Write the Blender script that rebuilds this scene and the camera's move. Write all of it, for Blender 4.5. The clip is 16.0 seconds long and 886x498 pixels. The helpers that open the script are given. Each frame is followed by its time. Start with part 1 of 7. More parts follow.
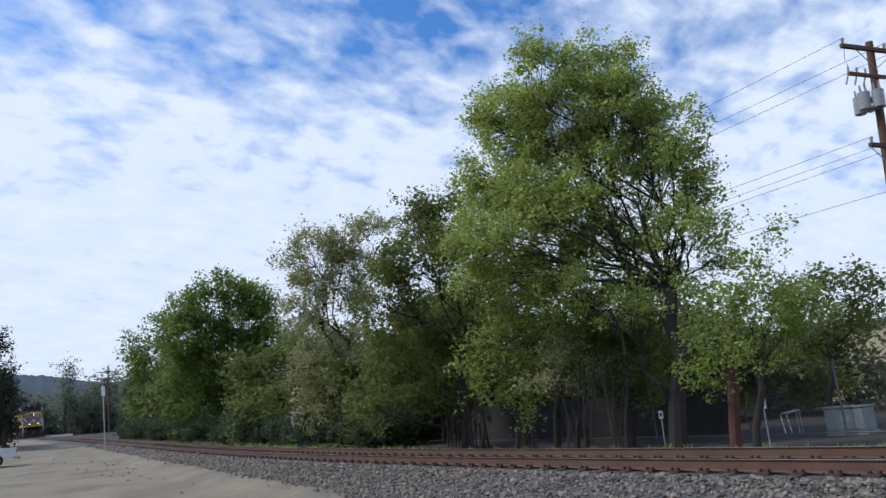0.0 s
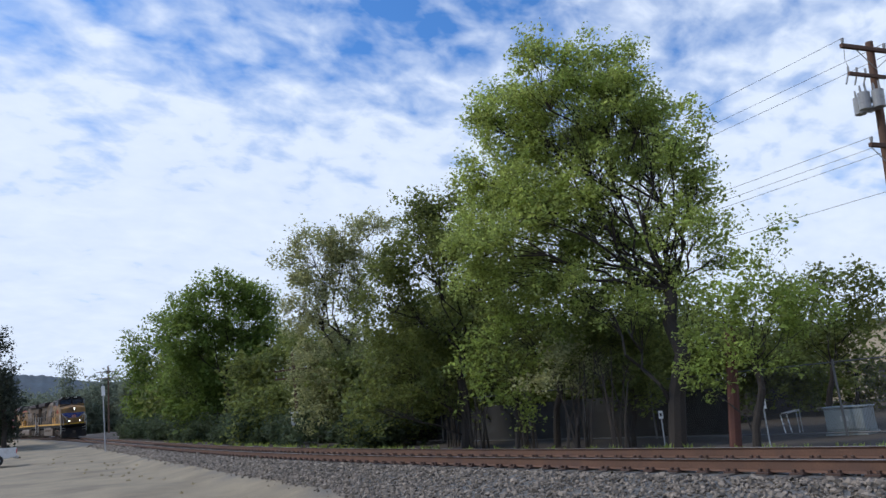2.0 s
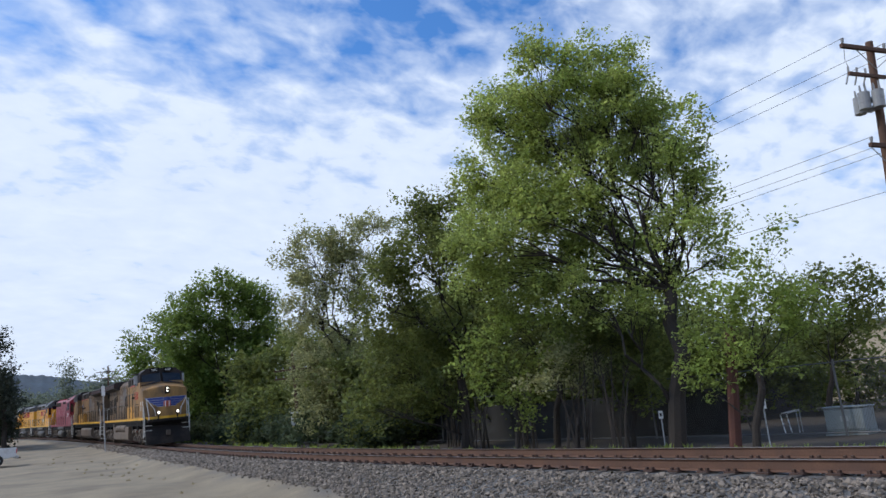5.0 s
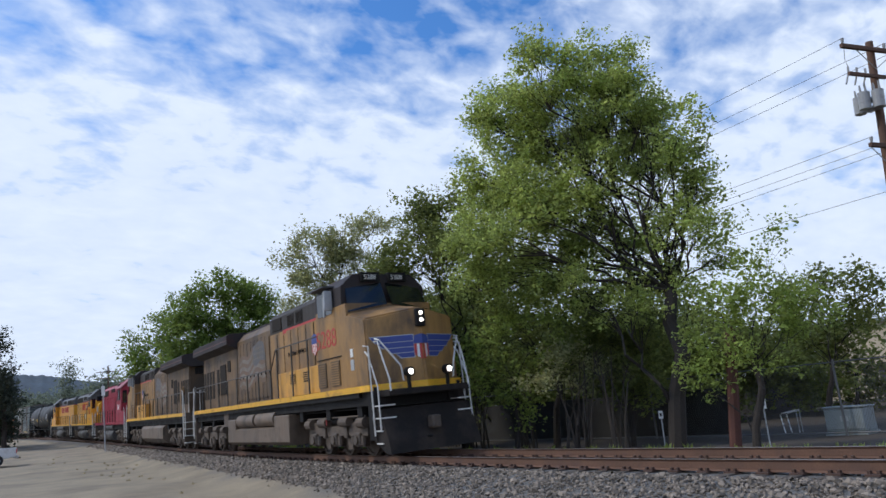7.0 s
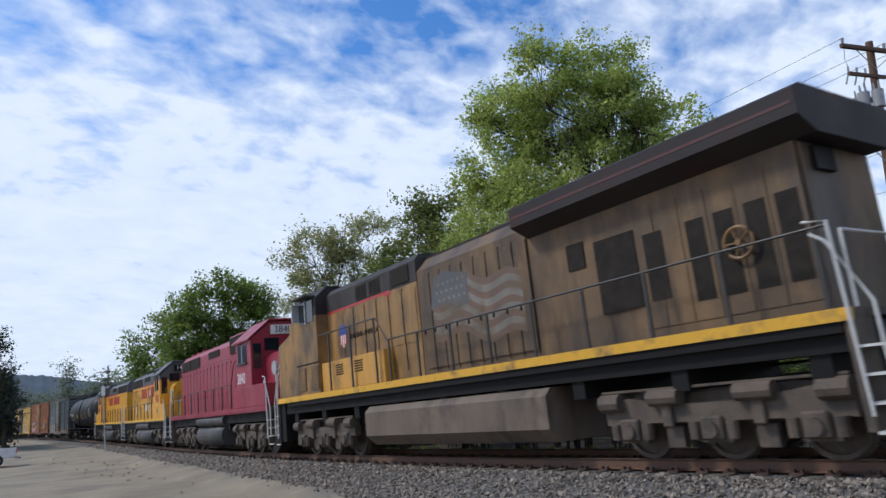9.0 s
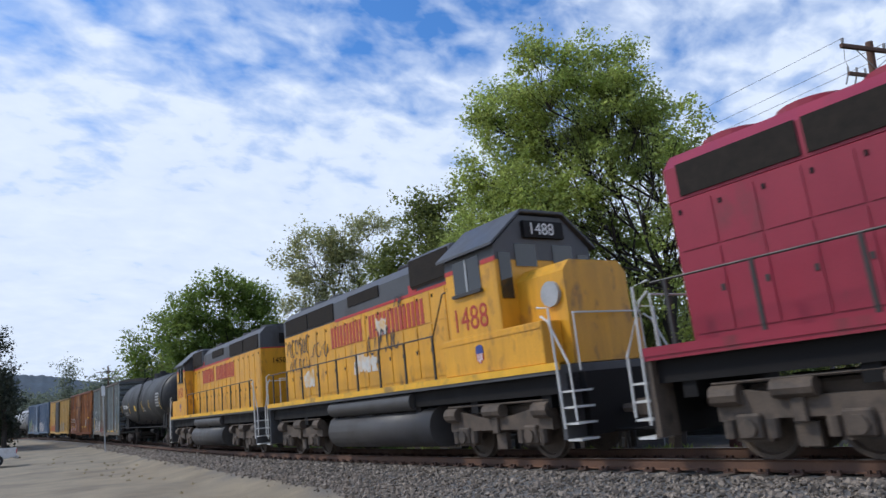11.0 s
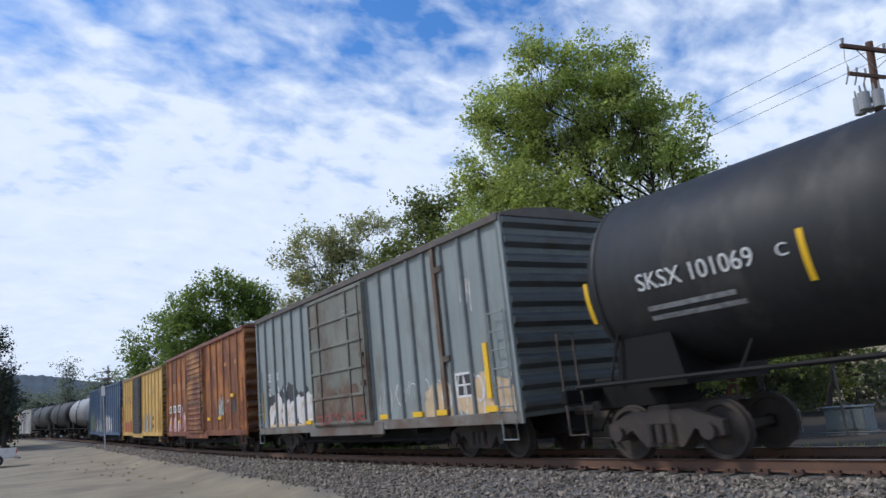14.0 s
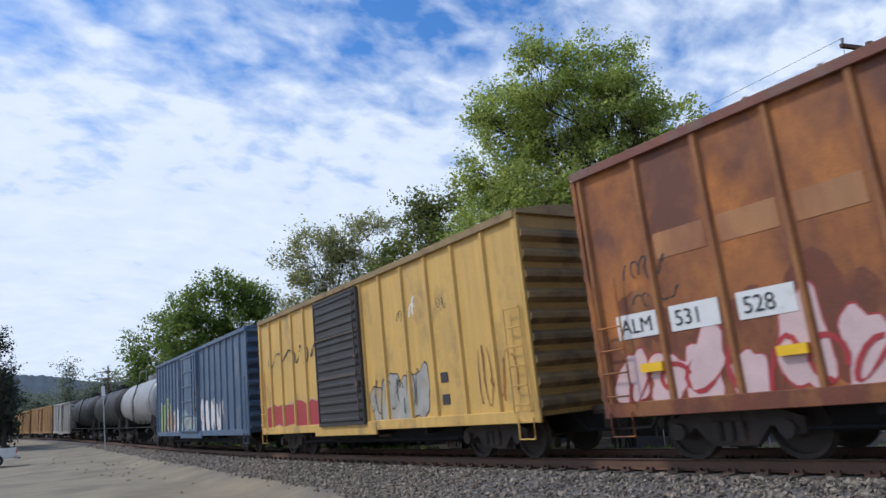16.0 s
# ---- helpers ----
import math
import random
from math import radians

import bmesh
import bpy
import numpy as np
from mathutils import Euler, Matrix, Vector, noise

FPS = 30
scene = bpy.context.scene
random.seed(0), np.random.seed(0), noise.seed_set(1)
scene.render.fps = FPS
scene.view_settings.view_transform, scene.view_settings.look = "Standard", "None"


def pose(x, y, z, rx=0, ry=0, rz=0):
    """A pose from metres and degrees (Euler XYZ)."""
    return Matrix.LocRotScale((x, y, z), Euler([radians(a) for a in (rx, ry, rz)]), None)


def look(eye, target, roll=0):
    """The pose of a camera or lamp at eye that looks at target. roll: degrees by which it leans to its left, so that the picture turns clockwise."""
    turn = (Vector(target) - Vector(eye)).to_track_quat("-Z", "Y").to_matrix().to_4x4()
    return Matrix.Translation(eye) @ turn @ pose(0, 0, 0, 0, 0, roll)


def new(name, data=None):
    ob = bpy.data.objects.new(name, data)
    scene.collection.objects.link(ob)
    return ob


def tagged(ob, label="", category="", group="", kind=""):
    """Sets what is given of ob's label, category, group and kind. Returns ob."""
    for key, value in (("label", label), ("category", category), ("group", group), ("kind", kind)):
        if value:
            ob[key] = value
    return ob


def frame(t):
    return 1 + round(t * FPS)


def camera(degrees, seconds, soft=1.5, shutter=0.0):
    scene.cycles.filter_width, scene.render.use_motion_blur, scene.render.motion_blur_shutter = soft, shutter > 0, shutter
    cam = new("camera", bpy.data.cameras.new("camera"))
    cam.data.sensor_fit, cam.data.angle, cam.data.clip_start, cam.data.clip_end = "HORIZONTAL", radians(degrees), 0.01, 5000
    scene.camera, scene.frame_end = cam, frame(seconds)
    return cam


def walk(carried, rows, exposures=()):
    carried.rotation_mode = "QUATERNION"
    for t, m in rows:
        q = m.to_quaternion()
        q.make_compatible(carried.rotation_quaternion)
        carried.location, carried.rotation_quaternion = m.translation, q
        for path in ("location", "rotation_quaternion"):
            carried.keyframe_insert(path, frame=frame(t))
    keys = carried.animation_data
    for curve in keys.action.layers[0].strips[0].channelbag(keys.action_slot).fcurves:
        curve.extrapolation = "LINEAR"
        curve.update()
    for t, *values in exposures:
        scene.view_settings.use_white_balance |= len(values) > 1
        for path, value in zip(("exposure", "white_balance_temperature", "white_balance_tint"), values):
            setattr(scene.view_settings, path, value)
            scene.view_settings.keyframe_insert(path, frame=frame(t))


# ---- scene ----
# ---------- camera ----------
EYE = (0.0, 0.0, 0.9535)
cam = camera(65.2, 16.0, soft=1.5, shutter=0.1)
YAW, TILT = radians(-53.0692), radians(13.5909)
AIM = (math.sin(YAW) * math.cos(TILT), math.cos(YAW) * math.cos(TILT), EYE[2] + math.sin(TILT))
STAND = look(EYE, AIM, roll=-4.609)
walk(cam, [(0.0, STAND), (16.0, STAND)])

# ---------- sky and sun ----------
SUN_AZ, SUN_EL = radians(215), radians(48)      # azimuth from +y, clockwise
world = bpy.data.worlds.new("sky")
scene.world = world
world.use_nodes = True


def sky_nodes(nt):
    n, l = nt.nodes, nt.links
    n.clear()
    out = n.new("ShaderNodeOutputWorld")
    bg = n.new("ShaderNodeBackground")
    sky = n.new("ShaderNodeTexSky")
    sky.sky_type, sky.sun_disc = "NISHITA", False
    sky.sun_elevation, sky.sun_rotation = SUN_EL, SUN_AZ
    sky.air_density, sky.dust_density, sky.ozone_density = 1.0, 0.6, 2.0
    tc = n.new("ShaderNodeTexCoord")
    sep = n.new("ShaderNodeSeparateXYZ")
    l.new(tc.outputs["Generated"], sep.inputs[0])

    def math_node(op, a, b=None, clamp=False):
        m = n.new("ShaderNodeMath")
        m.operation, m.use_clamp = op, clamp
        for i, v in enumerate((a, b)):
            if v is None:
                continue
            if isinstance(v, (int, float)):
                m.inputs[i].default_value = v
            else:
                l.new(v, m.inputs[i])
        return m.outputs[0]
    h = math_node("ADD", math_node("MAXIMUM", sep.outputs[2], 0.0), 0.26)
    comb = n.new("ShaderNodeCombineXYZ")
    l.new(math_node("DIVIDE", sep.outputs[0], h), comb.inputs[0])
    l.new(math_node("DIVIDE", sep.outputs[1], h), comb.inputs[1])

    def cloud(scale, detail, rough, off, stretch=(1, 1, 1), turn=0.0, dist=0.0):
        mp = n.new("ShaderNodeMapping")
        mp.inputs["Location"].default_value = off
        mp.inputs["Scale"].default_value = stretch
        mp.inputs["Rotation"].default_value = (0, 0, turn)
        l.new(comb.outputs[0], mp.inputs[0])
        t = n.new("ShaderNodeTexNoise")
        t.inputs["Scale"].default_value, t.inputs["Detail"].default_value = scale, detail
        t.inputs["Roughness"].default_value, t.inputs["Distortion"].default_value = rough, dist
        l.new(mp.outputs[0], t.inputs[0])
        return t.outputs[0]
    big = cloud(0.62, 2.0, 0.5, (1.9, 4.1, 0))
    mid = cloud(2.2, 3.0, 0.5, (0.3, 5.2, 0), (1, 0.8, 1), 0.6)
    fine = cloud(13.5, 4.0, 0.52, (7, 2, 1), (1.0, 0.72, 1), 0.5, 0.25)
    haze = math_node("MULTIPLY", math_node("SUBTRACT", 0.55, sep.outputs[2], True), 2.25)
    s = math_node("ADD", math_node("MULTIPLY", big, 1.05), math_node("MULTIPLY", mid, 0.65))
    s = math_node("ADD", s, math_node("MULTIPLY", fine, 1.25))
    s = math_node("ADD", s, haze)
    s = math_node("MULTIPLY", math_node("SUBTRACT", s, 1.38), 1.8, True)
    tone = n.new("ShaderNodeMix")
    tone.data_type = "RGBA"
    tone.inputs["A"].default_value = (6.5, 7.7, 9.8, 1)
    tone.inputs["B"].default_value = (8.2, 9.2, 11.0, 1)
    l.new(math_node("MULTIPLY", math_node("SUBTRACT", fine, 0.15), 1.3, True), tone.inputs["Factor"])
    blue = n.new("ShaderNodeMix")
    blue.data_type, blue.blend_type = "RGBA", "MULTIPLY"
    blue.inputs["Factor"].default_value = 1.0
    blue.inputs["B"].default_value = (0.70, 1.30, 1.95, 1)
    l.new(sky.outputs[0], blue.inputs["A"])
    mix = n.new("ShaderNodeMix")
    mix.data_type = "RGBA"
    l.new(s, mix.inputs["Factor"])
    l.new(blue.outputs["Result"], mix.inputs["A"])
    l.new(tone.outputs["Result"], mix.inputs["B"])
    l.new(mix.outputs["Result"], bg.inputs[0])
    bg.inputs[1].default_value = 0.1
    l.new(bg.outputs[0], out.inputs[0])


sky_nodes(world.node_tree)
sun_data = bpy.data.lights.new("sun", "SUN")
sun_data.energy, sun_data.angle, sun_data.color = 2.1, radians(9.0), (1.0, 0.95, 0.87)
sun = new("sun", sun_data)
sun.matrix_world = look((math.sin(SUN_AZ) * 50, math.cos(SUN_AZ) * 50, 50 * math.tan(SUN_EL)), (0, 0, 0))
scene.view_settings.exposure = 0.0


# ---------- materials ----------
def mat(name, col, rough=0.7, metal=0.0, vary=0.25, scale=3.0, fine=40.0, bump=0.1, dirt=None, dirt_amt=0.0, dirt_scale=1.2,
        streak=1.0, wash=0.0, rnd=0.0, island=0.0, spec=0.5, emit=0.0):
    """A worn surface: two scales of tone, an optional layer of dirt with its own shape, fine relief."""
    m = bpy.data.materials.new(name)
    m.use_nodes = True
    n, l = m.node_tree.nodes, m.node_tree.links
    b = n["Principled BSDF"]
    b.inputs["Roughness"].default_value, b.inputs["Metallic"].default_value = rough, metal
    b.inputs["Specular IOR Level"].default_value = spec
    tc = n.new("ShaderNodeTexCoord")

    def tex(sc, det, stretch=(1, 1, 1)):
        mp = n.new("ShaderNodeMapping")
        mp.inputs["Scale"].default_value = stretch
        l.new(tc.outputs["Object"], mp.inputs[0])
        t = n.new("ShaderNodeTexNoise")
        t.inputs["Scale"].default_value, t.inputs["Detail"].default_value = sc, det
        t.inputs["Roughness"].default_value = 0.62
        l.new(mp.outputs[0], t.inputs[0])
        return t.outputs[0]

    def ramp(src, lo, hi, a, c):
        r = n.new("ShaderNodeMapRange")
        r.inputs[1].default_value, r.inputs[2].default_value = lo, hi
        r.inputs[3].default_value, r.inputs[4].default_value = a, c
        l.new(src, r.inputs[0])
        return r.outputs[0]

    def mul(a, c):
        q = n.new("ShaderNodeMath")
        q.operation = "MULTIPLY"
        l.new(a, q.inputs[0])
        l.new(c, q.inputs[1]) if not isinstance(c, float) else setattr(q.inputs[1], "default_value", c)
        return q.outputs[0]
    big, small = tex(scale, 4.0, (1, 1, 1 / streak)), tex(fine, 3.0)
    val = mul(ramp(big, 0.28, 0.72, 1 - vary, 1 + vary), ramp(small, 0.3, 0.7, 1 - vary * 0.6, 1 + vary * 0.6))
    if wash:
        # narrow runs of grime down the side, and wide faded fields between them
        val = mul(val, ramp(tex(5.5, 3.0, (1, 1, 0.07)), 0.38, 0.66, 1 + wash * 0.35, 1 - wash))
        val = mul(val, ramp(tex(0.45, 3.0), 0.3, 0.7, 1 - wash * 0.45, 1 + wash * 0.45))
    if rnd:
        oi = n.new("ShaderNodeObjectInfo")
        val = mul(val, ramp(oi.outputs["Random"], 0, 1, 1 - rnd, 1 + rnd))
    if island:
        ge = n.new("ShaderNodeNewGeometry")
        val = mul(val, ramp(ge.outputs["Random Per Island"], 0, 1, 1 - island, 1 + island))
    hsv = n.new("ShaderNodeHueSaturation")
    hsv.inputs["Color"].default_value = (*col, 1)
    l.new(val, hsv.inputs["Value"])
    colour = hsv.outputs[0]
    if dirt:
        mx = n.new("ShaderNodeMix")
        mx.data_type = "RGBA"
        mx.inputs["B"].default_value = (*dirt, 1)
        d = ramp(tex(dirt_scale, 6.0, (1, 1, 1 / streak)), 0.62 - dirt_amt * 0.4, 0.80 - dirt_amt * 0.35, 0.0, 0.95)
        l.new(d, mx.inputs["Factor"])
        l.new(colour, mx.inputs["A"])
        colour = mx.outputs["Result"]
    l.new(colour, b.inputs["Base Color"])
    l.new(ramp(big, 0.3, 0.7, max(rough - 0.12, 0.03), min(rough + 0.12, 1)), b.inputs["Roughness"])
    if bump:
        bp = n.new("ShaderNodeBump")
        bp.inputs["Strength"].default_value, bp.inputs["Distance"].default_value = bump, 0.02
        l.new(small, bp.inputs["Height"])
        l.new(bp.outputs[0], b.inputs["Normal"])
    if emit:
        b.inputs["Emission Color"].default_value = (*col, 1)
        b.inputs["Emission Strength"].default_value = emit
    return m


def leaf_mat(name, col, vary=0.35):
    m = mat(name, col, rough=0.55, vary=0.24, scale=0.9, fine=5, bump=0.0, island=vary, spec=0.35)
    n, l = m.node_tree.nodes, m.node_tree.links
    b, out = n["Principled BSDF"], n["Material Output"]
    tr = n.new("ShaderNodeBsdfTranslucent")
    src = b.inputs["Base Color"].links[0].from_socket
    hs = n.new("ShaderNodeHueSaturation")
    hs.inputs["Value"].default_value, hs.inputs["Hue"].default_value = 1.45, 0.482
    l.new(src, hs.inputs["Color"])
    l.new(hs.outputs[0], tr.inputs[0])
    mx = n.new("ShaderNodeMixShader")
    mx.inputs[0].default_value = 0.52
    l.new(b.outputs[0], mx.inputs[1])
    l.new(tr.outputs[0], mx.inputs[2])
    l.new(mx.outputs[0], out.inputs[0])
    return m


def glass_mat(name, col):
    m = bpy.data.materials.new(name)
    m.use_nodes = True
    b = m.node_tree.nodes["Principled BSDF"]
    b.inputs["Base Color"].default_value = (*col, 1)
    b.inputs["Roughness"].default_value = 0.06
    b.inputs["Specular IOR Level"].default_value = 0.8
    return m


M_GE = mat("dirty_yellow_paint", (0.33, 0.178, 0.055), 0.55, vary=0.22, scale=0.8, streak=2.0, wash=0.16, dirt=(0.085, 0.055, 0.032), dirt_amt=0.46, dirt_scale=0.9)
M_GECLEAN = mat("orange_yellow_paint", (0.58, 0.29, 0.050), 0.5, vary=0.15, scale=1.0, streak=1.6, wash=0.08, dirt=(0.20, 0.12, 0.05), dirt_amt=0.3, dirt_scale=1.2)
M_GE_DARK = mat("sooty_yellow_paint", (0.172, 0.102, 0.047), 0.65, vary=0.30, scale=0.7, streak=2.2, wash=0.20, dirt=(0.058, 0.040, 0.027), dirt_amt=0.54, dirt_scale=0.9)
M_UPY = mat("bright_yellow_paint", (0.70, 0.338, 0.024), 0.45, vary=0.12, scale=0.9, streak=2, wash=0.10, dirt=(0.24, 0.11, 0.03), dirt_amt=0.16, dirt_scale=3.0)
M_SILL = mat("sill_yellow_paint", (0.80, 0.43, 0.03), 0.5, vary=0.15, scale=2, dirt=(0.20, 0.13, 0.06), dirt_amt=0.22)
M_SILLDIRTY = mat("dull_sill_paint", (0.70, 0.37, 0.028), 0.55, vary=0.15, scale=2, dirt=(0.22, 0.13, 0.05), dirt_amt=0.28, dirt_scale=2.0)
M_GREY = mat("roof_grey_paint", (0.072, 0.074, 0.08), 0.55, vary=0.2, scale=1.0, streak=2, dirt=(0.05, 0.045, 0.042), dirt_amt=0.3)
M_GEROOF = mat("sooty_grey_roof_paint", (0.058, 0.052, 0.048), 0.7, vary=0.28, scale=0.9, streak=2, wash=0.15, dirt=(0.034, 0.027, 0.024), dirt_amt=0.42, spec=0.25)
M_SOOT = mat("sooty_roof_paint", (0.034, 0.028, 0.028), 0.65, vary=0.3, scale=0.8, dirt=(0.06, 0.024, 0.022), dirt_amt=0.18, spec=0.25)
M_REDSTRIPE = mat("red_stripe_paint", (0.45, 0.035, 0.03), 0.5, vary=0.2, scale=2)
M_LETTER = mat("red_lettering_paint", (0.42, 0.045, 0.025), 0.5, vary=0.2, scale=3)
M_MAROON = mat("crimson_paint", (0.29, 0.018, 0.040), 0.42, vary=0.14, scale=0.8, streak=2, dirt=(0.13, 0.03, 0.03), dirt_amt=0.15)
M_WHITE = mat("white_paint", (0.72, 0.72, 0.70), 0.5, vary=0.08, scale=2, dirt=(0.4, 0.38, 0.34), dirt_amt=0.12)
M_UNDER = mat("grimy_truck_steel", (0.105, 0.078, 0.058), 0.75, vary=0.35, scale=2.0, bump=0.3, dirt=(0.045, 0.036, 0.03), dirt_amt=0.3, dirt_scale=2.5)
M_FTRUCK = mat("dark_freight_truck_steel", (0.046, 0.036, 0.030), 0.8, vary=0.35, scale=2.0, bump=0.3, dirt=(0.085, 0.058, 0.042), dirt_amt=0.25, dirt_scale=2.5)
M_TANKGREY = mat("fuel_tank_paint", (0.150, 0.110, 0.080), 0.6, vary=0.2, scale=0.9, wash=0.10, dirt=(0.055, 0.043, 0.033), dirt_amt=0.3, streak=2)
M_DARK = mat("black_steel", (0.013, 0.012, 0.012), 0.7, vary=0.3, scale=2, spec=0.2)
M_GRILLE = mat("grille_black", (0.028, 0.023, 0.019), 0.8, vary=0.4, scale=4, fine=90, spec=0.15)
M_RAILWHITE = mat("handrail_white", (0.62, 0.61, 0.58), 0.45, vary=0.1, scale=4)
M_RAILGREY = mat("handrail_dark", (0.035, 0.031, 0.028), 0.5, vary=0.2, scale=4)
M_GLASS = glass_mat("dark_cab_glass", (0.012, 0.015, 0.018))
M_BLACKTANK = mat("black_tank_paint", (0.016, 0.016, 0.017), 0.62, wash=0.3, vary=0.22, scale=0.7, streak=2, dirt=(0.055, 0.05, 0.045), dirt_amt=0.2)
M_GREYTANK = mat("pale_tank_paint", (0.33, 0.33, 0.33), 0.45, vary=0.15, scale=0.7, dirt=(0.16, 0.15, 0.14), dirt_amt=0.3, streak=2)
M_BOXGREY = mat("blue_grey_car_paint", (0.250, 0.280, 0.272), 0.55, vary=0.12, scale=0.6, streak=1.5, wash=0.09, dirt=(0.17, 0.155, 0.12), dirt_amt=0.22, dirt_scale=0.9)
M_DOOROLIVE = mat("olive_door_paint", (0.175, 0.178, 0.145), 0.55, vary=0.2, scale=0.8, streak=1.3, wash=0.08, dirt=(0.105, 0.062, 0.042), dirt_amt=0.40, dirt_scale=1.1)
M_RUST = mat("rusty_car_paint", (0.43, 0.152, 0.038), 0.7, vary=0.26, scale=0.9, streak=1.5, wash=0.10, dirt=(0.125, 0.042, 0.026), dirt_amt=0.62, dirt_scale=0.75)
M_BOXYEL = mat("pale_yellow_car_paint", (0.63, 0.385, 0.105), 0.55, vary=0.12, scale=0.7, streak=1.6, wash=0.09, dirt=(0.26, 0.17, 0.08), dirt_amt=0.22, dirt_scale=0.9)
M_DOORBROWN = mat("dark_brown_door", (0.040, 0.036, 0.036), 0.6, vary=0.2, scale=1)
M_BOXBLUE = mat("blue_car_paint", (0.070, 0.115, 0.185), 0.5, vary=0.14, scale=0.7, streak=1.6, wash=0.12, dirt=(0.17, 0.19, 0.23), dirt_amt=0.25)
M_HOPWHITE = mat("off_white_car_paint", (0.42, 0.40, 0.37), 0.6, vary=0.2, scale=0.8, streak=3, dirt=(0.2, 0.17, 0.14), dirt_amt=0.3)
M_ORANGE = mat("orange_car_paint", (0.36, 0.19, 0.06), 0.6, vary=0.2, scale=0.7, streak=3, wash=0.3, dirt=(0.16, 0.07, 0.03), dirt_amt=0.4)
M_YSTRIP = mat("yellow_reflector", (0.85, 0.50, 0.02), 0.4, vary=0.06, scale=5)
M_GRAF = mat("white_spray_paint", (0.66, 0.63, 0.61), 0.5, vary=0.10, scale=2, dirt=(0.45, 0.30, 0.22), dirt_amt=0.22, dirt_scale=1.6)
M_GRAFWORN = mat("worn_white_spray_paint", (0.60, 0.58, 0.54), 0.5, vary=0.15, scale=3, dirt=(0.66, 0.36, 0.05), dirt_amt=0.38, dirt_scale=2.5)
M_GRAFPINK = mat("pink_spray_paint", (0.62, 0.44, 0.43), 0.5, vary=0.12, scale=2)
M_GRAFDARK = mat("dark_spray_paint", (0.035, 0.033, 0.036), 0.5, vary=0.2, scale=2)
M_GRAFRED = mat("red_spray_paint", (0.38, 0.035, 0.04), 0.5, vary=0.2, scale=2)
M_GRAFTAN = mat("cream_spray_paint", (0.60, 0.43, 0.25), 0.5, vary=0.15, scale=2)
M_GRAFBLUE = mat("pale_blue_spray_paint", (0.33, 0.43, 0.44), 0.5, vary=0.25, scale=3, dirt=(0.17, 0.09, 0.06), dirt_amt=0.42, dirt_scale=2.2)
M_LAMP = mat("headlight_glow", (1.0, 0.92, 0.80), 0.3, vary=0.0, emit=3.5)
M_RAIL = mat("rusty_rail_steel", (0.130, 0.066, 0.040), 0.7, vary=0.25, scale=2.0, dirt=(0.10, 0.055, 0.04), dirt_amt=0.3)
M_RAILTOP = mat("worn_rail_head", (0.42, 0.36, 0.33), 0.42, metal=0.6, vary=0.15, scale=2)
M_TIE = mat("weathered_tie_wood", (0.085, 0.066, 0.052), 0.85, vary=0.35, scale=3, fine=30, bump=0.5, rnd=0.3)
M_PLATE = mat("rusty_tie_plate", (0.075, 0.042, 0.030), 0.8, vary=0.3, scale=6)
M_STONE = mat("ballast_stone", (0.205, 0.168, 0.132), 0.85, vary=0.2, scale=10, fine=60, bump=0.3, island=0.62)
M_WOODPOLE = mat("brown_pole_wood", (0.115, 0.062, 0.040), 0.8, vary=0.25, scale=2, streak=6, bump=0.4)
M_REDPOLE = mat("red_brown_pole_wood", (0.095, 0.036, 0.026), 0.8, vary=0.25, scale=2, streak=6, bump=0.4)
M_GALV = mat("galvanised_steel", (0.40, 0.41, 0.42), 0.45, metal=0.3, vary=0.12, scale=4)
M_PORC = mat("grey_insulator", (0.30, 0.30, 0.30), 0.35, vary=0.1, scale=6)
M_WIRE = mat("dark_wire", (0.05, 0.05, 0.055), 0.6, vary=0.1)
M_BARK = mat("dark_bark", (0.034, 0.027, 0.022), 0.9, vary=0.35, scale=2.5, fine=22, streak=4, bump=0.7)
M_PRINT = mat("grey_stencil_print", (0.26, 0.26, 0.26), 0.5, vary=0.45, scale=9, fine=60)
M_DOORRUST = mat("rusty_tan_door_paint", (0.42, 0.195, 0.064), 0.7, vary=0.25, scale=0.9, streak=1.2, wash=0.08, dirt=(0.13, 0.048, 0.032), dirt_amt=0.58, dirt_scale=0.8)
M_RUSTDARK = mat("dark_red_rust", (0.165, 0.052, 0.028), 0.75, vary=0.30, scale=1.6, streak=1.5, wash=0.06, dirt=(0.30, 0.12, 0.04), dirt_amt=0.36, dirt_scale=1.8)
M_RUSTRIB = mat("orange_rust_rib", (0.36, 0.150, 0.048), 0.7, vary=0.3, scale=1.2, streak=2, dirt=(0.13, 0.045, 0.028), dirt_amt=0.45, dirt_scale=1.2)
# end walls: grime, plus the shade of the end face put into the colour
M_ENDRUST = mat("shaded_grimy_rust_end", (0.23, 0.105, 0.042), 0.7, vary=0.25, scale=1.0, dirt=(0.09, 0.042, 0.028), dirt_amt=0.5)
M_ENDTAN = mat("shaded_grimy_tan_end", (0.27, 0.180, 0.078), 0.65, vary=0.25, scale=1.0, dirt=(0.10, 0.07, 0.042), dirt_amt=0.45)
M_ROOFTAN = mat("dirty_tan_roof_metal", (0.30, 0.205, 0.09), 0.7, vary=0.25, scale=1.2, dirt=(0.12, 0.07, 0.045), dirt_amt=0.35)
M_ROOFRUST = mat("rusty_roof_metal", (0.20, 0.075, 0.052), 0.7, vary=0.3, scale=1.5, dirt=(0.20, 0.14, 0.11), dirt_amt=0.3)
M_RUSTPALE = mat("faded_rust_paint", (0.40, 0.185, 0.075), 0.65, vary=0.2, scale=1.0, streak=3, dirt=(0.25, 0.09, 0.04), dirt_amt=0.4)
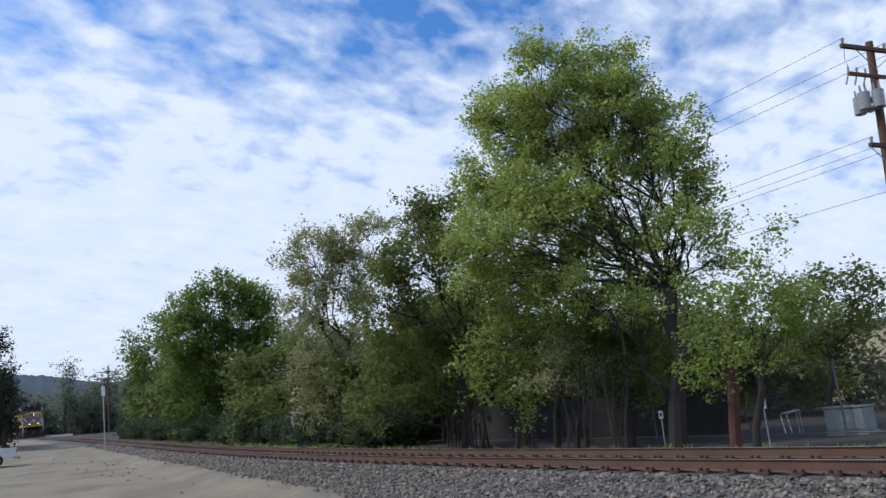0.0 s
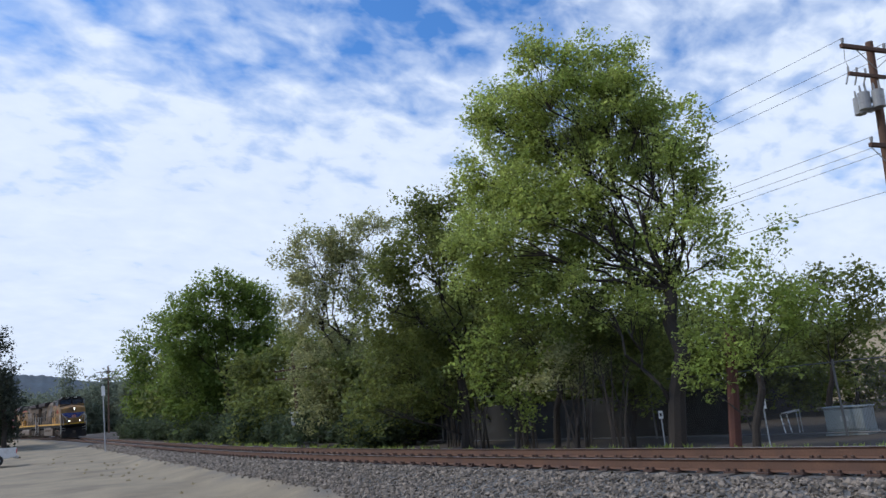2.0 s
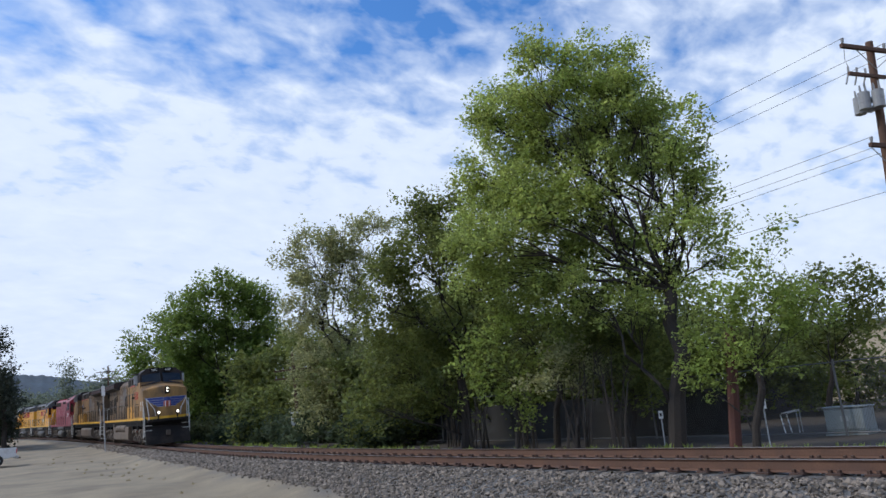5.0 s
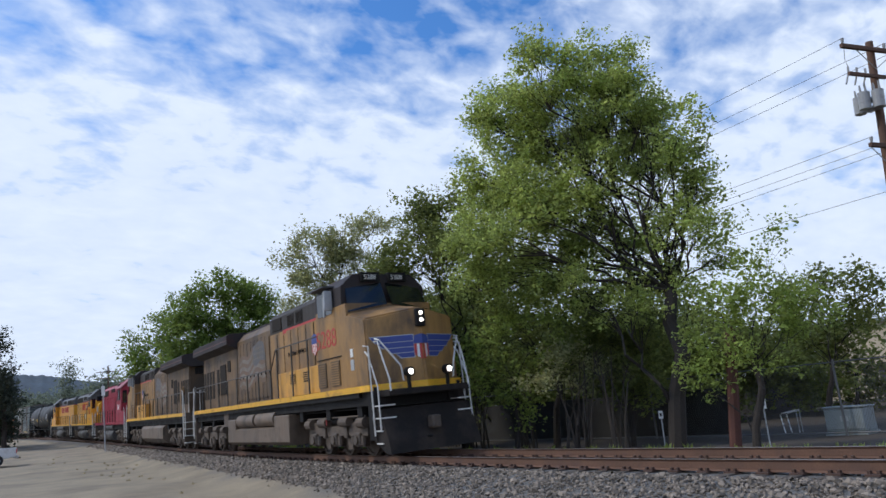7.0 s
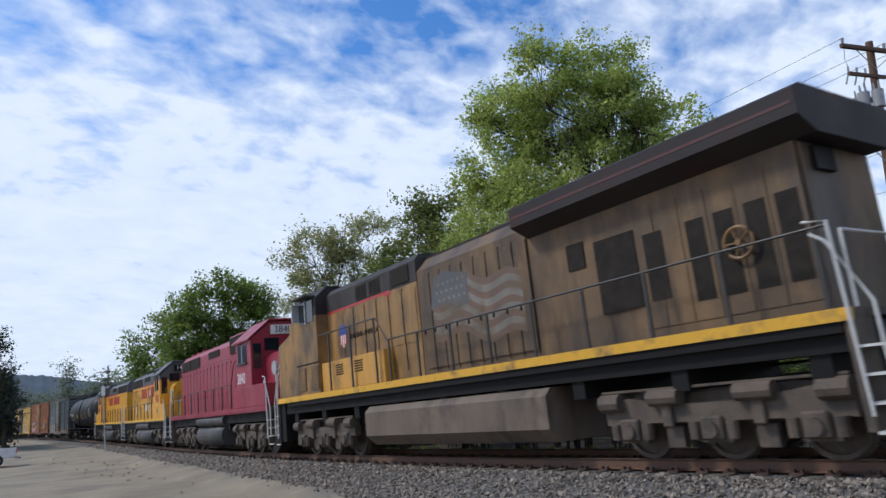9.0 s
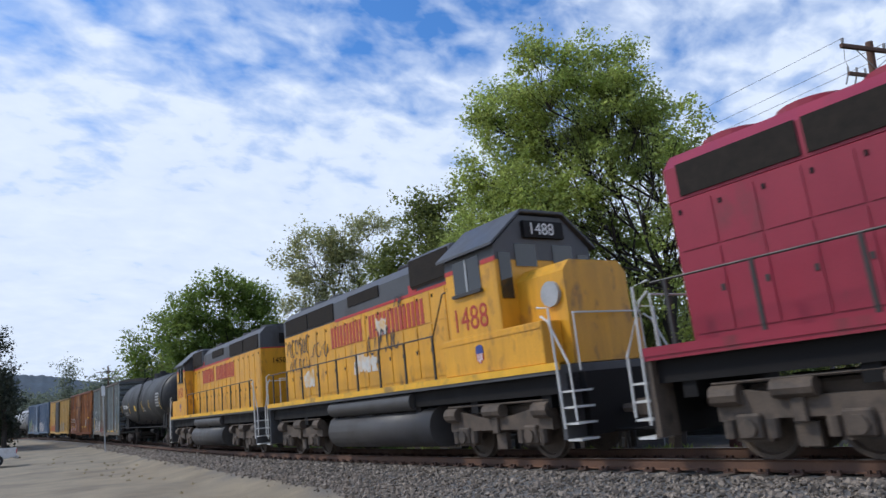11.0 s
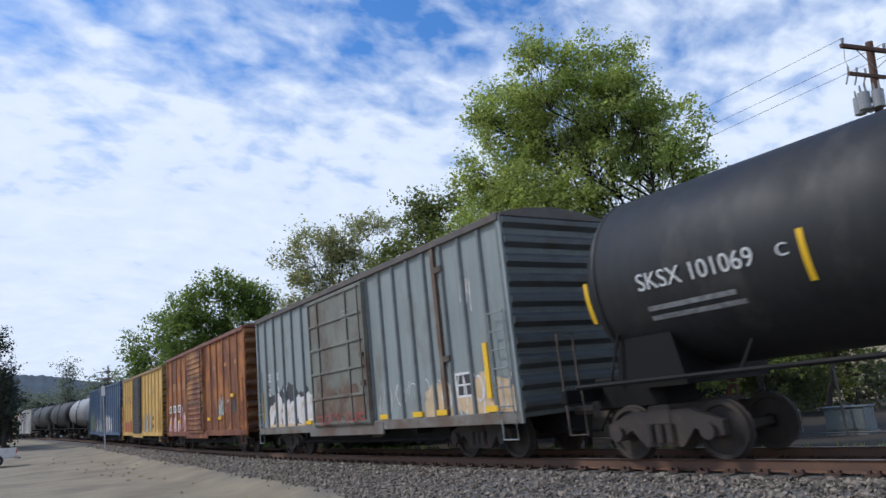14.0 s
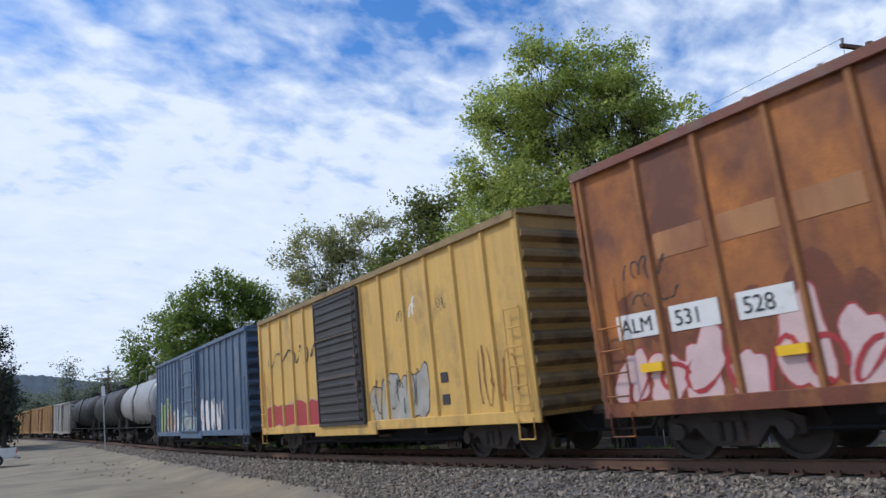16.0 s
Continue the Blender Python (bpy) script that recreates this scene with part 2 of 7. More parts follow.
M_WORNBROWN = mat("worn_brown_rust", (0.125, 0.078, 0.052), 0.75, vary=0.3, scale=1.5, dirt=(0.20, 0.17, 0.13), dirt_amt=0.35, dirt_scale=2.0)
M_SILLWORN = mat("worn_sill_paint", (0.19, 0.180, 0.160), 0.65, vary=0.25, scale=1.2, dirt=(0.13, 0.082, 0.055), dirt_amt=0.5, dirt_scale=1.0)
# rib tone carries the shadow on the ribs along with their dirt
M_RIBGREY = mat("shaded_dirty_rib_paint", (0.165, 0.180, 0.175), 0.6, vary=0.2, scale=1.5, dirt=(0.08, 0.07, 0.06), dirt_amt=0.3, dirt_scale=1.5)
M_ROOFGREY = mat("dirty_grey_roof_metal", (0.115, 0.098, 0.085), 0.7, vary=0.3, scale=1.5, dirt=(0.07, 0.05, 0.04), dirt_amt=0.3)
M_GRAFGREY = mat("grey_spray_paint", (0.36, 0.34, 0.30), 0.5, vary=0.25, scale=2, dirt=(0.45, 0.30, 0.12), dirt_amt=0.25)
M_GRAFGREEN = mat("green_spray_paint", (0.26, 0.34, 0.10), 0.5, vary=0.25, scale=2)
# grey car's end wall: its shade is painted in as a darker tone
M_ENDSHADE = mat("shaded_grey_green_end", (0.085, 0.095, 0.095), 0.6, vary=0.2, scale=1.0, dirt=(0.06, 0.05, 0.04), dirt_amt=0.3)


# ---------- mesh helpers ----------
def part(name, bm, material, parent=None, label="", smooth=False):
    me = bpy.data.meshes.new(name)
    bm.normal_update()
    bm.to_mesh(me)
    bm.free()
    if smooth:
        for p in me.polygons:
            p.use_smooth = True
    for m in (material if isinstance(material, (list, tuple)) else [material]):
        me.materials.append(m)
    ob = new(name, me)
    ob.parent = parent
    return tagged(ob, label=label)


def share(name, me, m, parent, label=""):
    ob = new(name, me)
    ob.parent = parent
    ob.matrix_basis = m
    return tagged(ob, label=label)


def box(bm, x0, x1, y0, y1, z0, z1, bevel=0.0, mi=0):
    vs = [bm.verts.new(p) for p in ((x0, y0, z0), (x1, y0, z0), (x1, y1, z0), (x0, y1, z0), (x0, y0, z1), (x1, y0, z1), (x1, y1, z1), (x0, y1, z1))]
    fs = [bm.faces.new([vs[i] for i in q]) for q in ((0, 3, 2, 1), (4, 5, 6, 7), (0, 1, 5, 4), (1, 2, 6, 5), (2, 3, 7, 6), (3, 0, 4, 7))]
    for f in fs:
        f.material_index = mi
    if bevel:
        es = list({e for f in fs for e in f.edges})
        bmesh.ops.bevel(bm, geom=es, offset=bevel, segments=1, affect="EDGES", material=-1)
    return bm


def tube(bm, pts, r, n=6, r1=None, cap=True, mi=0):
    """A round bar along the points, tapering from r to r1."""
    pts = [Vector(p) for p in pts]
    r1 = r if r1 is None else r1
    rings, up = [], Vector((0, 0, 1))
    for i, p in enumerate(pts):
        d = (pts[min(i + 1, len(pts) - 1)] - pts[max(i - 1, 0)])
        d = d.normalized() if d.length > 1e-9 else Vector((0, 0, 1))
        a = d.cross(up if abs(d.z) < 0.9 else Vector((1, 0, 0))).normalized()
        b = d.cross(a)
        rr = r + (r1 - r) * i / max(len(pts) - 1, 1)
        rings.append([bm.verts.new(p + (a * math.cos(k * 2 * math.pi / n) + b * math.sin(k * 2 * math.pi / n)) * rr) for k in range(n)])
    for u, v in zip(rings, rings[1:]):
        for k in range(n):
            bm.faces.new((u[k], u[(k + 1) % n], v[(k + 1) % n], v[k])).material_index = mi
    if cap:
        bm.faces.new(rings[0]).material_index = mi
        bm.faces.new(rings[-1][::-1]).material_index = mi
    return bm


def extrude(bm, prof, a, b, axis="x", mi=0):
    """A closed outline pushed from a to b along an axis: x takes (y, z), y takes (x, z)."""
    def at(u, v, w):
        return (w, u, v) if axis == "x" else (u, w, v)
    lo = [bm.verts.new(at(u, v, a)) for u, v in prof]
    hi = [bm.verts.new(at(u, v, b)) for u, v in prof]
    k = len(prof)
    fs = [bm.faces.new((lo[i], lo[(i + 1) % k], hi[(i + 1) % k], hi[i])) for i in range(k)]
    fs += [bm.faces.new(lo[::-1]), bm.faces.new(hi)]
    for f in fs:
        f.material_index = mi
    bmesh.ops.recalc_face_normals(bm, faces=fs)
    return bm


def B():
    return bmesh.new()


def letters(name, text, size, material, parent, m, label="", squeeze=1.0):
    cu = bpy.data.curves.new(name, "FONT")
    cu.body, cu.size, cu.extrude = text, size, 0.004
    tmp = bpy.data.objects.new(name, cu)
    scene.collection.objects.link(tmp)
    bpy.context.view_layer.update()
    me = bpy.data.meshes.new_from_object(tmp.evaluated_get(bpy.context.evaluated_depsgraph_get()))
    bpy.data.objects.remove(tmp)
    me.materials.clear()
    me.materials.append(material)
    me.transform(Matrix.Diagonal((squeeze, 1, 1, 1)))
    ob = new(name, me)
    ob.parent = parent
    ob.matrix_basis = m
    return tagged(ob, label=label)


def side_text(x, z, y=-1.51):
    """Pose of writing on the side that looks towards -y, reading along +x."""
    return Matrix.Translation((x, y, z)) @ Matrix.Rotation(math.pi / 2, 4, "X")


# ---------- the line of the track ----------
K0, K1, K2 = 0.003671, 0.005498e-2, 0.001896e-4
G1, G2, G3 = 0.0025433, 0.329926e-3, 0.111703e-5
SPEED = 17.4576
LEAN = 1.92


def heading(s):
    if s > 6:
        s = 6
    if s < -150:
        return heading(-150) + (-150 - s) * 0.0035
    return K0 * s + K1 * s * s + K2 * s ** 3


def rail_z(s):
    s = max(min(s, 0.0), -215.0)
    return G1 * s + G2 * s * s + G3 * s ** 3


STEP = 0.25
LINE = {0: (0.0, 10.808)}
for sign in (1, -1):
    x, y = LINE[0]
    for i in range(1, 2600):
        th = heading(sign * (i - 0.5) * STEP)
        x, y = x + sign * math.cos(th) * STEP, y + sign * math.sin(th) * STEP
        LINE[sign * i] = (x, y)


def on_line(s):
    k = math.floor(s / STEP)
    f = s / STEP - k
    (xa, ya), (xb, yb) = LINE[k], LINE[k + 1]
    return Vector((xa + (xb - xa) * f, ya + (yb - ya) * f, rail_z(s)))


def track_point(s, lat, z):
    """lat counts towards the camera's side."""
    p, t, a = on_line(s), heading(s), radians(LEAN)
    q = lat * math.cos(a) + z * math.sin(a)
    return Vector((p.x + math.sin(t) * q, p.y - math.cos(t) * q, p.z + z * math.cos(a) - lat * math.sin(a)))


def travelled(t):
    return SPEED * t - 0.003591 * (t - 11) ** 2


LX = np.array([LINE[i][0] for i in range(-2400, 2400)])
LY = np.array([LINE[i][1] for i in range(-2400, 2400)])
LZ = np.array([rail_z(i * STEP) for i in range(-2400, 2400)])


def ground_z(x, y):
    """Height of the ground: the track's own bed, the dirt lot before it, flat earth behind it, hills far off."""
    x, y = np.asarray(x, float), np.asarray(y, float)
    lat = np.interp(x, LX, LY) - y
    zt = np.interp(x, LX, LZ)
    near = np.interp(x, [-150, -70, -46, -24, -8, 10], [-0.46, -0.48, -0.60, -0.80, -0.82, -0.82])
    toe = np.interp(x, [-90, -40, -15], [3.2, 3.9, 4.3])
    k = np.clip((lat - 1.75) / (toe - 1.75), 0, 1)
    front = -0.24 + (near + 0.24) * k
    back = -0.24 + (-0.12) * np.clip((-lat - 1.8) / 1.2, 0, 1) + 0.22 * np.clip((-lat - 6) / 14, 0, 1)
    far = np.clip((np.hypot(x, y) - 160) / 240, 0, 1)
    return zt * (1 - far) + np.where(lat > 0, front, back) * (1 - far) + 2.6 * far


# ---------- ground ----------
def uneven(lo, hi, fine_lo, fine_hi, step, grow=1.25):
    """Grid lines that stand close in the middle and spread towards the ends."""
    g = list(np.arange(fine_lo, fine_hi + 1e-6, step))
    d, v = step, g[0]
    while v > lo:
        d *= grow
        v -= d
        g.insert(0, max(v, lo))
    d, v = step, g[-1]
    while v < hi:
        d *= grow
        v += d
        g.append(min(v, hi))
    return np.array(g)


def grid_mesh(name, gx, gy, fz):
    X, Y = np.meshgrid(gx, gy)
    Z = fz(X, Y)
    v = np.stack([X, Y, Z], -1).reshape(-1, 3)
    a = np.arange(len(v)).reshape(X.shape)
    q = np.stack([a[:-1, :-1], a[:-1, 1:], a[1:, 1:], a[1:, :-1]], -1).reshape(-1, 4)
    me = bpy.data.meshes.new(name)
    me.from_pydata(v.tolist(), [], q.tolist())
    for p in me.polygons:
        p.use_smooth = True
    return me


def rough_ground(x, y):
    z = ground_z(x, y)
    r = np.random.default_rng(3)
    for k, amp in ((0.35, 0.035), (0.9, 0.018), (2.3, 0.008)):
        a, b = r.uniform(0, 6, 2)
        z = z + amp * np.sin(x * k + a + 1.3 * np.sin(y * k * 0.7)) * np.cos(y * k * 1.1 + b) * (np.abs(np.interp(x, LX, LY) - y) > 3.6)
    return z


def ground_material():
    m = mat("ground_earth", (0.282, 0.228, 0.150), 0.95, vary=0.2, scale=0.5, fine=14, bump=0.35, dirt=(0.185, 0.148, 0.098), dirt_amt=0.40, dirt_scale=0.35)
    n, l = m.node_tree.nodes, m.node_tree.links
    b = n["Principled BSDF"]
    src = b.inputs["Base Color"].links[0].from_socket
    at = n.new("ShaderNodeVertexColor")
    at.layer_name = "cover"
    mx = n.new("ShaderNodeMix")
    mx.data_type = "RGBA"
    nz = n.new("ShaderNodeTexNoise")
    nz.inputs["Scale"].default_value, nz.inputs["Detail"].default_value = 24, 4
    gr = n.new("ShaderNodeValToRGB")
    gr.color_ramp.elements[0].position, gr.color_ramp.elements[0].color = 0.35, (0.05, 0.048, 0.046, 1)
    gr.color_ramp.elements[1].position, gr.color_ramp.elements[1].color = 0.72, (0.20, 0.188, 0.172, 1)
    tcn = n.new("ShaderNodeTexCoord")
    l.new(tcn.outputs["Object"], nz.inputs[0])
    l.new(nz.outputs[0], gr.inputs[0])
    sp = n.new("ShaderNodeSeparateColor")
    l.new(at.outputs[0], sp.inputs[0])
    l.new(sp.outputs[0], mx.inputs["Factor"])
    l.new(src, mx.inputs["A"])
    l.new(gr.outputs[0], mx.inputs["B"])
    mx2 = n.new("ShaderNodeMix")
    mx2.data_type = "RGBA"
    mx2.inputs["B"].default_value = (0.050, 0.038, 0.028, 1)
    l.new(sp.outputs[1], mx2.inputs["Factor"])
    l.new(mx.outputs["Result"], mx2.inputs["A"])
    l.new(mx2.outputs["Result"], b.inputs["Base Color"])
    return m


def gravel_edge(x):
    """How far the crushed stone reaches from the middle of the track towards the lot."""
    return np.interp(x, [-90, -60, -30, -16, -10], [2.2, 2.35, 2.75, 3.2, 4.6])


def build_ground():
    gx = uneven(-2600, 2600, -60, 12, 0.4)
    gy = uneven(-2600, 2600, -4, 24, 0.3)
    me = grid_mesh("ground", gx, gy, rough_ground)
    ca = me.color_attributes.new("cover", "FLOAT_COLOR", "POINT")
    co = np.empty(len(me.vertices) * 3)
    me.vertices.foreach_get("co", co)
    co = co.reshape(-1, 3)
    lat = np.interp(co[:, 0], LX, LY) - co[:, 1]
    wob = 0.45 * np.sin(co[:, 0] * 0.7) + 0.35 * np.sin(co[:, 0] * 2.3 + 1)
    toe = gravel_edge(co[:, 0]) + 0.4 + wob * 0.6
    gravel = np.clip((toe - lat) / 1.1, 0, 1) * np.clip((lat + 3.4) / 0.6, 0, 1)
    soil = np.clip((-lat - 2.9) / 0.8, 0, 1)
    col = np.stack([gravel, soil, np.zeros_like(soil), np.ones_like(soil)], -1)
    ca.data.foreach_set("color", col.ravel().astype(np.float32))
    me.materials.append(ground_material())
    ob = new("ground", me)
    tagged(ob, "pale dry dirt lot with grey gravel track bed and dark soil", "ground", kind="structure")


build_ground()


# ---------- track ----------
def sweep(name, prof, lat0, s0, s1, step, material, parent):
    """A rail: its outline carried along the line."""
    bm = B()
    ring = None
    s = s0
    n = len(prof)
    while s <= s1:
        cur = [bm.verts.new(track_point(s, lat0 + u, z)) for u, z in prof]
        if ring:
            for k in range(n):
                f = bm.faces.new((ring[k], ring[(k + 1) % n], cur[(k + 1) % n], cur[k]))
                f.material_index = 1 if k == 3 else 0
        ring = cur
        s += step
    bmesh.ops.recalc_face_normals(bm, faces=bm.faces)
    return part(name, bm, material, parent)


RAIL = [(-0.075, -0.172), (-0.012, -0.150), (-0.012, -0.04), (-0.036, -0.002), (0.036, -0.002), (0.012, -0.04), (0.012, -0.150), (0.075, -0.172)]


def build_track():
    tr = tagged(new("railway_track"), "single rusty steel railway track on wooden ties in gravel", "railway track", kind="structure")
    for lat in (0.755, -0.755):
        sweep("rail", RAIL, lat, -230.0, 60.0, 0.8, [M_RAIL, M_RAILTOP], tr)
    rnd = random.Random(5)
    ties = []
    for k in range(3):
        bm = B()
        box(bm, -0.115, 0.115, -1.32, 1.32, -0.36, -0.19, 0.018)
        for v in bm.verts:
            v.co += Vector((rnd.uniform(-0.012, 0.012), rnd.uniform(-0.02, 0.02), rnd.uniform(-0.008, 0.008)))
        me = bpy.data.meshes.new("tie")
        bm.to_mesh(me)
        bm.free()
        me.materials.append(M_TIE)
        ties.append(me)
    bm = B()
    for lat in (0.755, -0.755):
        box(bm, -0.10, 0.10, lat - 0.17, lat + 0.17, -0.192, -0.166)
        for dx in (-0.06, 0.06):
            for dy in (-0.10, 0.10):
                box(bm, dx - 0.02, dx + 0.02, lat + dy - 0.03, lat + dy + 0.03, -0.17, -0.125)
    plate = bpy.data.meshes.new("tie_plate")
    bm.to_mesh(plate)
    bm.free()
    plate.materials.append(M_PLATE)
    s = 5.0
    while s > -125:
        p = track_point(s, 0, 0)
        m = Matrix.Translation(p) @ Euler((radians(LEAN), 0, heading(s) + rnd.uniform(-0.03, 0.03))).to_matrix().to_4x4()
        t = share("tie", rnd.choice(ties), m, tr)
        if s > -60:
            share("tie_plate", plate, Matrix.Identity(4), t)
        s -= 0.52


build_track()


def stones(name, count, s_far, s_near, lat_a, lat_b, size, seed, power=2.0):
    """Loose ballast: many small angular stones, closer together where the camera is near."""
    r = np.random.default_rng(seed)
    base = np.array([[0, 0, 1], [0.9, 0, 0.3], [0.25, 0.85, 0.35], [-0.75, 0.5, 0.3], [-0.7, -0.55, 0.35], [0.3, -0.85, 0.3], [0.5, 0.3, -0.6], [-0.5, 0.1, -0.6], [0.1, -0.6, -0.6]])
    tri = np.array([[0, 1, 2], [0, 2, 3], [0, 3, 4], [0, 4, 5], [0, 5, 1], [1, 6, 2], [2, 6, 7], [2, 7, 3], [3, 7, 4], [4, 7, 8], [4, 8, 5], [5, 8, 6], [5, 6, 1]])
    s = s_near - (s_near - s_far) * r.random(count) ** power
    edge = gravel_edge(s) if lat_b > 2 else lat_b
    lat = lat_a + (edge - lat_a) * r.random(count) ** 0.9 + np.where(r.random(count) < 0.06, np.abs(r.normal(0, 0.16, count)), 0)
    px = np.interp(s, np.arange(-2400, 2400) * STEP, LX)
    py = np.interp(s, np.arange(-2400, 2400) * STEP, LY) - lat
    sz = size * np.exp(r.normal(0, 0.32, count)) * (1 + np.clip((-s - 14) / 60, 0, 0.6))
    pz = ground_z(px, py) + sz * 0.25
    ang, tilt = r.uniform(0, 6.28, count), r.uniform(0, 6.28, count)
    v = base[None] * (1 + r.normal(0, 0.22, (count, 9, 3))) * sz[:, None, None] * np.array([1, 0.85, 0.75])
    c, d = np.cos(tilt)[:, None], np.sin(tilt)[:, None]
    v = np.stack([v[..., 0], v[..., 1] * c - v[..., 2] * d, v[..., 1] * d + v[..., 2] * c], -1)
    c, d = np.cos(ang)[:, None], np.sin(ang)[:, None]
    v = np.stack([v[..., 0] * c - v[..., 1] * d, v[..., 0] * d + v[..., 1] * c, v[..., 2]], -1)
    v = v + np.stack([px, py, pz], -1)[:, None, :]
    f = tri[None] + (np.arange(count) * 9)[:, None, None]
    me = bpy.data.meshes.new(name)
    me.from_pydata(v.reshape(-1, 3).tolist(), [], f.reshape(-1, 3).tolist())
    me.materials.append(M_STONE)
    return new(name, me)


tagged(stones("ballast", 42000, -75, -1.5, 1.22, 4.8, 0.034, 11, 1.5), "loose grey crushed stone ballast beside the rails", "ballast", kind="stuff")
tagged(stones("ballast_behind", 7000, -45, -1.5, -3.2, 0.6, 0.036, 12, 1.6), "loose grey crushed stone between and behind the rails", "ballast", kind="stuff")


# ---------- the train: running gear ----------
def wheel_mesh(r=0.46, material=None):
    bm = B()
    for side in (-1, 1):
        prof = [(0.0, 0.76), (0.10, 0.80), (0.16, 0.76), (r - 0.09, 0.74), (r - 0.07, 0.80), (r, 0.80), (r, 0.69), (r + 0.028, 0.68), (r + 0.028, 0.655), (r - 0.07, 0.655), (r - 0.09, 0.69), (0.12, 0.68)]
        n, rings = 24, []
        for rr, y in prof[1:]:
            rings.append([bm.verts.new((rr * math.cos(k * 2 * math.pi / n), side * y, rr * math.sin(k * 2 * math.pi / n))) for k in range(n)])
        for u, v in zip(rings, rings[1:]):
            for k in range(n):
                bm.faces.new((u[k], u[(k + 1) % n], v[(k + 1) % n], v[k]))
        bm.faces.new(rings[0])
    tube(bm, [(0, -0.70, 0), (0, 0.70, 0)], 0.08, 8)
    bmesh.ops.recalc_face_normals(bm, faces=bm.faces)
    me = bpy.data.meshes.new("wheelset")
    bm.to_mesh(me)
    bm.free()
    me.materials.append(material or M_UNDER)
    return me


WHEEL, WHEEL_BIG = wheel_mesh(0.45, M_FTRUCK), wheel_mesh(0.50)
SPIN = []       # wheelsets that turn: object, its place on the vehicle, radius


def freight_truck_mesh():
    bm = B()
    for sd in (-1, 1):
        y0, y1 = sorted((sd * 0.93, sd * 1.10))
        extrude(bm, [(-1.12, 0.62), (-1.12, 0.40), (-0.92, 0.36), (-0.62, 0.52), (-0.36, 0.24), (0.36, 0.24), (0.62, 0.52), (0.92, 0.36), (1.12, 0.40), (1.12, 0.62), (0.55, 0.82), (-0.55, 0.82)], y0, y1, "y")
        for dx in (-0.89, 0.89):
            tube(bm, [(dx, sd * 0.9, 0.47), (dx, sd * 1.20, 0.47)], 0.13, 10)
        for dx in (-0.22, -0.02, 0.18):
            tube(bm, [(dx, sd * 1.12, 0.32), (dx, sd * 1.12, 0.60)], 0.075, 8)
    box(bm, -0.22, 0.22, -1.12, 1.12, 0.58, 0.90, 0.03)
    me = bpy.data.meshes.new("truck")
    bm.to_mesh(me)
    bm.free()
    me.materials.append(M_FTRUCK)
    return me


def loco_truck_mesh(half, axles):
    """A cast locomotive truck: side frames with axle boxes, springs, brake gear."""
    bm = B()
    for sd in (-1, 1):
        y0, y1 = sorted((sd * 1.02, sd * 1.20))
        prof = [(-half, 0.95), (-half, 0.60)]
        for a in sorted(axles):
            prof += [(a - 0.36, 0.62), (a - 0.27, 0.30), (a + 0.27, 0.30), (a + 0.36, 0.62)]
        prof += [(half, 0.60), (half, 0.95), (half * 0.75, 1.04), (half * 0.3, 0.90), (-half * 0.3, 0.90), (-half * 0.75, 1.04)]
        extrude(bm, prof, y0, y1, "y")
        for a in axles:
            box(bm, a - 0.19, a + 0.19, min(sd * 1.18, sd * 1.30), max(sd * 1.18, sd * 1.30), 0.34, 0.70, 0.03)
            tube(bm, [(a, sd * 1.28, 0.50), (a, sd * 1.35, 0.50)], 0.13, 10)
            for dx in (-0.33, 0.33):
                tube(bm, [(a + dx, sd * 1.22, 0.36), (a + dx, sd * 1.22, 0.62)], 0.09, 8)
        for u, v in zip(sorted(axles), sorted(axles)[1:]):
            c = (u + v) / 2
            tube(bm, [(c - 0.3, sd * 1.24, 1.02), (c + 0.3, sd * 1.24, 1.02)], 0.14, 10)
            box(bm, c - 0.10, c + 0.10, min(sd * 1.2, sd * 1.27), max(sd * 1.2, sd * 1.27), 0.55, 0.95, 0.02)
            box(bm, c - 0.16, c + 0.16, min(sd * 1.0, sd * 1.12), max(sd * 1.0, sd * 1.12), 0.22, 0.55)
        tube(bm, [(-half, sd * 1.23, 1.16), (half, sd * 1.23, 1.16)], 0.025, 5)
        for dx in (-half + 0.2, half - 0.2):
            tube(bm, [(dx - 0.22, sd * 1.22, 0.98), (dx + 0.22, sd * 1.22, 0.98)], 0.16, 10)
    box(bm, -half * 0.8, half * 0.8, -0.95, 0.95, 0.55, 1.10, 0.05)
    me = bpy.data.meshes.new("truck")
    bm.to_mesh(me)
    bm.free()
    me.materials.append(M_UNDER)
    return me


FTRUCK = freight_truck_mesh()
GTRUCK = loco_truck_mesh(2.15, (-1.6, 0.0, 1.6))
STRUCK = loco_truck_mesh(2.0, (-1.5, 0.0, 1.5))
PTRUCK = loco_truck_mesh(1.75, (-1.15, 1.15))


def truck(v, x, me, axles, wheel, r):
    t = share("truck", me, Matrix.Translation((x, 0, 0)), v)
    for a in axles:
        w = share("wheelset", wheel, Matrix.Translation((a, 0, r)), t)
        SPIN.append((w, a, r))


def coupler(v, x0, x1):
    bm = B()
    s = 1 if x1 > x0 else -1
    tube(bm, [(x0, 0, 0.86), (x1 - s * 0.25, 0, 0.86)], 0.09, 6)
    box(bm, min(x1 - s * 0.3, x1), max(x1 - s * 0.3, x1), -0.14, 0.14, 0.68, 1.02, 0.04)
    part("coupler", bm, M_UNDER, v)
    bm = B()
    tube(bm, [(x0, -0.35, 0.85), (x0 + s * 0.35, -0.33, 0.5), (x1, -0.2, 0.48)], 0.03, 5)
    part("air_hose", bm, M_DARK, v)


TRAIN = []      # vehicle, place of its middle at the start, half the distance of its trucks


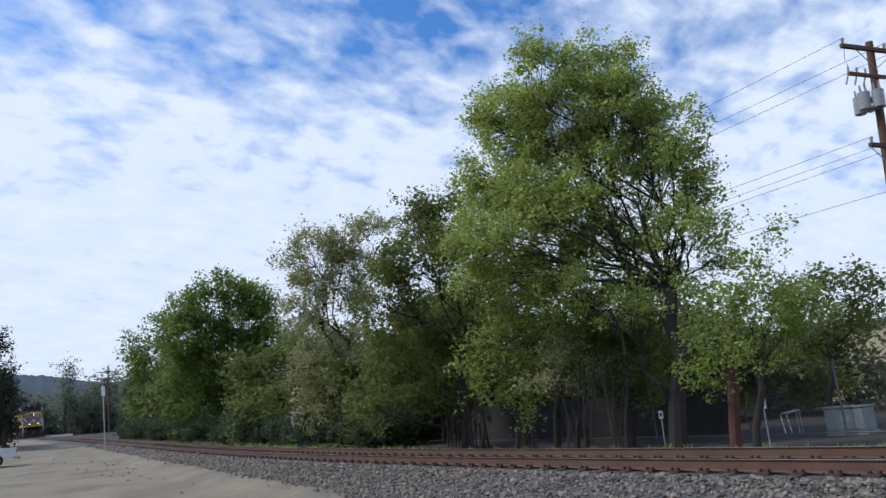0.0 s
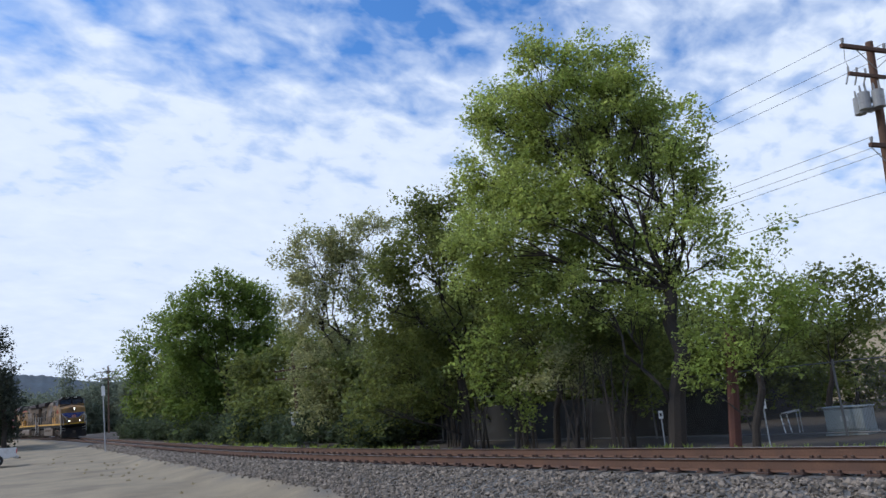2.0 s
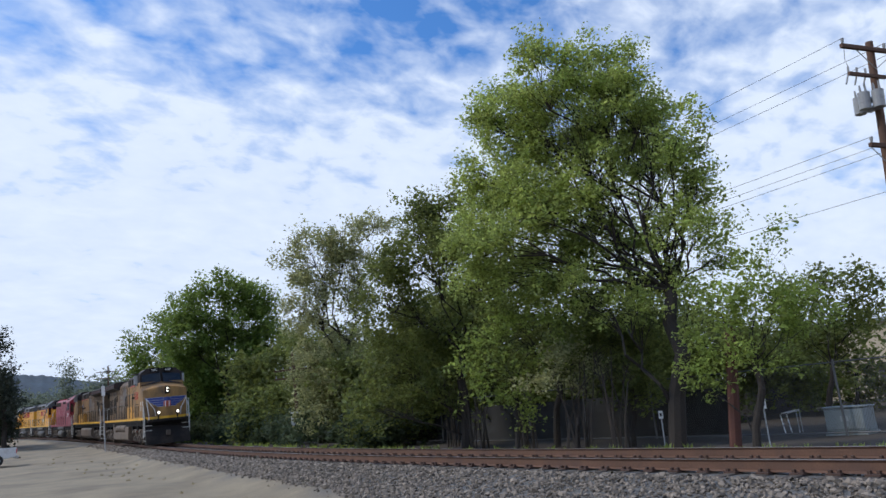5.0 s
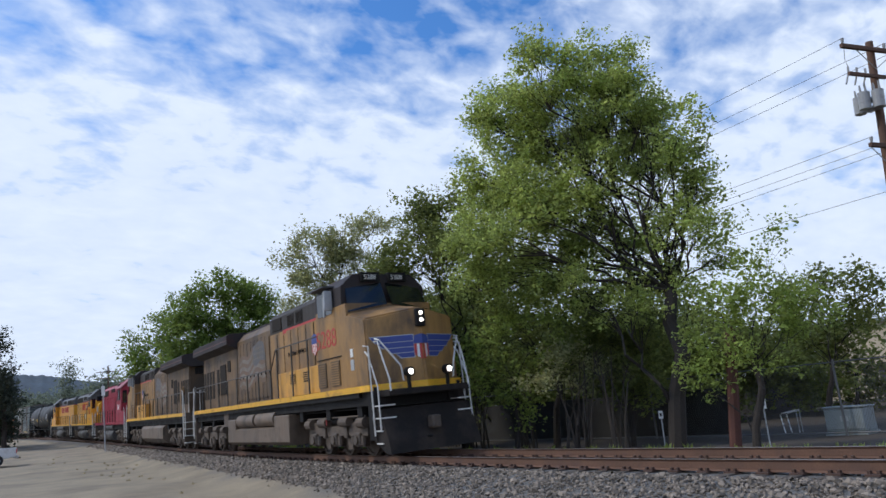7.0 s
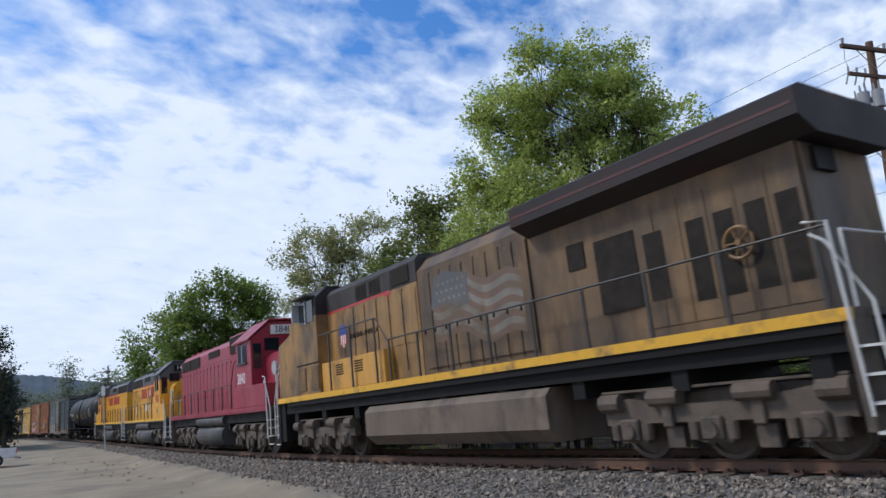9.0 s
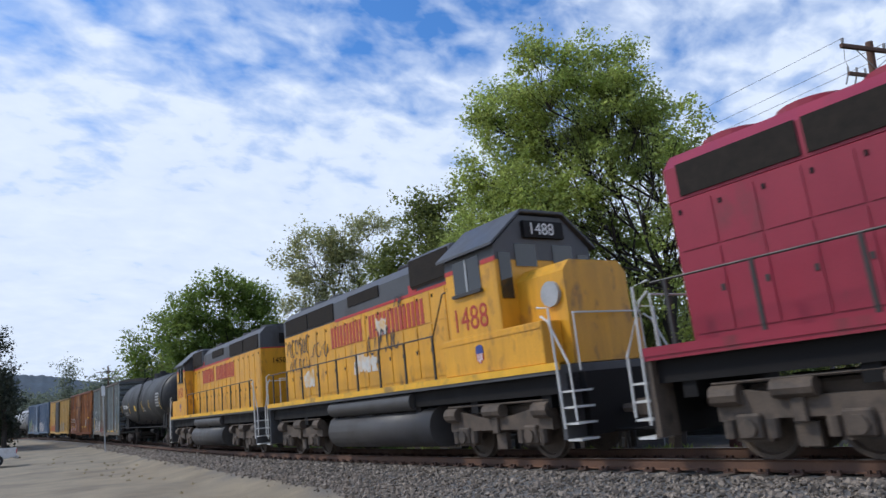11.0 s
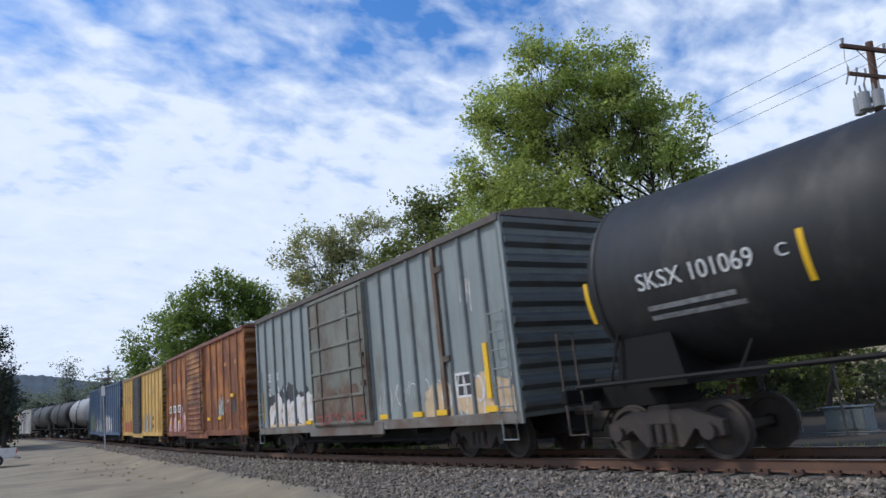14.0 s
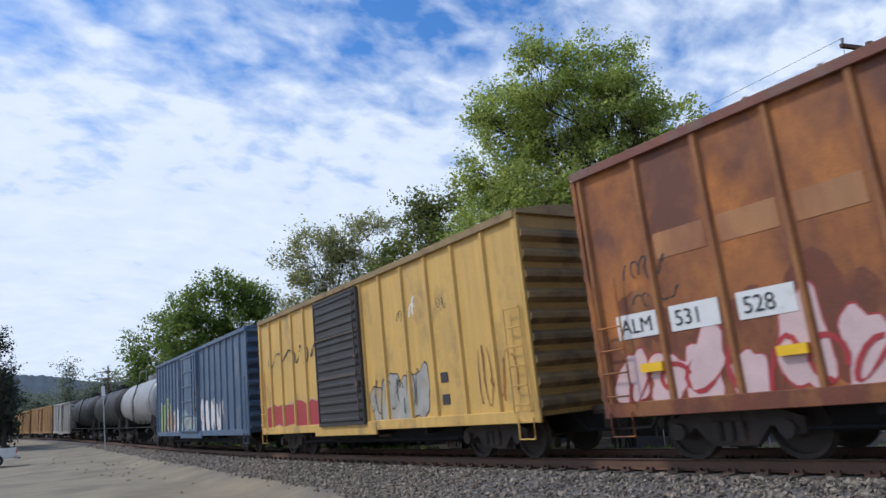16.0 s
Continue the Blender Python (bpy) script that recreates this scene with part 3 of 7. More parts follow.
def vehicle(name, label, category, front, rear, group="", base=0.34):
    v = tagged(new(name), label, category, group)
    mid, half = (front + rear) / 2, (front - rear) / 2
    TRAIN.append((v, mid, half * 2 * base))
    return v, half


def tilt_frame(bm, x0, x1, y, z0, z1, w, d):
    """Four bars round an opening on a side."""
    for a in ((x0, x1, z0, z0 + w), (x0, x1, z1 - w, z1), (x0, x0 + w, z0, z1), (x1 - w, x1, z0, z1)):
        box(bm, a[0], a[1], y, y + d, a[2], a[3])


# ---------- boxcars ----------
def stiff(dr, dm, x0, x1, y0, y1, z0, z1, bev=0.01):
    bm = B()
    box(bm, x0, x1, y0, y1, z0, z1, bev)
    part("door_stiffener", bm, dm, dr)


def boxcar(front, rear, top, paint, label, door=(-1.7, 1.7), doormat=None, ribs=(5, 5), under=0.76, roofmat=None, doorstyle="panel", endmat=None, ribmat=None, sillmat=None):
    v, h = vehicle("boxcar", label, "boxcar", front, rear, "freight cars of the train")
    L, w = h - 0.85, 1.5
    bm = B()
    box(bm, -L, L, -w + 0.06, w - 0.06, under + 0.10, top - 0.05, 0.02)
    part("body", bm, paint, v)
    bm = B()
    box(bm, -L, L, -w - 0.01, -w + 0.09, under, under + 0.24, 0.01)
    box(bm, -L, L, w - 0.09, w + 0.01, under, under + 0.24, 0.01)
    box(bm, door[0] - 0.5, door[1] + 0.5, -w - 0.03, -w + 0.02, under - 0.12, under + 0.22, 0.01)
    part("side_sill", bm, sillmat or paint, v)
    bm = B()
    for sd in (-1, 1):
        y = sd * (w - 0.02)
        box(bm, -L - 0.02, L + 0.02, min(y, y + sd * 0.06), max(y, y + sd * 0.06), top - 0.16, top, 0.01)
    for i in range(15):
        x = -L + 0.2 + (2 * L - 0.4) * i / 14
        box(bm, x - 0.03, x + 0.03, -w, w, top - 0.01, top + 0.04)
    extrude(bm, [(-w + 0.02, top - 0.07), (-w + 0.02, top - 0.002), (-0.75, top + 0.13), (0, top + 0.19), (0.75, top + 0.13), (w + 0.08, top - 0.002), (w + 0.08, top - 0.07)], -L - 0.10, L + 0.10, "x")
    part("roof", bm, roofmat or paint, v, "weathered metal roof with cross ribs")
    rib = B()
    extrude(rib, [(-0.07, 0.0), (-0.035, -0.065), (0.035, -0.065), (0.07, 0.0)], 0, 1, "x")
    for q in rib.verts:
        q.co = Vector((q.co.y, q.co.z, q.co.x * (top - under - 0.36) + under + 0.22))
    rme = bpy.data.meshes.new("rib")
    bmesh.ops.recalc_face_normals(rib, faces=rib.faces)
    rib.to_mesh(rme)
    rib.free()
    rme.materials.append(ribmat or paint)
    for a, b, n in ((-L, door[0], ribs[0]), (door[1], L, ribs[1])):
        for x in (n if isinstance(n, tuple) else [a + (b - a) * i / n for i in range(n + 1)]):
            x = min(max(x, -L + 0.07), L - 0.07)
            share("rib", rme, Matrix.Translation((x, -w + 0.058, 0)), v)
            share("rib", rme, Matrix.Translation((x, w - 0.058, 0)) @ Matrix.Rotation(math.pi, 4, "Z"), v)
    # corrugated ends; endmat is the paint with the end face's shade mixed in
    for sd in (-1, 1):
        bm = B()
        z = under + 0.2
        prof = []
        while z < top - 0.25:
            prof += [(0.0, z), (0.12, z + 0.10), (0.12, z + 0.20), (0.0, z + 0.30)]
            z += 0.42
        prof = [(0.0, under + 0.1)] + prof + [(0.0, top - 0.06), (-0.05, top - 0.06), (-0.05, under + 0.1)]
        extrude(bm, [(sd * (L + p), q) for p, q in prof], -w + 0.05, w + 0.06, "y")
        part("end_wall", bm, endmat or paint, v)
        for y in (-w + 0.0, w - 0.06):
            bm = B()
            box(bm, min(sd * (L - 0.03), sd * (L + 0.05)), max(sd * (L - 0.03), sd * (L + 0.05)), y, y + 0.06, under, top - 0.05)
            part("corner_post", bm, paint, v)
        bm = B()
        for k in range(6 if sd > 0 else 4):
            z = under + 0.35 + 0.38 * k
            tube(bm, [(sd * (L - 0.12), -w - 0.08, z), (sd * (L - 0.62), -w - 0.08, z)], 0.016, 5)
        tube(bm, [(sd * (L - 0.12), -w - 0.06, under + 0.2), (sd * (L - 0.12), -w - 0.06, under + 2.3)], 0.018, 5)
        tube(bm, [(sd * (L - 0.62), -w - 0.06, under + 0.2), (sd * (L - 0.62), -w - 0.06, under + 2.3)], 0.018, 5)
        tube(bm, [(sd * (L - 0.1), -w - 0.05, under + 0.1), (sd * (L - 0.1), -w - 0.05, under - 0.3), (sd * (L - 0.55), -w - 0.05, under - 0.3), (sd * (L - 0.55), -w - 0.05, under + 0.1)], 0.02, 5)
        part("ladder", bm, paint, v)
    # doors
    dm = doormat or paint
    d = B()
    box(d, door[0], door[1], -w - 0.075, -w + 0.05, under + 0.16, top - 0.22, 0.015)
    dr = part("door", d, dm, v, "large sliding door with ribbed panels")
    if doorstyle == "panel":
        for f in (0, 0.18, 0.72, 1.0):
            x = door[0] + 0.05 + (door[1] - door[0] - 0.1) * f
            stiff(dr, dm, x - 0.035, x + 0.035, -w - 0.125, -w - 0.07, under + 0.2, top - 0.25)
        for k in range(6):
            z = under + 0.25 + (top - under - 0.55) * k / 5
            stiff(dr, dm, door[0] + 0.03, door[1] - 0.03, -w - 0.115, -w - 0.07, z - 0.04, z + 0.04)
    else:
        z = under + 0.28
        while z < top - 0.35:
            stiff(dr, dm, door[0] + 0.16, door[1] - 0.14, -w - 0.115, -w - 0.07, z, z + 0.10, 0.02)
            z += 0.25
        for f in (0.36, 0.68):
            z = under + 0.2 + (top - under - 0.45) * f
            stiff(dr, M_UNDER, door[0] + 0.03, door[1] - 0.03, -w - 0.125, -w - 0.07, z - 0.03, z + 0.03)
        bm = B()
        tilt_frame(bm, door[0] + 0.01, door[1] - 0.01, -w - 0.10, under + 0.17, top - 0.23, 0.06, 0.03)
        part("door_frame", bm, dm, dr)
    bm = B()
    tube(bm, [(door[1] - 0.22, -w - 0.15, under + 0.3), (door[1] - 0.22, -w - 0.15, top - 0.3)], 0.022, 5)
    box(bm, door[1] - 0.32, door[1] - 0.12, -w - 0.18, -w - 0.07, under + 1.2, under + 1.35)
    box(bm, door[1] - 0.30, door[1] - 0.14, -w - 0.18, -w - 0.07, under + 2.0, under + 2.1)
    part("lock_bar", bm, M_UNDER, dr)
    bm = B()
    box(bm, -L, L, -0.22, 0.22, 0.45, under + 0.12)
    box(bm, -L + 3.4, L - 3.4, -0.95, 0.95, 0.38, under + 0.11)
    part("underframe", bm, M_DARK, v)
    for y in (-1.2, -1.05):
        rail_run(v, [(-L + 3.2, y, 0.46), (L - 3.2, y, 0.46)], M_DARK, 0.03, "brake_pipe")
    for x in (-L * 0.45, -L * 0.15, L * 0.15, L * 0.45):
        one(v, "cross_bearer", M_DARK, x - 0.06, x + 0.06, -w + 0.1, w - 0.1, 0.62, under + 0.10)
    rail_run(v, [(-1.4, -0.75, 0.72), (-0.2, -0.75, 0.72)], M_UNDER, 0.20, "brake_cylinder")
    one(v, "brake_valve", M_UNDER, 0.4, 1.0, -1.02, -0.5, 0.52, 0.85, bevel=0.02)
    for sd in (-1, 1):
        truck(v, sd * (L - 2.0), FTRUCK, (-0.89, 0.89), WHEEL, 0.45)
        coupler(v, sd * (L - 0.3), sd * (h + 0.02))
    return v, L, w


def patch(v, name, x0, x1, z0, z1, material, y=-1.512, label=""):
    bm = B()
    box(bm, x0, x1, y - 0.004, y + 0.06, z0, z1)
    return part(name, bm, material, v, label)


def scrawl(v, x0, x1, z0, z1, material, seed, strokes=14, width=0.05, y=-1.525, label="illegible spray-painted mark"):
    """Loops and strokes of spray paint that spell nothing, each a flat ribbon."""
    r = random.Random(seed)
    for k in range(strokes):
        bm = B()
        x = x0 + (x1 - x0) * (k + 0.5) / strokes
        a, rx, rz = r.uniform(0, 6), (x1 - x0) / strokes * r.uniform(0.4, 0.8), (z1 - z0) * r.uniform(0.25, 0.5)
        zc, prev, sweepa = (z0 + z1) / 2 + r.uniform(-0.1, 0.1) * (z1 - z0), None, r.uniform(2.0, 5.5)
        for i in range(11):
            t = a + sweepa * i / 10
            p = Vector((x + rx * math.cos(t), 0, min(max(zc + rz * math.sin(t * (1 if k % 2 else 1.3)), z0), z1)))
            d = Vector((-math.sin(t), 0, math.cos(t))).cross(Vector((0, 1, 0))) * width / 2
            cur = [bm.verts.new((q.x, y - 0.0006 * k, q.z)) for q in (p - d, p + d)]
            if prev:
                bm.faces.new((prev[0], prev[1], cur[1], cur[0]))
            prev = cur
        part("spray_stroke", bm, material, v, label)


def mural(v, x0, x1, z0, z1, material, seed, y=-1.522, lobes=7, label="large spray-painted letters that cannot be read", edge=None, spike=0.16, fat=0.61):
    """A row of bulging spray-paint shapes that overlap like balloon letters, each with an optional darker rim behind it."""
    r = random.Random(seed)
    step = (x1 - x0) / lobes
    for k in range(lobes):
        cx, zt = x0 + step * (k + 0.5), z1 - (z1 - z0) * r.uniform(0.0, 0.35)
        hw, hz, zc = step * fat * r.uniform(0.84, 1.18), (zt - z0) / 2, (z0 + zt) / 2
        waves = [(n, r.uniform(0, 6.28), r.uniform(0.3, 1.0) * spike / n ** 0.6) for n in (2, 3, 5, 8)]
        lean = r.uniform(-0.25, 0.35)
        layers = ((1.06, edge, 0.0), (1.0, material, 0.0012)) if edge else ((1.0, material, 0.0),)
        for grow, paint, off in layers:
            bm = B()
            ring = []
            for i in range(30):
                t = i * 2 * math.pi / 30
                q = (abs(math.cos(t)) ** 3 + abs(math.sin(t)) ** 3) ** (-1 / 3) * (1 + sum(am * math.sin(n * t + ph) for n, ph, am in waves)) * grow
                px, pz = hw * q * math.cos(t), hz * q * math.sin(t)
                ring.append(bm.verts.new((min(max(cx + px + lean * pz, x0 - 0.08), x1 + 0.08), y - 0.0009 * k - off, min(max(zc + pz, z0), z1 + 0.12))))
            bm.faces.new(ring)
            part("graffiti" if paint is material else "graffiti_rim", bm, paint, v, label if paint is material else "")


# ---------- tank cars ----------
def tank_car(front, rear, paint, label):
    v, h = vehicle("tank_car", label, "tank car", front, rear, "freight cars of the train")
    L, R, zc = h - 0.95, 1.60, 3.05
    bm = B()
    n, rings = 40, []
    for x, k in ((-1, 0.0), (-1, 0.35), (-1, 0.65), (-1, 0.88), (-1, 1.0), (-0.5, 1.0), (0, 1.0), (0.5, 1.0), (1, 1.0), (1, 0.88), (1, 0.65), (1, 0.35), (1, 0.0)):
        if abs(x) == 1:
            xx = x * (L - 0.62 + 0.62 * math.sqrt(max(1 - k * k, 0)))
        else:
            xx = x * L
        kk = max(k, 0.02)
        rings.append([bm.verts.new((xx, R * kk * math.cos(i * 2 * math.pi / n), zc + R * kk * math.sin(i * 2 * math.pi / n))) for i in range(n)])
    for a, b in zip(rings, rings[1:]):
        for i in range(n):
            bm.faces.new((a[i], a[(i + 1) % n], b[(i + 1) % n], b[i]))
    bm.faces.new(rings[0])
    bm.faces.new(rings[-1])
    bmesh.ops.recalc_face_normals(bm, faces=bm.faces)
    part("tank", bm, paint, v, smooth=True)
    for x in (-L + 0.62, L - 0.62):
        bm = B()
        tube(bm, [(x - 0.03, 0, zc), (x + 0.03, 0, zc)], R + 0.012, 40)
        part("weld_band", bm, paint, v)
    bm = B()
    tube(bm, [(0, 0, zc + R - 0.1), (0, 0, zc + R + 0.28)], 0.55, 16)
    tube(bm, [(0.1, 0, zc + R + 0.2), (0.1, 0, zc + R + 0.42)], 0.22, 12)
    part("dome", bm, paint, v)
    for sd in (-1, 1):
        bm = B()
        tube(bm, [(-1.4, sd * 0.95, zc + R + 0.62), (1.4, sd * 0.95, zc + R + 0.62)], 0.02, 5)
        tube(bm, [(-1.4, sd * 0.95, zc + R - 0.35), (-1.4, sd * 0.95, zc + R + 0.62)], 0.02, 5)
        tube(bm, [(1.4, sd * 0.95, zc + R - 0.35), (1.4, sd * 0.95, zc + R + 0.62)], 0.02, 5)
        part("dome_railing", bm, paint, v)
    for sd in (-1, 1):
        bm = B()
        tube(bm, [(-L - 0.3, sd * 1.42, 1.32), (L + 0.3, sd * 1.42, 1.32)], 0.045, 6)
        for x in (-L + 0.5, L - 0.5):
            tube(bm, [(x, sd * 1.42, 1.32), (x - 0.25 * (1 if x > 0 else -1), sd * 1.30, 2.2)], 0.03, 5)
        for x in (-5.6, -3.4, 1.1, 3.2, 5.2):
            tube(bm, [(x, sd * 1.42, 1.32), (x + 0.2, sd * 1.30, 1.75)], 0.025, 5)
        part("side_rail", bm, M_DARK, v)
        bm = B()
        for x in (-0.24, 0.24):
            tube(bm, [(x, sd * 1.45, 0.7), (x, sd * 1.63, 2.4), (x, sd * 1.66, 3.2), (x, sd * 1.30, 4.3), (x, sd * 0.95, 4.7)], 0.022, 5)
        for k in range(11):
            z = 0.75 + 0.3 * k
            y = sd * float(np.interp(z, [0.7, 2.4, 3.2, 4.3], [1.45, 1.63, 1.66, 1.30]))
            tube(bm, [(-0.24, y, z), (0.24, y, z)], 0.016, 5)
        part("ladder", bm, M_DARK, v)
        bm = B()
        box(bm, sd * L - 0.9 if sd > 0 else -L - 0.75, L + 0.75 if sd > 0 else -L + 0.9, -0.45, 0.45, 0.85, 1.45, 0.04)
        extrude(bm, [(sd * (L - 1.9), 1.2), (sd * (L - 0.5), 1.2), (sd * (L - 0.7), 2.25), (sd * (L - 1.7), 2.25)], -1.25, 1.25, "y")
        box(bm, min(sd * (L + 0.55), sd * (L + 0.7)), max(sd * (L + 0.55), sd * (L + 0.7)), -1.45, 1.45, 1.05, 1.30, 0.02)
        part("end_sill", bm, M_DARK, v)
        for s in (-1, 1):
            rail_run(v, [(sd * (L + 0.62), s * 1.42, 1.25), (sd * (L + 0.62), s * 1.42, 2.35), (sd * (L + 0.62), s * 1.0, 2.35), (sd * (L + 0.62), s * 1.0, 1.25)], M_UNDER, 0.02, "grab_iron")
        rail_run(v, [(sd * (L + 0.62), -1.4, 1.1), (sd * (L + 0.62), -1.4, 0.5), (sd * (L + 0.2), -1.4, 0.5), (sd * (L + 0.2), -1.4, 1.3)], M_UNDER, 0.022, "step_stirrup")
        truck(v, sd * (L - 1.15), FTRUCK, (-0.89, 0.89), WHEEL, 0.45)
        coupler(v, sd * (L + 0.5), sd * (h + 0.02))
    bm = B()
    tube(bm, [(0, 0, 0.75), (0, 0, 1.8)], 0.16, 10)
    tube(bm, [(-0.5, -0.6, 1.0), (0.6, -0.6, 1.0)], 0.16, 10)
    part("outlet_valve", bm, M_DARK, v)
    return v, L, R, zc


def hugging(v, name, text, size, x, deg, R, zc, material, squeeze=1.0):
    """Writing that lies round the tank's flank; deg below the tank's middle."""
    a = radians(deg - 4)
    m = Matrix.Translation((x, -(R + 0.006) * math.cos(a), zc - (R + 0.006) * math.sin(a))) @ Matrix.Rotation(math.pi / 2 + a, 4, "X")
    return letters(name, text, size, material, v, m, squeeze=squeeze)


def bar_on_tank(v, name, x0, x1, d0, d1, R, zc, material, label=""):
    bm = B()
    n = 5
    rows = []
    for i in range(n + 1):
        a = radians(d0 - 4 + (d1 - d0) * i / n)
        rows.append([bm.verts.new((x, -(R + 0.007) * math.cos(a), zc - (R + 0.007) * math.sin(a))) for x in (x0, x1)])
    for a, b in zip(rows, rows[1:]):
        bm.faces.new((a[0], a[1], b[1], b[0]))
    return part(name, bm, material, v, label)


# ---------- trees ----------
LEAF_OAK = leaf_mat("oak_leaves", (0.300, 0.372, 0.104))
LEAF_LIGHT = leaf_mat("young_leaves", (0.225, 0.300, 0.072))
LEAF_MID = leaf_mat("green_leaves", (0.140, 0.208, 0.047))
LEAF_DARK = leaf_mat("dark_leaves", (0.140, 0.172, 0.048))
LEAF_PALE = leaf_mat("pale_leaves", (0.290, 0.305, 0.145))
# far trees: distance haze is mixed into the leaf colour
LEAF_HAZE = leaf_mat("haze_tinted_leaves", (0.150, 0.178, 0.125), 0.25)
# near-black green: the shade of these trees is put into the leaf colour
LEAF_SHADE = leaf_mat("shade_dark_leaves", (0.042, 0.052, 0.036), 0.3)
# a darker copy of the leaf green, with shade painted in
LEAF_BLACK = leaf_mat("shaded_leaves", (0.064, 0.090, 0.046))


def leaf_cloud(r, centres, spread, size, per):
    """Many small leaves round the twig ends: each a bent diamond of two faces."""
    n = len(centres) * per
    c = np.repeat(centres, per, 0) + r.normal(0, 1, (n, 3)) * np.repeat(spread, per, 0)[:, None] * np.array([1, 1, 0.85])
    a = r.normal(0, 1, (n, 3))
    a[:, 2] *= 0.6
    a /= np.linalg.norm(a, axis=1, keepdims=True)
    b = np.cross(a, r.normal(0, 1, (n, 3)) * np.array([0.7, 0.7, 1.0]))
    b /= np.linalg.norm(b, axis=1, keepdims=True) + 1e-9
    nrm = np.cross(a, b)
    s = size * np.exp(r.normal(0, 0.3, (n, 1)))
    v = np.stack([c - a * s, c + b * s * 0.62 + nrm * s * 0.25, c + a * s, c - b * s * 0.62 + nrm * s * 0.25], 1).reshape(-1, 3)
    k = np.arange(n)[:, None] * 4
    f = np.concatenate([k + np.array([[0, 1, 2]]), k + np.array([[0, 2, 3]])], 1).reshape(-1, 3)
    return v, f


def bend(p, q, r, k=5, sag=0.12):
    """A crooked way from p to q."""
    p, q = Vector(p), Vector(q)
    L = (q - p).length
    pts = []
    for i in range(k + 1):
        t = i / k
        w = math.sin(math.pi * t)
        pts.append(p.lerp(q, t) + Vector((r.normal(0, 0.06), r.normal(0, 0.06), sag * w)) * L * (w > 0.01))
    return pts


def tree(name, label, at, lobes, leaf, seed, bark=None, girth=None, leaf_px=6.0, fork=0.42, per=16, ragged=1.0):
    r = np.random.default_rng(seed)
    d = math.hypot(*at)
    gz = float(ground_z(at[0], at[1]))
    t = tagged(new(name), label, "tree" if "shrub" not in name else "shrub")
    t.matrix_basis = Matrix.Translation((at[0], at[1], gz)) @ Matrix.Rotation(-math.atan2(at[0], at[1]), 4, "Z")
    lo = np.array(lobes, float).reshape(-1, 5)
    lo[:, 1] -= gz
    top = lo[:, 1].max()
    cx = float(np.average(lo[:, 0], weights=lo[:, 2]))
    girth = girth or max(0.05, top * 0.018)
    size = leaf_px * d / 1226 / 2
    bm = B()
    lean = 0.155 + (math.degrees(math.atan2(at[0], at[1])) + 36) * 0.00445
    hc = max(top * fork * 0.9, 0.5)
    crotch = Vector((cx * 0.10 + lean * hc, 0, hc))
    tube(bm, [(0, 0, -0.3), (lean * 0.12 * top, 0, 0.12 * top)] + bend((lean * 0.14 * top, 0, 0.14 * top), crotch, r, 3, 0.0)[1:], girth * 1.25, 9, girth * 0.85)
    centres, spread = [], []
    for u, z, rw, rh, full in lo:
        w = r.uniform(-0.5, 0.6) * max(lo[:, 2].max(), 0.7 * top * 0.3)
        hub = Vector((u, w, z - rh * 0.25))
        low = Vector((0, 0, min(max(0.3 * z, 0.2), crotch.z)))
        start = crotch if z > crotch.z * 1.1 else low
        g = girth * (0.25 if rw > 0.8 else 0.19)
        limb = bend(start, hub, r, 6, 0.05)
        tube(bm, limb, g, 6, g * 0.35, cap=False)
        n = int(max(10, 0.52 * rw * rh / (size * size) * (0.1 + 0.9 * full)))
        q = r.normal(0, 1, (n, 3))
        q /= np.linalg.norm(q, axis=1, keepdims=True)
        q *= (r.uniform(0.35, 1.04, (n, 1)) ** 0.6)
        pts = q * np.array([rw, min(rw, rh) * 1.0, rh]) * r.uniform(1 - 0.22 * ragged, 1 + 0.12 * ragged, (n, 1)) + np.array([u, w, z])
        # leaves gather in tufts on the twigs, with open air between the tufts
        tuft = pts[: max(5, n // 9)]
        pts = tuft[r.integers(0, len(tuft), n)] + r.normal(0, 1, (n, 3)) * size * 4.0 * np.array([1.1, 1.1, 0.75])
        centres.append(pts)
        spread.append(np.full(n, size * 2.6))
        for p in pts[:: 5 if full > 0.6 else 3][:80]:
            k = int(r.integers(3, 7))
            tube(bm, bend(limb[k if k < len(limb) else -1], p, r, 3, 0.08), g * 0.22, 4, g * 0.05, cap=False)
    part("trunk", bm, bark or M_BARK, t, "crooked dark trunk and limbs")
    v, f = leaf_cloud(r, np.concatenate(centres), np.concatenate(spread), size, per)
    me = bpy.data.meshes.new("crown")
    me.from_pydata(v.tolist(), [], f.tolist())
    me.materials.append(leaf)
    c = new("crown", me)
    c.parent = t
    return t


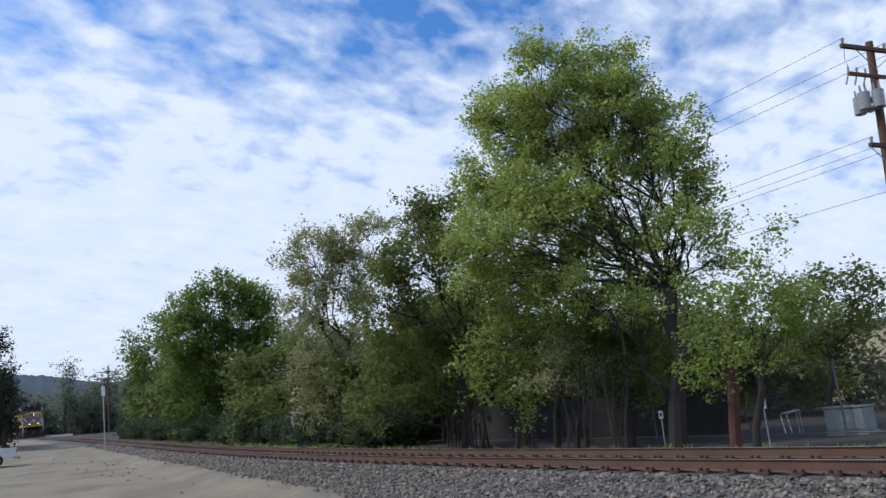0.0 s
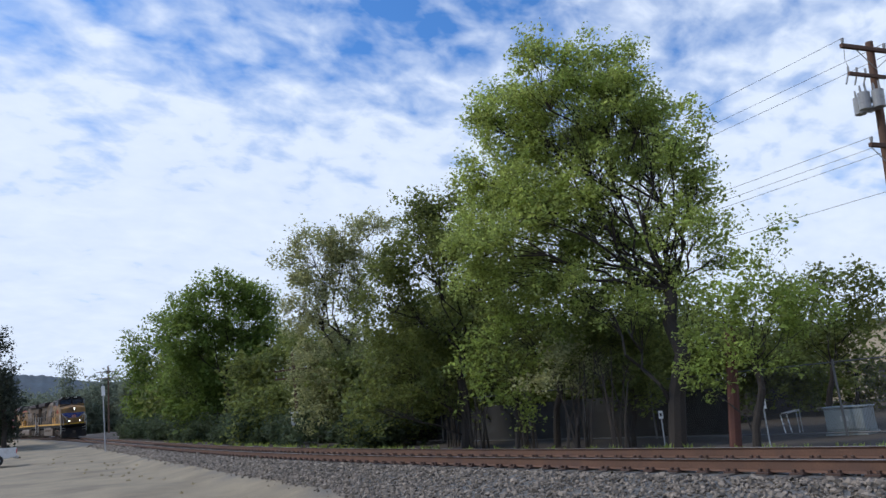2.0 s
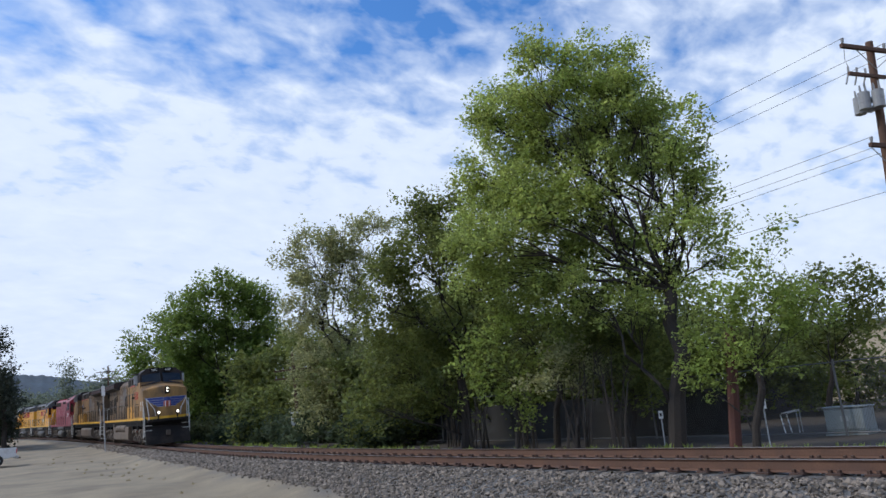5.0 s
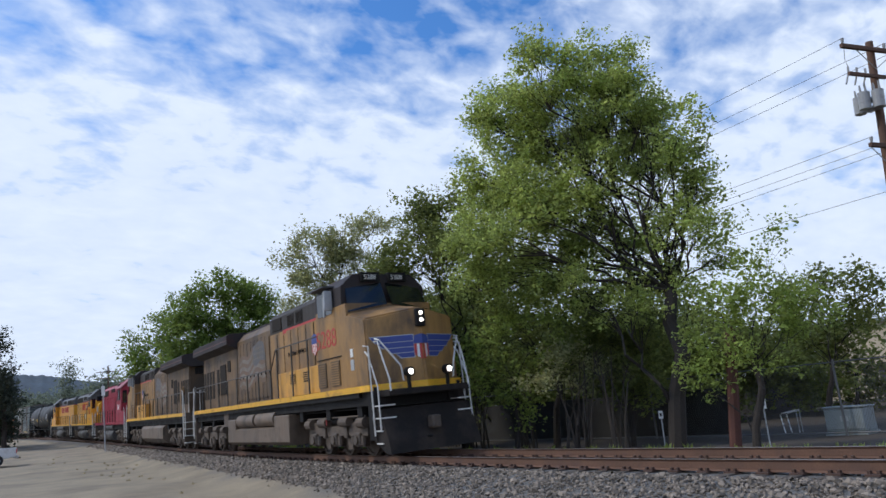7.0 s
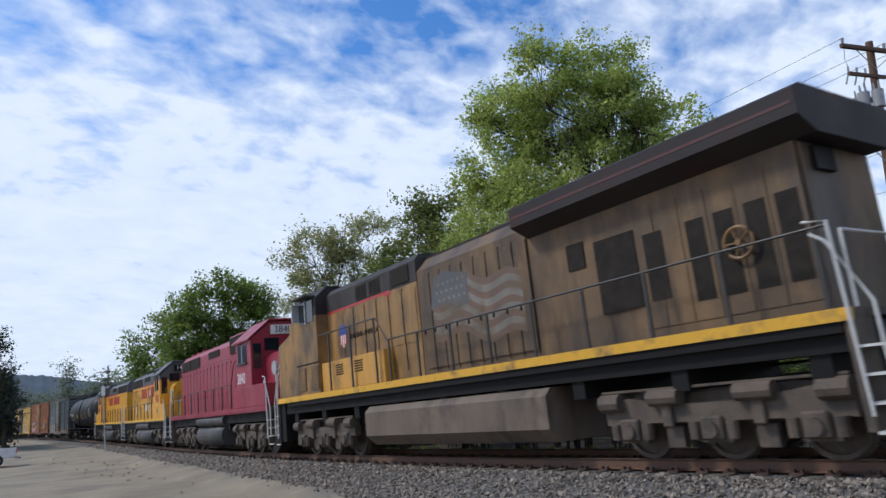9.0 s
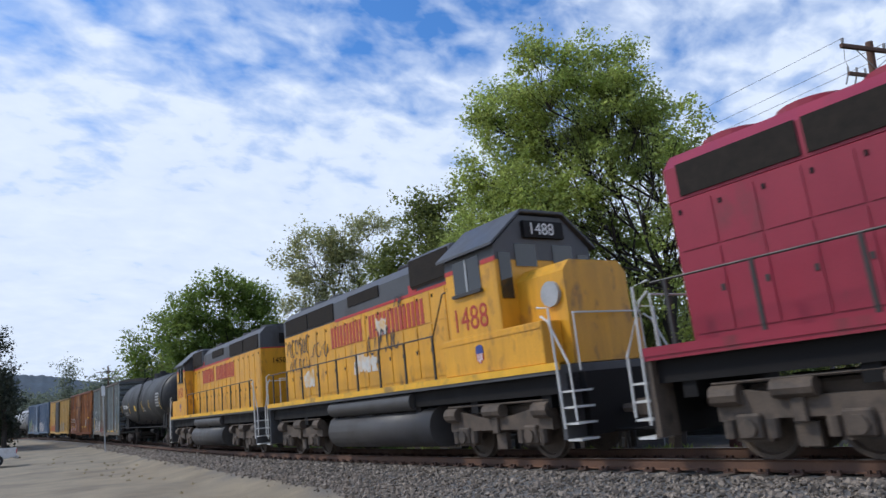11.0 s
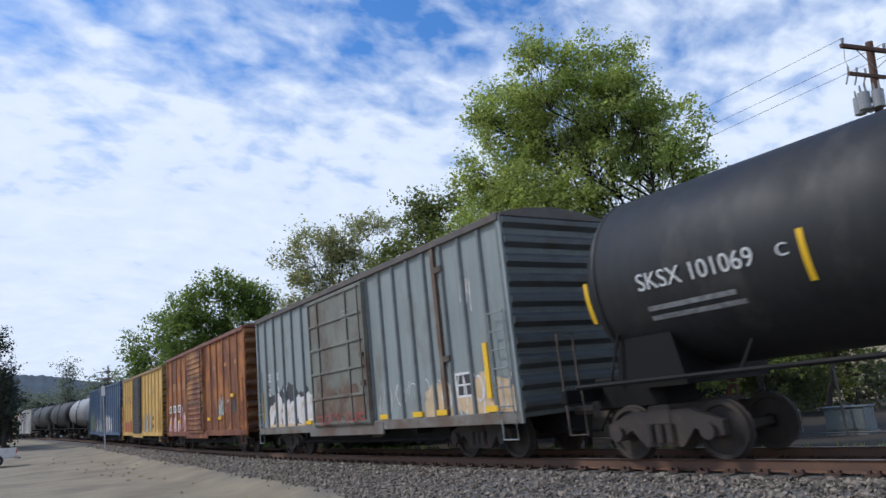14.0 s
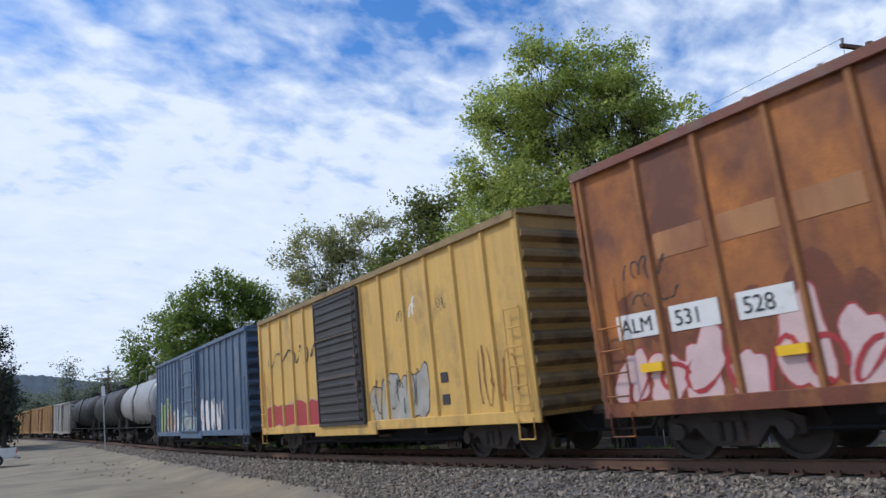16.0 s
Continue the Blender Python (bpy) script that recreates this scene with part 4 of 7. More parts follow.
# each tree: lobes of its crown as (right, height, half width, half height, fullness)
tree('valley_oak', 'tall spreading oak in fresh green leaf with dark limbs', (-12.16, 16.5), [
    (-0.7, 10.9, 1.2, 1.0, 1), (-2.3, 10.8, 1.3, 1.1, 1), (-3.3, 10.6, 0.9, 0.9, 1), (0.0, 10.3, 0.8, 0.8, 0.9), (-0.3, 9.7, 1.1, 1.3, 1), (-3.9, 10.3, 1.4, 1.5, 1), (-2.0, 9.4, 1.5, 1.5, 1),
    (0.2, 8.3, 1.3, 1.2, 1), (1.2, 8.1, 0.7, 0.9, 0.8), (-4.5, 8.7, 1.2, 1.3, 1), (-3.3, 7.7, 1.5, 1.4, 1), (-1.2, 7.5, 1.3, 1.1, 0.7),
    (1.6, 6.8, 0.9, 0.8, 0.45), (0.3, 6.4, 1.4, 1.0, 0.4), (1.7, 5.6, 0.8, 0.8, 0.45), (-5.0, 7.1, 1.1, 1.1, 1), (-1.3, 5.6, 1.3, 1.0, 0.7),
    (0.7, 9.3, 0.9, 0.9, 0.8), (1.7, 7.6, 0.8, 0.8, 0.6), (-0.0, 4.4, 1.4, 0.7, 0.6), (-2.8, 5.7, 1.3, 1.1, 0.75), (1.9, 4.9, 0.7, 0.6, 0.6), (-4.6, 5.9, 1.2, 1.0, 1), (-3.6, 4.9, 1.1, 0.9, 1), (-5.2, 4.9, 0.9, 0.9, 0.9), (-1.6, 6.6, 1.2, 0.9, 0.7),
    (-2.2, 4.3, 1.0, 0.8, 0.9), (-0.9, 3.6, 0.9, 0.7, 0.7), (0.9, 3.6, 0.7, 0.5, 0.5), (-3.0, 6.7, 1.2, 0.9, 0.8), (0.9, 5.4, 0.9, 0.7, 0.5),
], LEAF_OAK, 65)
tree('leafy_tree', 'dense dark green broadleaf tree with leaning trunks', (-21.42, 16.44), [
    (-1.1, 9.0, 1.1, 1.1, 1), (-0.0, 9.1, 1.4, 1.2, 1), (-1.3, 7.4, 1.6, 1.5, 1), (0.7, 6.7, 1.6, 1.6, 0.7), (-2.5, 5.6, 1.2, 1.8, 1),
    (-1.0, 4.8, 1.8, 1.8, 1), (1.0, 4.4, 1.5, 1.8, 0.8), (-2.7, 3.2, 1.1, 1.5, 1), (-1.0, 2.4, 1.7, 1.3, 0.8), (-2.6, 1.3, 1.5, 0.8, 0.6),
], LEAF_DARK, 66, ragged=0.9, per=13)
tree('pale_tree', 'sparse pale grey-green tree with fine twigs', (-35.35, 18.73), [
    (0.2, 11.6, 2.0, 1.2, 0.5), (2.2, 12.0, 1.3, 1.1, 0.5), (-1.2, 10.3, 2.0, 1.7, 0.6), (1.1, 9.3, 2.3, 2.0, 0.6), (-1.9, 7.8, 1.4, 2.0, 0.6),
    (0.3, 6.4, 2.3, 2.0, 0.5), (-1.7, 4.6, 1.4, 1.9, 0.8), (0.5, 3.2, 1.9, 1.9, 0.6), (-1.3, 2.0, 1.4, 1.4, 0.9),
], LEAF_PALE, 67, leaf_px=4.4, ragged=0.9)
tree('round_tree', 'dense round green broadleaf tree', (-64.31, 22.09), [
    (0.1, 14.4, 2.1, 1.5, 1), (2.7, 13.6, 2.1, 1.7, 1), (-2.5, 12.7, 2.5, 2.2, 1), (1.6, 11.2, 3.1, 2.7, 1), (-3.4, 9.8, 2.5, 2.6, 1),
    (0.0, 7.5, 3.6, 3.2, 1), (3.6, 7.3, 2.1, 4.3, 1), (-3.4, 5.7, 2.4, 2.6, 1), (-1.0, 3.5, 3.5, 2.5, 1), (3.0, 2.2, 2.6, 2.3, 1),
], LEAF_MID, 68, leaf_px=4.6, ragged=0.3, per=24)
tree('far_tree', 'dark green broadleaf tree far along the track', (-97.21, 23.47), [
    (1.1, 16.2, 1.8, 1.5, 0.7), (-1.6, 13.6, 1.7, 1.5, 0.7), (1.2, 12.2, 2.5, 2.6, 0.8), (-1.5, 10.4, 1.7, 1.8, 0.8), (0.2, 7.4, 2.8, 2.9, 1),
    (-1.1, 3.9, 2.7, 2.5, 1), (2.3, 3.6, 2.1, 2.2, 1),
], LEAF_MID, 69, leaf_px=4.2, ragged=0.5, per=22)
tree('young_oak', 'young oak with bright yellow-green leaves', (-16.47, 14.58), [
    (-0.9, 3.3, 0.5, 0.35, 0.6), (0.0, 3.5, 0.6, 0.4, 0.6), (-1.3, 2.5, 0.5, 0.3, 0.7), (-0.2, 2.5, 0.6, 0.4, 0.5), (1.0, 3.8, 0.7, 0.5, 0.5),
    (-0.9, 1.9, 0.45, 0.35, 0.7), (0.4, 1.5, 0.4, 0.5, 0.5), (1.7, 3.0, 0.6, 0.6, 0.3), (0.5, 0.8, 0.4, 0.35, 0.6), (-0.4, 1.3, 0.4, 0.3, 0.5),
    (1.0, 2.3, 0.5, 0.4, 0.3),
], LEAF_LIGHT, 72, ragged=1.6)
tree('sapling_oak', 'small oak with bright green leaves beside the pole', (-9.0, 15.01), [
    (-0.4, 3.4, 0.5, 0.4, 0.5), (0.5, 3.7, 0.5, 0.5, 0.4), (1.3, 4.2, 0.25, 0.5, 0.3), (-0.9, 2.3, 0.45, 0.4, 0.6), (0.0, 2.5, 0.5, 0.45, 0.4),
    (0.9, 2.8, 0.55, 0.45, 0.5), (-1.1, 1.5, 0.35, 0.3, 0.7), (0.2, 1.7, 0.4, 0.3, 0.5), (1.4, 2.3, 0.5, 0.35, 0.6), (-0.5, 1.1, 0.3, 0.2, 0.7),
    (0.7, 1.5, 0.35, 0.2, 0.5), (-0.3, 1.9, 0.35, 0.3, 0.4), (0.3, 3.1, 0.7, 0.5, 0.5), (1.1, 3.4, 0.6, 0.5, 0.45), (1.8, 3.0, 0.6, 0.5, 0.5),
], LEAF_LIGHT, 70, ragged=1.6)
tree('flat_topped_tree', 'small dark green tree with a flat top', (-11.36, 23.39), [
    (0.4, 4.5, 0.8, 0.5, 0.5), (1.5, 4.1, 0.8, 0.4, 0.8), (1.9, 3.4, 0.7, 0.4, 0.9), (0.7, 3.4, 0.9, 0.5, 0.7), (-0.3, 2.7, 0.7, 0.5, 0.9),
    (1.2, 2.9, 0.8, 0.35, 0.8), (2.3, 3.8, 0.4, 0.3, 0.8), (-0.6, 3.6, 0.6, 0.5, 0.5),
], LEAF_DARK, 71)
tree('understory_tree', 'shaded dark green understory tree', (-14.01, 16.96), [
    (-0.2, 3.6, 1.2, 0.9, 0.9), (0.9, 2.9, 1.0, 1.0, 0.9), (-1.0, 2.6, 1.0, 0.9, 0.6), (0.1, 1.8, 1.0, 0.8, 0.5), (1.0, 1.4, 0.7, 0.8, 0.7),
], LEAF_DARK, 74)
tree('thin_stemmed_shrub', 'bare thin-stemmed shrub with few leaves', (-14.55, 15.14), [
    (0.1, 2.2, 0.8, 0.7, 0.35), (0.7, 1.8, 0.6, 0.6, 0.35), (-0.3, 1.8, 0.7, 0.7, 0.4),
], LEAF_PALE, 73)
tree('understory_tree', 'shaded dark green understory tree', (-17.08, 16.86), [
    (-0.4, 5.5, 1.2, 1.1, 0.7), (0.8, 4.3, 1.1, 1.0, 0.8), (-1.0, 3.6, 1.1, 1.0, 0.8), (2.0, 4.4, 1.1, 0.9, 0.8), (0.2, 2.5, 1.1, 0.9, 0.7),
    (4.1, 3.6, 1.1, 0.9, 0.8), (3.1, 4.0, 1.0, 0.8, 0.8), (-1.5, 5.0, 1.0, 1.0, 0.8),
], LEAF_DARK, 78, per=9)
tree('shrub', 'shaded grey-green shrub behind the track', (-39.27, 21.98), [
    (0.8, 1.2, 1.8, 1.4, 0.8), (-1.3, 0.9, 1.6, 1.0, 0.6), (0.5, 2.7, 1.8, 1.4, 0.8),
], LEAF_DARK, 76)
tree('shrub', 'dark green rounded shrub behind the track', (-48.04, 19.91), [
    (0.2, 1.4, 1.5, 1.3, 1), (1.5, 3.3, 1.6, 1.6, 0.8), (-1.7, 1.8, 1.5, 1.4, 1),
], LEAF_DARK, 77)
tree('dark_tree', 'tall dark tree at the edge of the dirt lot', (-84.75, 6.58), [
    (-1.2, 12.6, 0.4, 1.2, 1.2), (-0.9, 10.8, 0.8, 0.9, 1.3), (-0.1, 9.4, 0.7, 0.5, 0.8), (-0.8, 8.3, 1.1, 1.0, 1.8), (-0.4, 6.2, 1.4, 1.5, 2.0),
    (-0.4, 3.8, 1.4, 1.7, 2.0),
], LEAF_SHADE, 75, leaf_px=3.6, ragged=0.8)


def woods(name, label, x0, x1, y0, y1, count, low, high, leaf, seed):
    """A far belt of trees that nobody could count: crowns of leaf clumps over the ground."""
    r = np.random.default_rng(seed)
    cs, sp = [], []
    for k in range(count):
        x, y = r.uniform(x0, x1), r.uniform(y0, y1)
        h = r.uniform(low, high)
        g = float(ground_z(x, y))
        n = 120
        q = r.normal(0, 1, (n, 3))
        q /= np.linalg.norm(q, axis=1, keepdims=True)
        cs.append(q * np.array([h * 0.32, h * 0.32, h * 0.5]) * r.uniform(0.5, 1.05, (n, 1)) + np.array([x, y, g + h * 0.5]))
        sp.append(np.full(n, h * 0.045))
    v, f = leaf_cloud(r, np.concatenate(cs), np.concatenate(sp), (low + high) / 2 * 0.027, 12)
    me = bpy.data.meshes.new(name)
    me.from_pydata(v.tolist(), [], f.tolist())
    me.materials.append(leaf)
    return tagged(new(name, me), label, "trees", kind="stuff")


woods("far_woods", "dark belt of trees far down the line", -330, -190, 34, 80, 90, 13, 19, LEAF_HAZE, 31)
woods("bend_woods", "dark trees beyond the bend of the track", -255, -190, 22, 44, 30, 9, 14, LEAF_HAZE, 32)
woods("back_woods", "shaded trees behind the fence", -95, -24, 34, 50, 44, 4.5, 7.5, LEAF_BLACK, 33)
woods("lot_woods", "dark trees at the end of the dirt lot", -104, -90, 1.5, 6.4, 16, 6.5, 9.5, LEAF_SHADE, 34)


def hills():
    """A wooded ridge on the skyline; the blue of distance haze is put into its colour."""
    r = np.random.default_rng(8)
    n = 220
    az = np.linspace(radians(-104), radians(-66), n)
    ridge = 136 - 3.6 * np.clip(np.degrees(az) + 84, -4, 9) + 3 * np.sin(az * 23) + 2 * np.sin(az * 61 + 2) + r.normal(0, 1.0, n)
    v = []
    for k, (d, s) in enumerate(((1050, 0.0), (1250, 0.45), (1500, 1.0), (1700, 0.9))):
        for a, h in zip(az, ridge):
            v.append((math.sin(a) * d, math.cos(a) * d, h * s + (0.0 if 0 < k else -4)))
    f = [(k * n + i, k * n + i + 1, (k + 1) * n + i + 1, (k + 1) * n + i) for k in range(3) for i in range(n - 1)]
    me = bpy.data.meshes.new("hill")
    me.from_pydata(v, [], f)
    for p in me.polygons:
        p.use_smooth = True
    me.materials.append(mat("haze_tinted_hill", (0.050, 0.070, 0.088), 0.95, vary=0.3, scale=0.02, fine=0.12, bump=0.0))
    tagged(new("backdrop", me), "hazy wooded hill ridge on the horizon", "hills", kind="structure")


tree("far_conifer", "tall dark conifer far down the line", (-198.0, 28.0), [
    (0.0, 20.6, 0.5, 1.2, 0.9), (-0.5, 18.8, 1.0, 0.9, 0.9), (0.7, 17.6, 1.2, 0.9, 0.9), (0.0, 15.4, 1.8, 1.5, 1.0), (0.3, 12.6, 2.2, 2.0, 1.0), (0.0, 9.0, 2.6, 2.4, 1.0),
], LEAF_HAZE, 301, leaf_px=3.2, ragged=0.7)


def undergrowth():
    """Low thicket along the back of the track, its leaf colour darkened for shade."""
    r = np.random.default_rng(17)
    cs, sp = [], []
    for k in range(95):
        s = -22 - 75 * r.random() ** 0.8
        p = on_line(s)
        y = p.y + r.uniform(4.2, 7.5)
        h = r.uniform(0.4, 2.1) * (1 + -s / 160)
        n = 60
        q = r.normal(0, 1, (n, 3))
        q /= np.linalg.norm(q, axis=1, keepdims=True)
        cs.append(q * np.array([h * 0.55, h * 0.5, h * 0.5]) * r.uniform(0.4, 1.1, (n, 1)) + np.array([p.x, y, float(ground_z(p.x, y)) + h * 0.45]))
        sp.append(np.full(n, h * 0.07))
    v, f = leaf_cloud(r, np.concatenate(cs), np.concatenate(sp), 0.11, 7)
    me = bpy.data.meshes.new("undergrowth")
    me.from_pydata(v.tolist(), [], f.tolist())
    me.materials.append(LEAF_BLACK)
    tagged(new("undergrowth", me), "low dark green thicket along the track", "shrubs", kind="stuff")


undergrowth()


hills()


# ---------- a second row of trees that closes the view under the crowns ----------
def filler(name, label, at, height, width, leaf, seed):
    r = random.Random(seed)
    gz = float(ground_z(*at))
    lobes = []
    for k in range(9):
        z = height * (0.16 + 0.74 * k / 8)
        w = width * (0.75 if k < 2 or k > 6 else 1.0)
        lobes.append((r.uniform(-0.5, 0.5) * w, gz + z, w * r.uniform(0.4, 0.6), height * r.uniform(0.10, 0.16), r.choice((0.6, 0.8, 1.0))))
    return tree(name, label, at, lobes, leaf, seed, leaf_px=7.0, per=20)


# ---------- locomotives ----------
def one(v, name, material, *a, label="", bevel=0.0):
    """A part made of one box."""
    bm = B()
    box(bm, *a, bevel=bevel)
    return part(name, bm, material, v, label)


def rail_run(v, pts, material, r=0.02, name="handrail"):
    bm = B()
    tube(bm, pts, r, 6)
    return part(name, bm, material, v)


def end_steps(v, x, z_top, material):
    """The stairwell at a loco's corner: dark side plates with pale treads, on both sides."""
    s = 1 if x > 0 else -1
    for sd in (-1, 1):
        bm = B()
        box(bm, min(x - s * 0.12, x), max(x - s * 0.12, x), min(sd * 0.95, sd * 1.45), max(sd * 0.95, sd * 1.45), 0.42, z_top, 0.01)
        part("step_plate", bm, material, v)
        for k in range(4):
            z = 0.40 + k * (z_top - 0.5) / 4
            one(v, "step", M_RAILWHITE, min(x, x + s * 0.34), max(x, x + s * 0.34), min(sd * 1.0, sd * 1.46), max(sd * 1.0, sd * 1.46), z, z + 0.035)
        rail_run(v, [(x + s * 0.32, sd * 1.47, 0.75), (x + s * 0.30, sd * 1.47, z_top + 0.1), (x - s * 0.12, sd * 1.47, z_top + 0.95), (x - s * 0.3, sd * 1.47, z_top + 1.08)], M_RAILWHITE, 0.022)
        rail_run(v, [(x + s * 0.02, sd * 1.50, 0.62), (x - s * 0.04, sd * 1.50, z_top + 1.2), (x - s * 0.35, sd * 1.49, z_top + 1.25)], M_RAILWHITE, 0.022)


def badge(v, x, z, y, w=0.34):
    """A small shield: a blue head over a body of red and white bars."""
    s = -1 if y < 0 else 1
    bm = B()
    extrude(bm, [(x - w / 2, z), (x + w / 2, z), (x + w * 0.42, z + w * 0.55), (x, z + w * 0.7), (x - w * 0.42, z + w * 0.55)], y, y + s * 0.008, "y")
    part("badge_head", bm, M_BADGEBLUE, v)
    for k in range(7):
        a = x - w * 0.45 + w * 0.9 * k / 7
        one(v, "badge_bar", M_WHITE if k % 2 else M_REDSTRIPE, a, a + w * 0.9 / 7, min(y, y + s * 0.008), max(y, y + s * 0.008), z - w * (0.75 if 1 < k < 5 else 0.55), z)


M_BADGEBLUE = mat("badge_blue", (0.035, 0.06, 0.25), 0.5, vary=0.1)
M_FLAGRED = mat("faded_red_graphic", (0.150, 0.088, 0.058), 0.6, vary=0.3, scale=1.4, dirt=(0.12, 0.078, 0.045), dirt_amt=0.45, dirt_scale=1.5)
M_FLAG = mat("faded_pale_graphic", (0.190, 0.165, 0.135), 0.6, vary=0.3, scale=1.4, dirt=(0.12, 0.085, 0.055), dirt_amt=0.42, dirt_scale=1.5)
M_FLAGBLUE = mat("faded_slate_graphic", (0.095, 0.092, 0.095), 0.6, vary=0.3, scale=1.4, dirt=(0.10, 0.075, 0.05), dirt_amt=0.35, dirt_scale=1.5)


def posts(v, x0, x1, n, y, z0, z1, material):
    bm = B()
    box(bm, -0.034, 0.034, -0.02, 0.02, z0 - 0.12, z1, 0.006)
    me = bpy.data.meshes.new("handrail_post")
    bm.to_mesh(me)
    bm.free()
    me.materials.append(material)
    for k in range(n):
        share("handrail_post", me, Matrix.Translation((x0 + (x1 - x0) * k / (n - 1), y, 0)), v)


def cab_unit(front, rear, label, number, flip=False, reservoirs=True):
    """A long six-axle road locomotive: wide nose, full hood, overhanging radiator at the rear."""
    v, h = vehicle("locomotive", label, "locomotive", front, rear, "locomotives of the train")
    if flip:
        FLIPPED.add(v.name)
    # frame and walkway
    one(v, "frame", M_DARK, -9.4, 9.9, -1.35, 1.35, 1.42, 1.80)
    for sd in (-1, 1):
        one(v, "side_sill", M_SILLDIRTY, -9.45, 9.6, min(sd * 1.40, sd * 1.5), max(sd * 1.40, sd * 1.5), 1.80, 1.97, label="yellow painted walkway edge")
        one(v, "sill_skirt", M_DARK, -9.3, 9.5, min(sd * 1.36, sd * 1.46), max(sd * 1.36, sd * 1.46), 1.66, 1.80)
    one(v, "walkway", M_UNDER, -9.45, 9.6, -1.41, 1.41, 1.85, 1.96)
    # hoods
    def hood(name, x0, x1, hw, z0, z1, ch, material, lab=""):
        bm = B()
        extrude(bm, [(-hw, z0), (-hw, z1 - ch), (-hw + ch * 0.9, z1), (hw - ch * 0.9, z1), (hw, z1 - ch), (hw, z0)], x0, x1, "x")
        return part(name, bm, material, v, lab)
    hood("engine_hood", -3.3, 1.2, 1.03, 1.96, 4.98, 0.32, M_GE_DARK, "soot-stained yellow engine hood")
    hood("engine_hood", 1.2, 6.75, 1.05, 1.96, 4.42, 0.0, M_GE, "dirty yellow control hood")
    hood("hood_roof", 1.2, 6.75, 1.052, 4.42, 5.16, 0.17, M_GEROOF, "dark sooty grey hood roof")
    hood("hood_roof", -3.3, 1.2, 0.75, 4.98, 5.03, 0.0, M_SOOT)
    hood("radiator_hood", -9.0, -3.3, 1.05, 1.96, 4.5, 0.0, M_GE_DARK, "sooty radiator cab with dark screens")
    bm = B()
    extrude(bm, [(-1.5, 4.62), (-1.5, 5.0), (-1.3, 5.10), (1.3, 5.10), (1.5, 5.0), (1.5, 4.62), (1.05, 4.42), (-1.05, 4.42)], -9.37, -3.25, "x")
    part("radiator_wing", bm, M_SOOT, v, "overhanging dark sooty radiator housing")
    for k in range(5):
        one(v, "roof_hatch", M_SOOT, -8.9 + k * 1.1, -8.1 + k * 1.1, -0.9, 0.9, 5.10, 5.16, bevel=0.02)
    one(v, "exhaust_pipe", M_SOOT, -2.2, -1.2, -0.4, 0.4, 5.0, 5.22, bevel=0.04)
    for sd in (-1, 1):
        y = sd * 1.05

        def panel(name, x0, x1, z0, z1, material, d=0.025, lab=""):
            one(v, name, material, x0, x1, min(y, y + sd * d), max(y, y + sd * d), z0, z1, label=lab)
        for x in (-8.75, -8.25, -7.72, -7.2):
            panel("door_screen", x - 0.17, x + 0.17, 2.45, 3.75, M_GRILLE)
        panel("door_screen", -6.55, -6.15, 2.6, 3.75, M_GRILLE)
        panel("radiator_screen", -5.97, -5.03, 2.55, 3.9, M_GRILLE, 0.035, "black mesh screen")
        panel("small_screen", -4.75, -4.3, 3.5, 4.0, M_GRILLE)
        panel("red_line", -9.3, -3.3, 4.78, 4.83, M_REDLINE, 0.455)
        panel("side_screen", 1.55, 2.5, 4.5, 4.95, M_GRILLE, 0.03)
        for x0 in (3.15, 4.0):
            panel("louvre", x0, x0 + 0.62, 4.5, 4.93, M_GEROOF, 0.03)
            for k in range(5):
                panel("louvre_slat", x0 + 0.05 + k * 0.115, x0 + 0.12 + k * 0.115, 4.53, 4.90, M_GRILLE, 0.045)
        panel("red_stripe", 2.6, 6.75, 4.38, 4.45, M_REDSTRIPE, 0.008)
        panel("red_stripe", 2.6, 2.95, 4.20, 4.38, M_REDSTRIPE, 0.008)
        # hood doors
        for k in range(9):
            x = -3.15 + k * 0.47
            panel("hood_door", x, x + 0.42, 2.15, 4.45, M_GE_DARK, 0.018)
            panel("door_latch", x + 0.33, x + 0.38, 3.0, 3.12, M_DARK, 0.04)
            panel("door_seam", x - 0.035, x - 0.015, 2.05, 4.5, M_DARK, 0.012)
        for k in range(6):
            panel("hood_door", 1.3 + k * 0.72, 1.95 + k * 0.72, 2.9, 4.3, M_GE, 0.018)
            panel("door_seam", 1.97 + k * 0.72, 1.99 + k * 0.72, 2.2, 4.35, M_DARK, 0.012)
        for k in range(6):
            panel("radiator_door", -9.0 + k * 0.52, -8.5 + k * 0.52, 2.15, 4.2, M_GE_DARK, 0.015)
        # faded flag on the hood side
        for k in range(9):
            bm = B()
            prev = None
            for i in range(19):
                f = i / 18
                x = -2.9 + 3.4 * f
                if k > 4 and x > -0.95:
                    break
                z = 2.45 + 0.42 * f + k * (0.15 + 0.03 * f) + 0.13 * math.sin(i * 0.62 + 0.5)
                cur = [bm.verts.new((x, y + sd * 0.023, zz)) for zz in (z, z + 0.15 + 0.03 * f)]
                if prev:
                    bm.faces.new((prev[0], cur[0], cur[1], prev[1]))
                prev = cur
            part("flag_stripe", bm, M_FLAG if k % 2 else M_FLAGRED, v, "faded pale waving stripe")
        bm = B()
        bm.faces.new([bm.verts.new((x, y + sd * 0.0245, z)) for x, z in ((-1.0, 3.48), (-0.55, 3.42), (0.0, 3.62), (0.62, 3.55), (0.38, 4.30), (-0.1, 4.42), (-0.6, 4.28), (-1.0, 4.22))])
        part("flag_field", bm, M_FLAGBLUE, v, "faded slate flag corner")
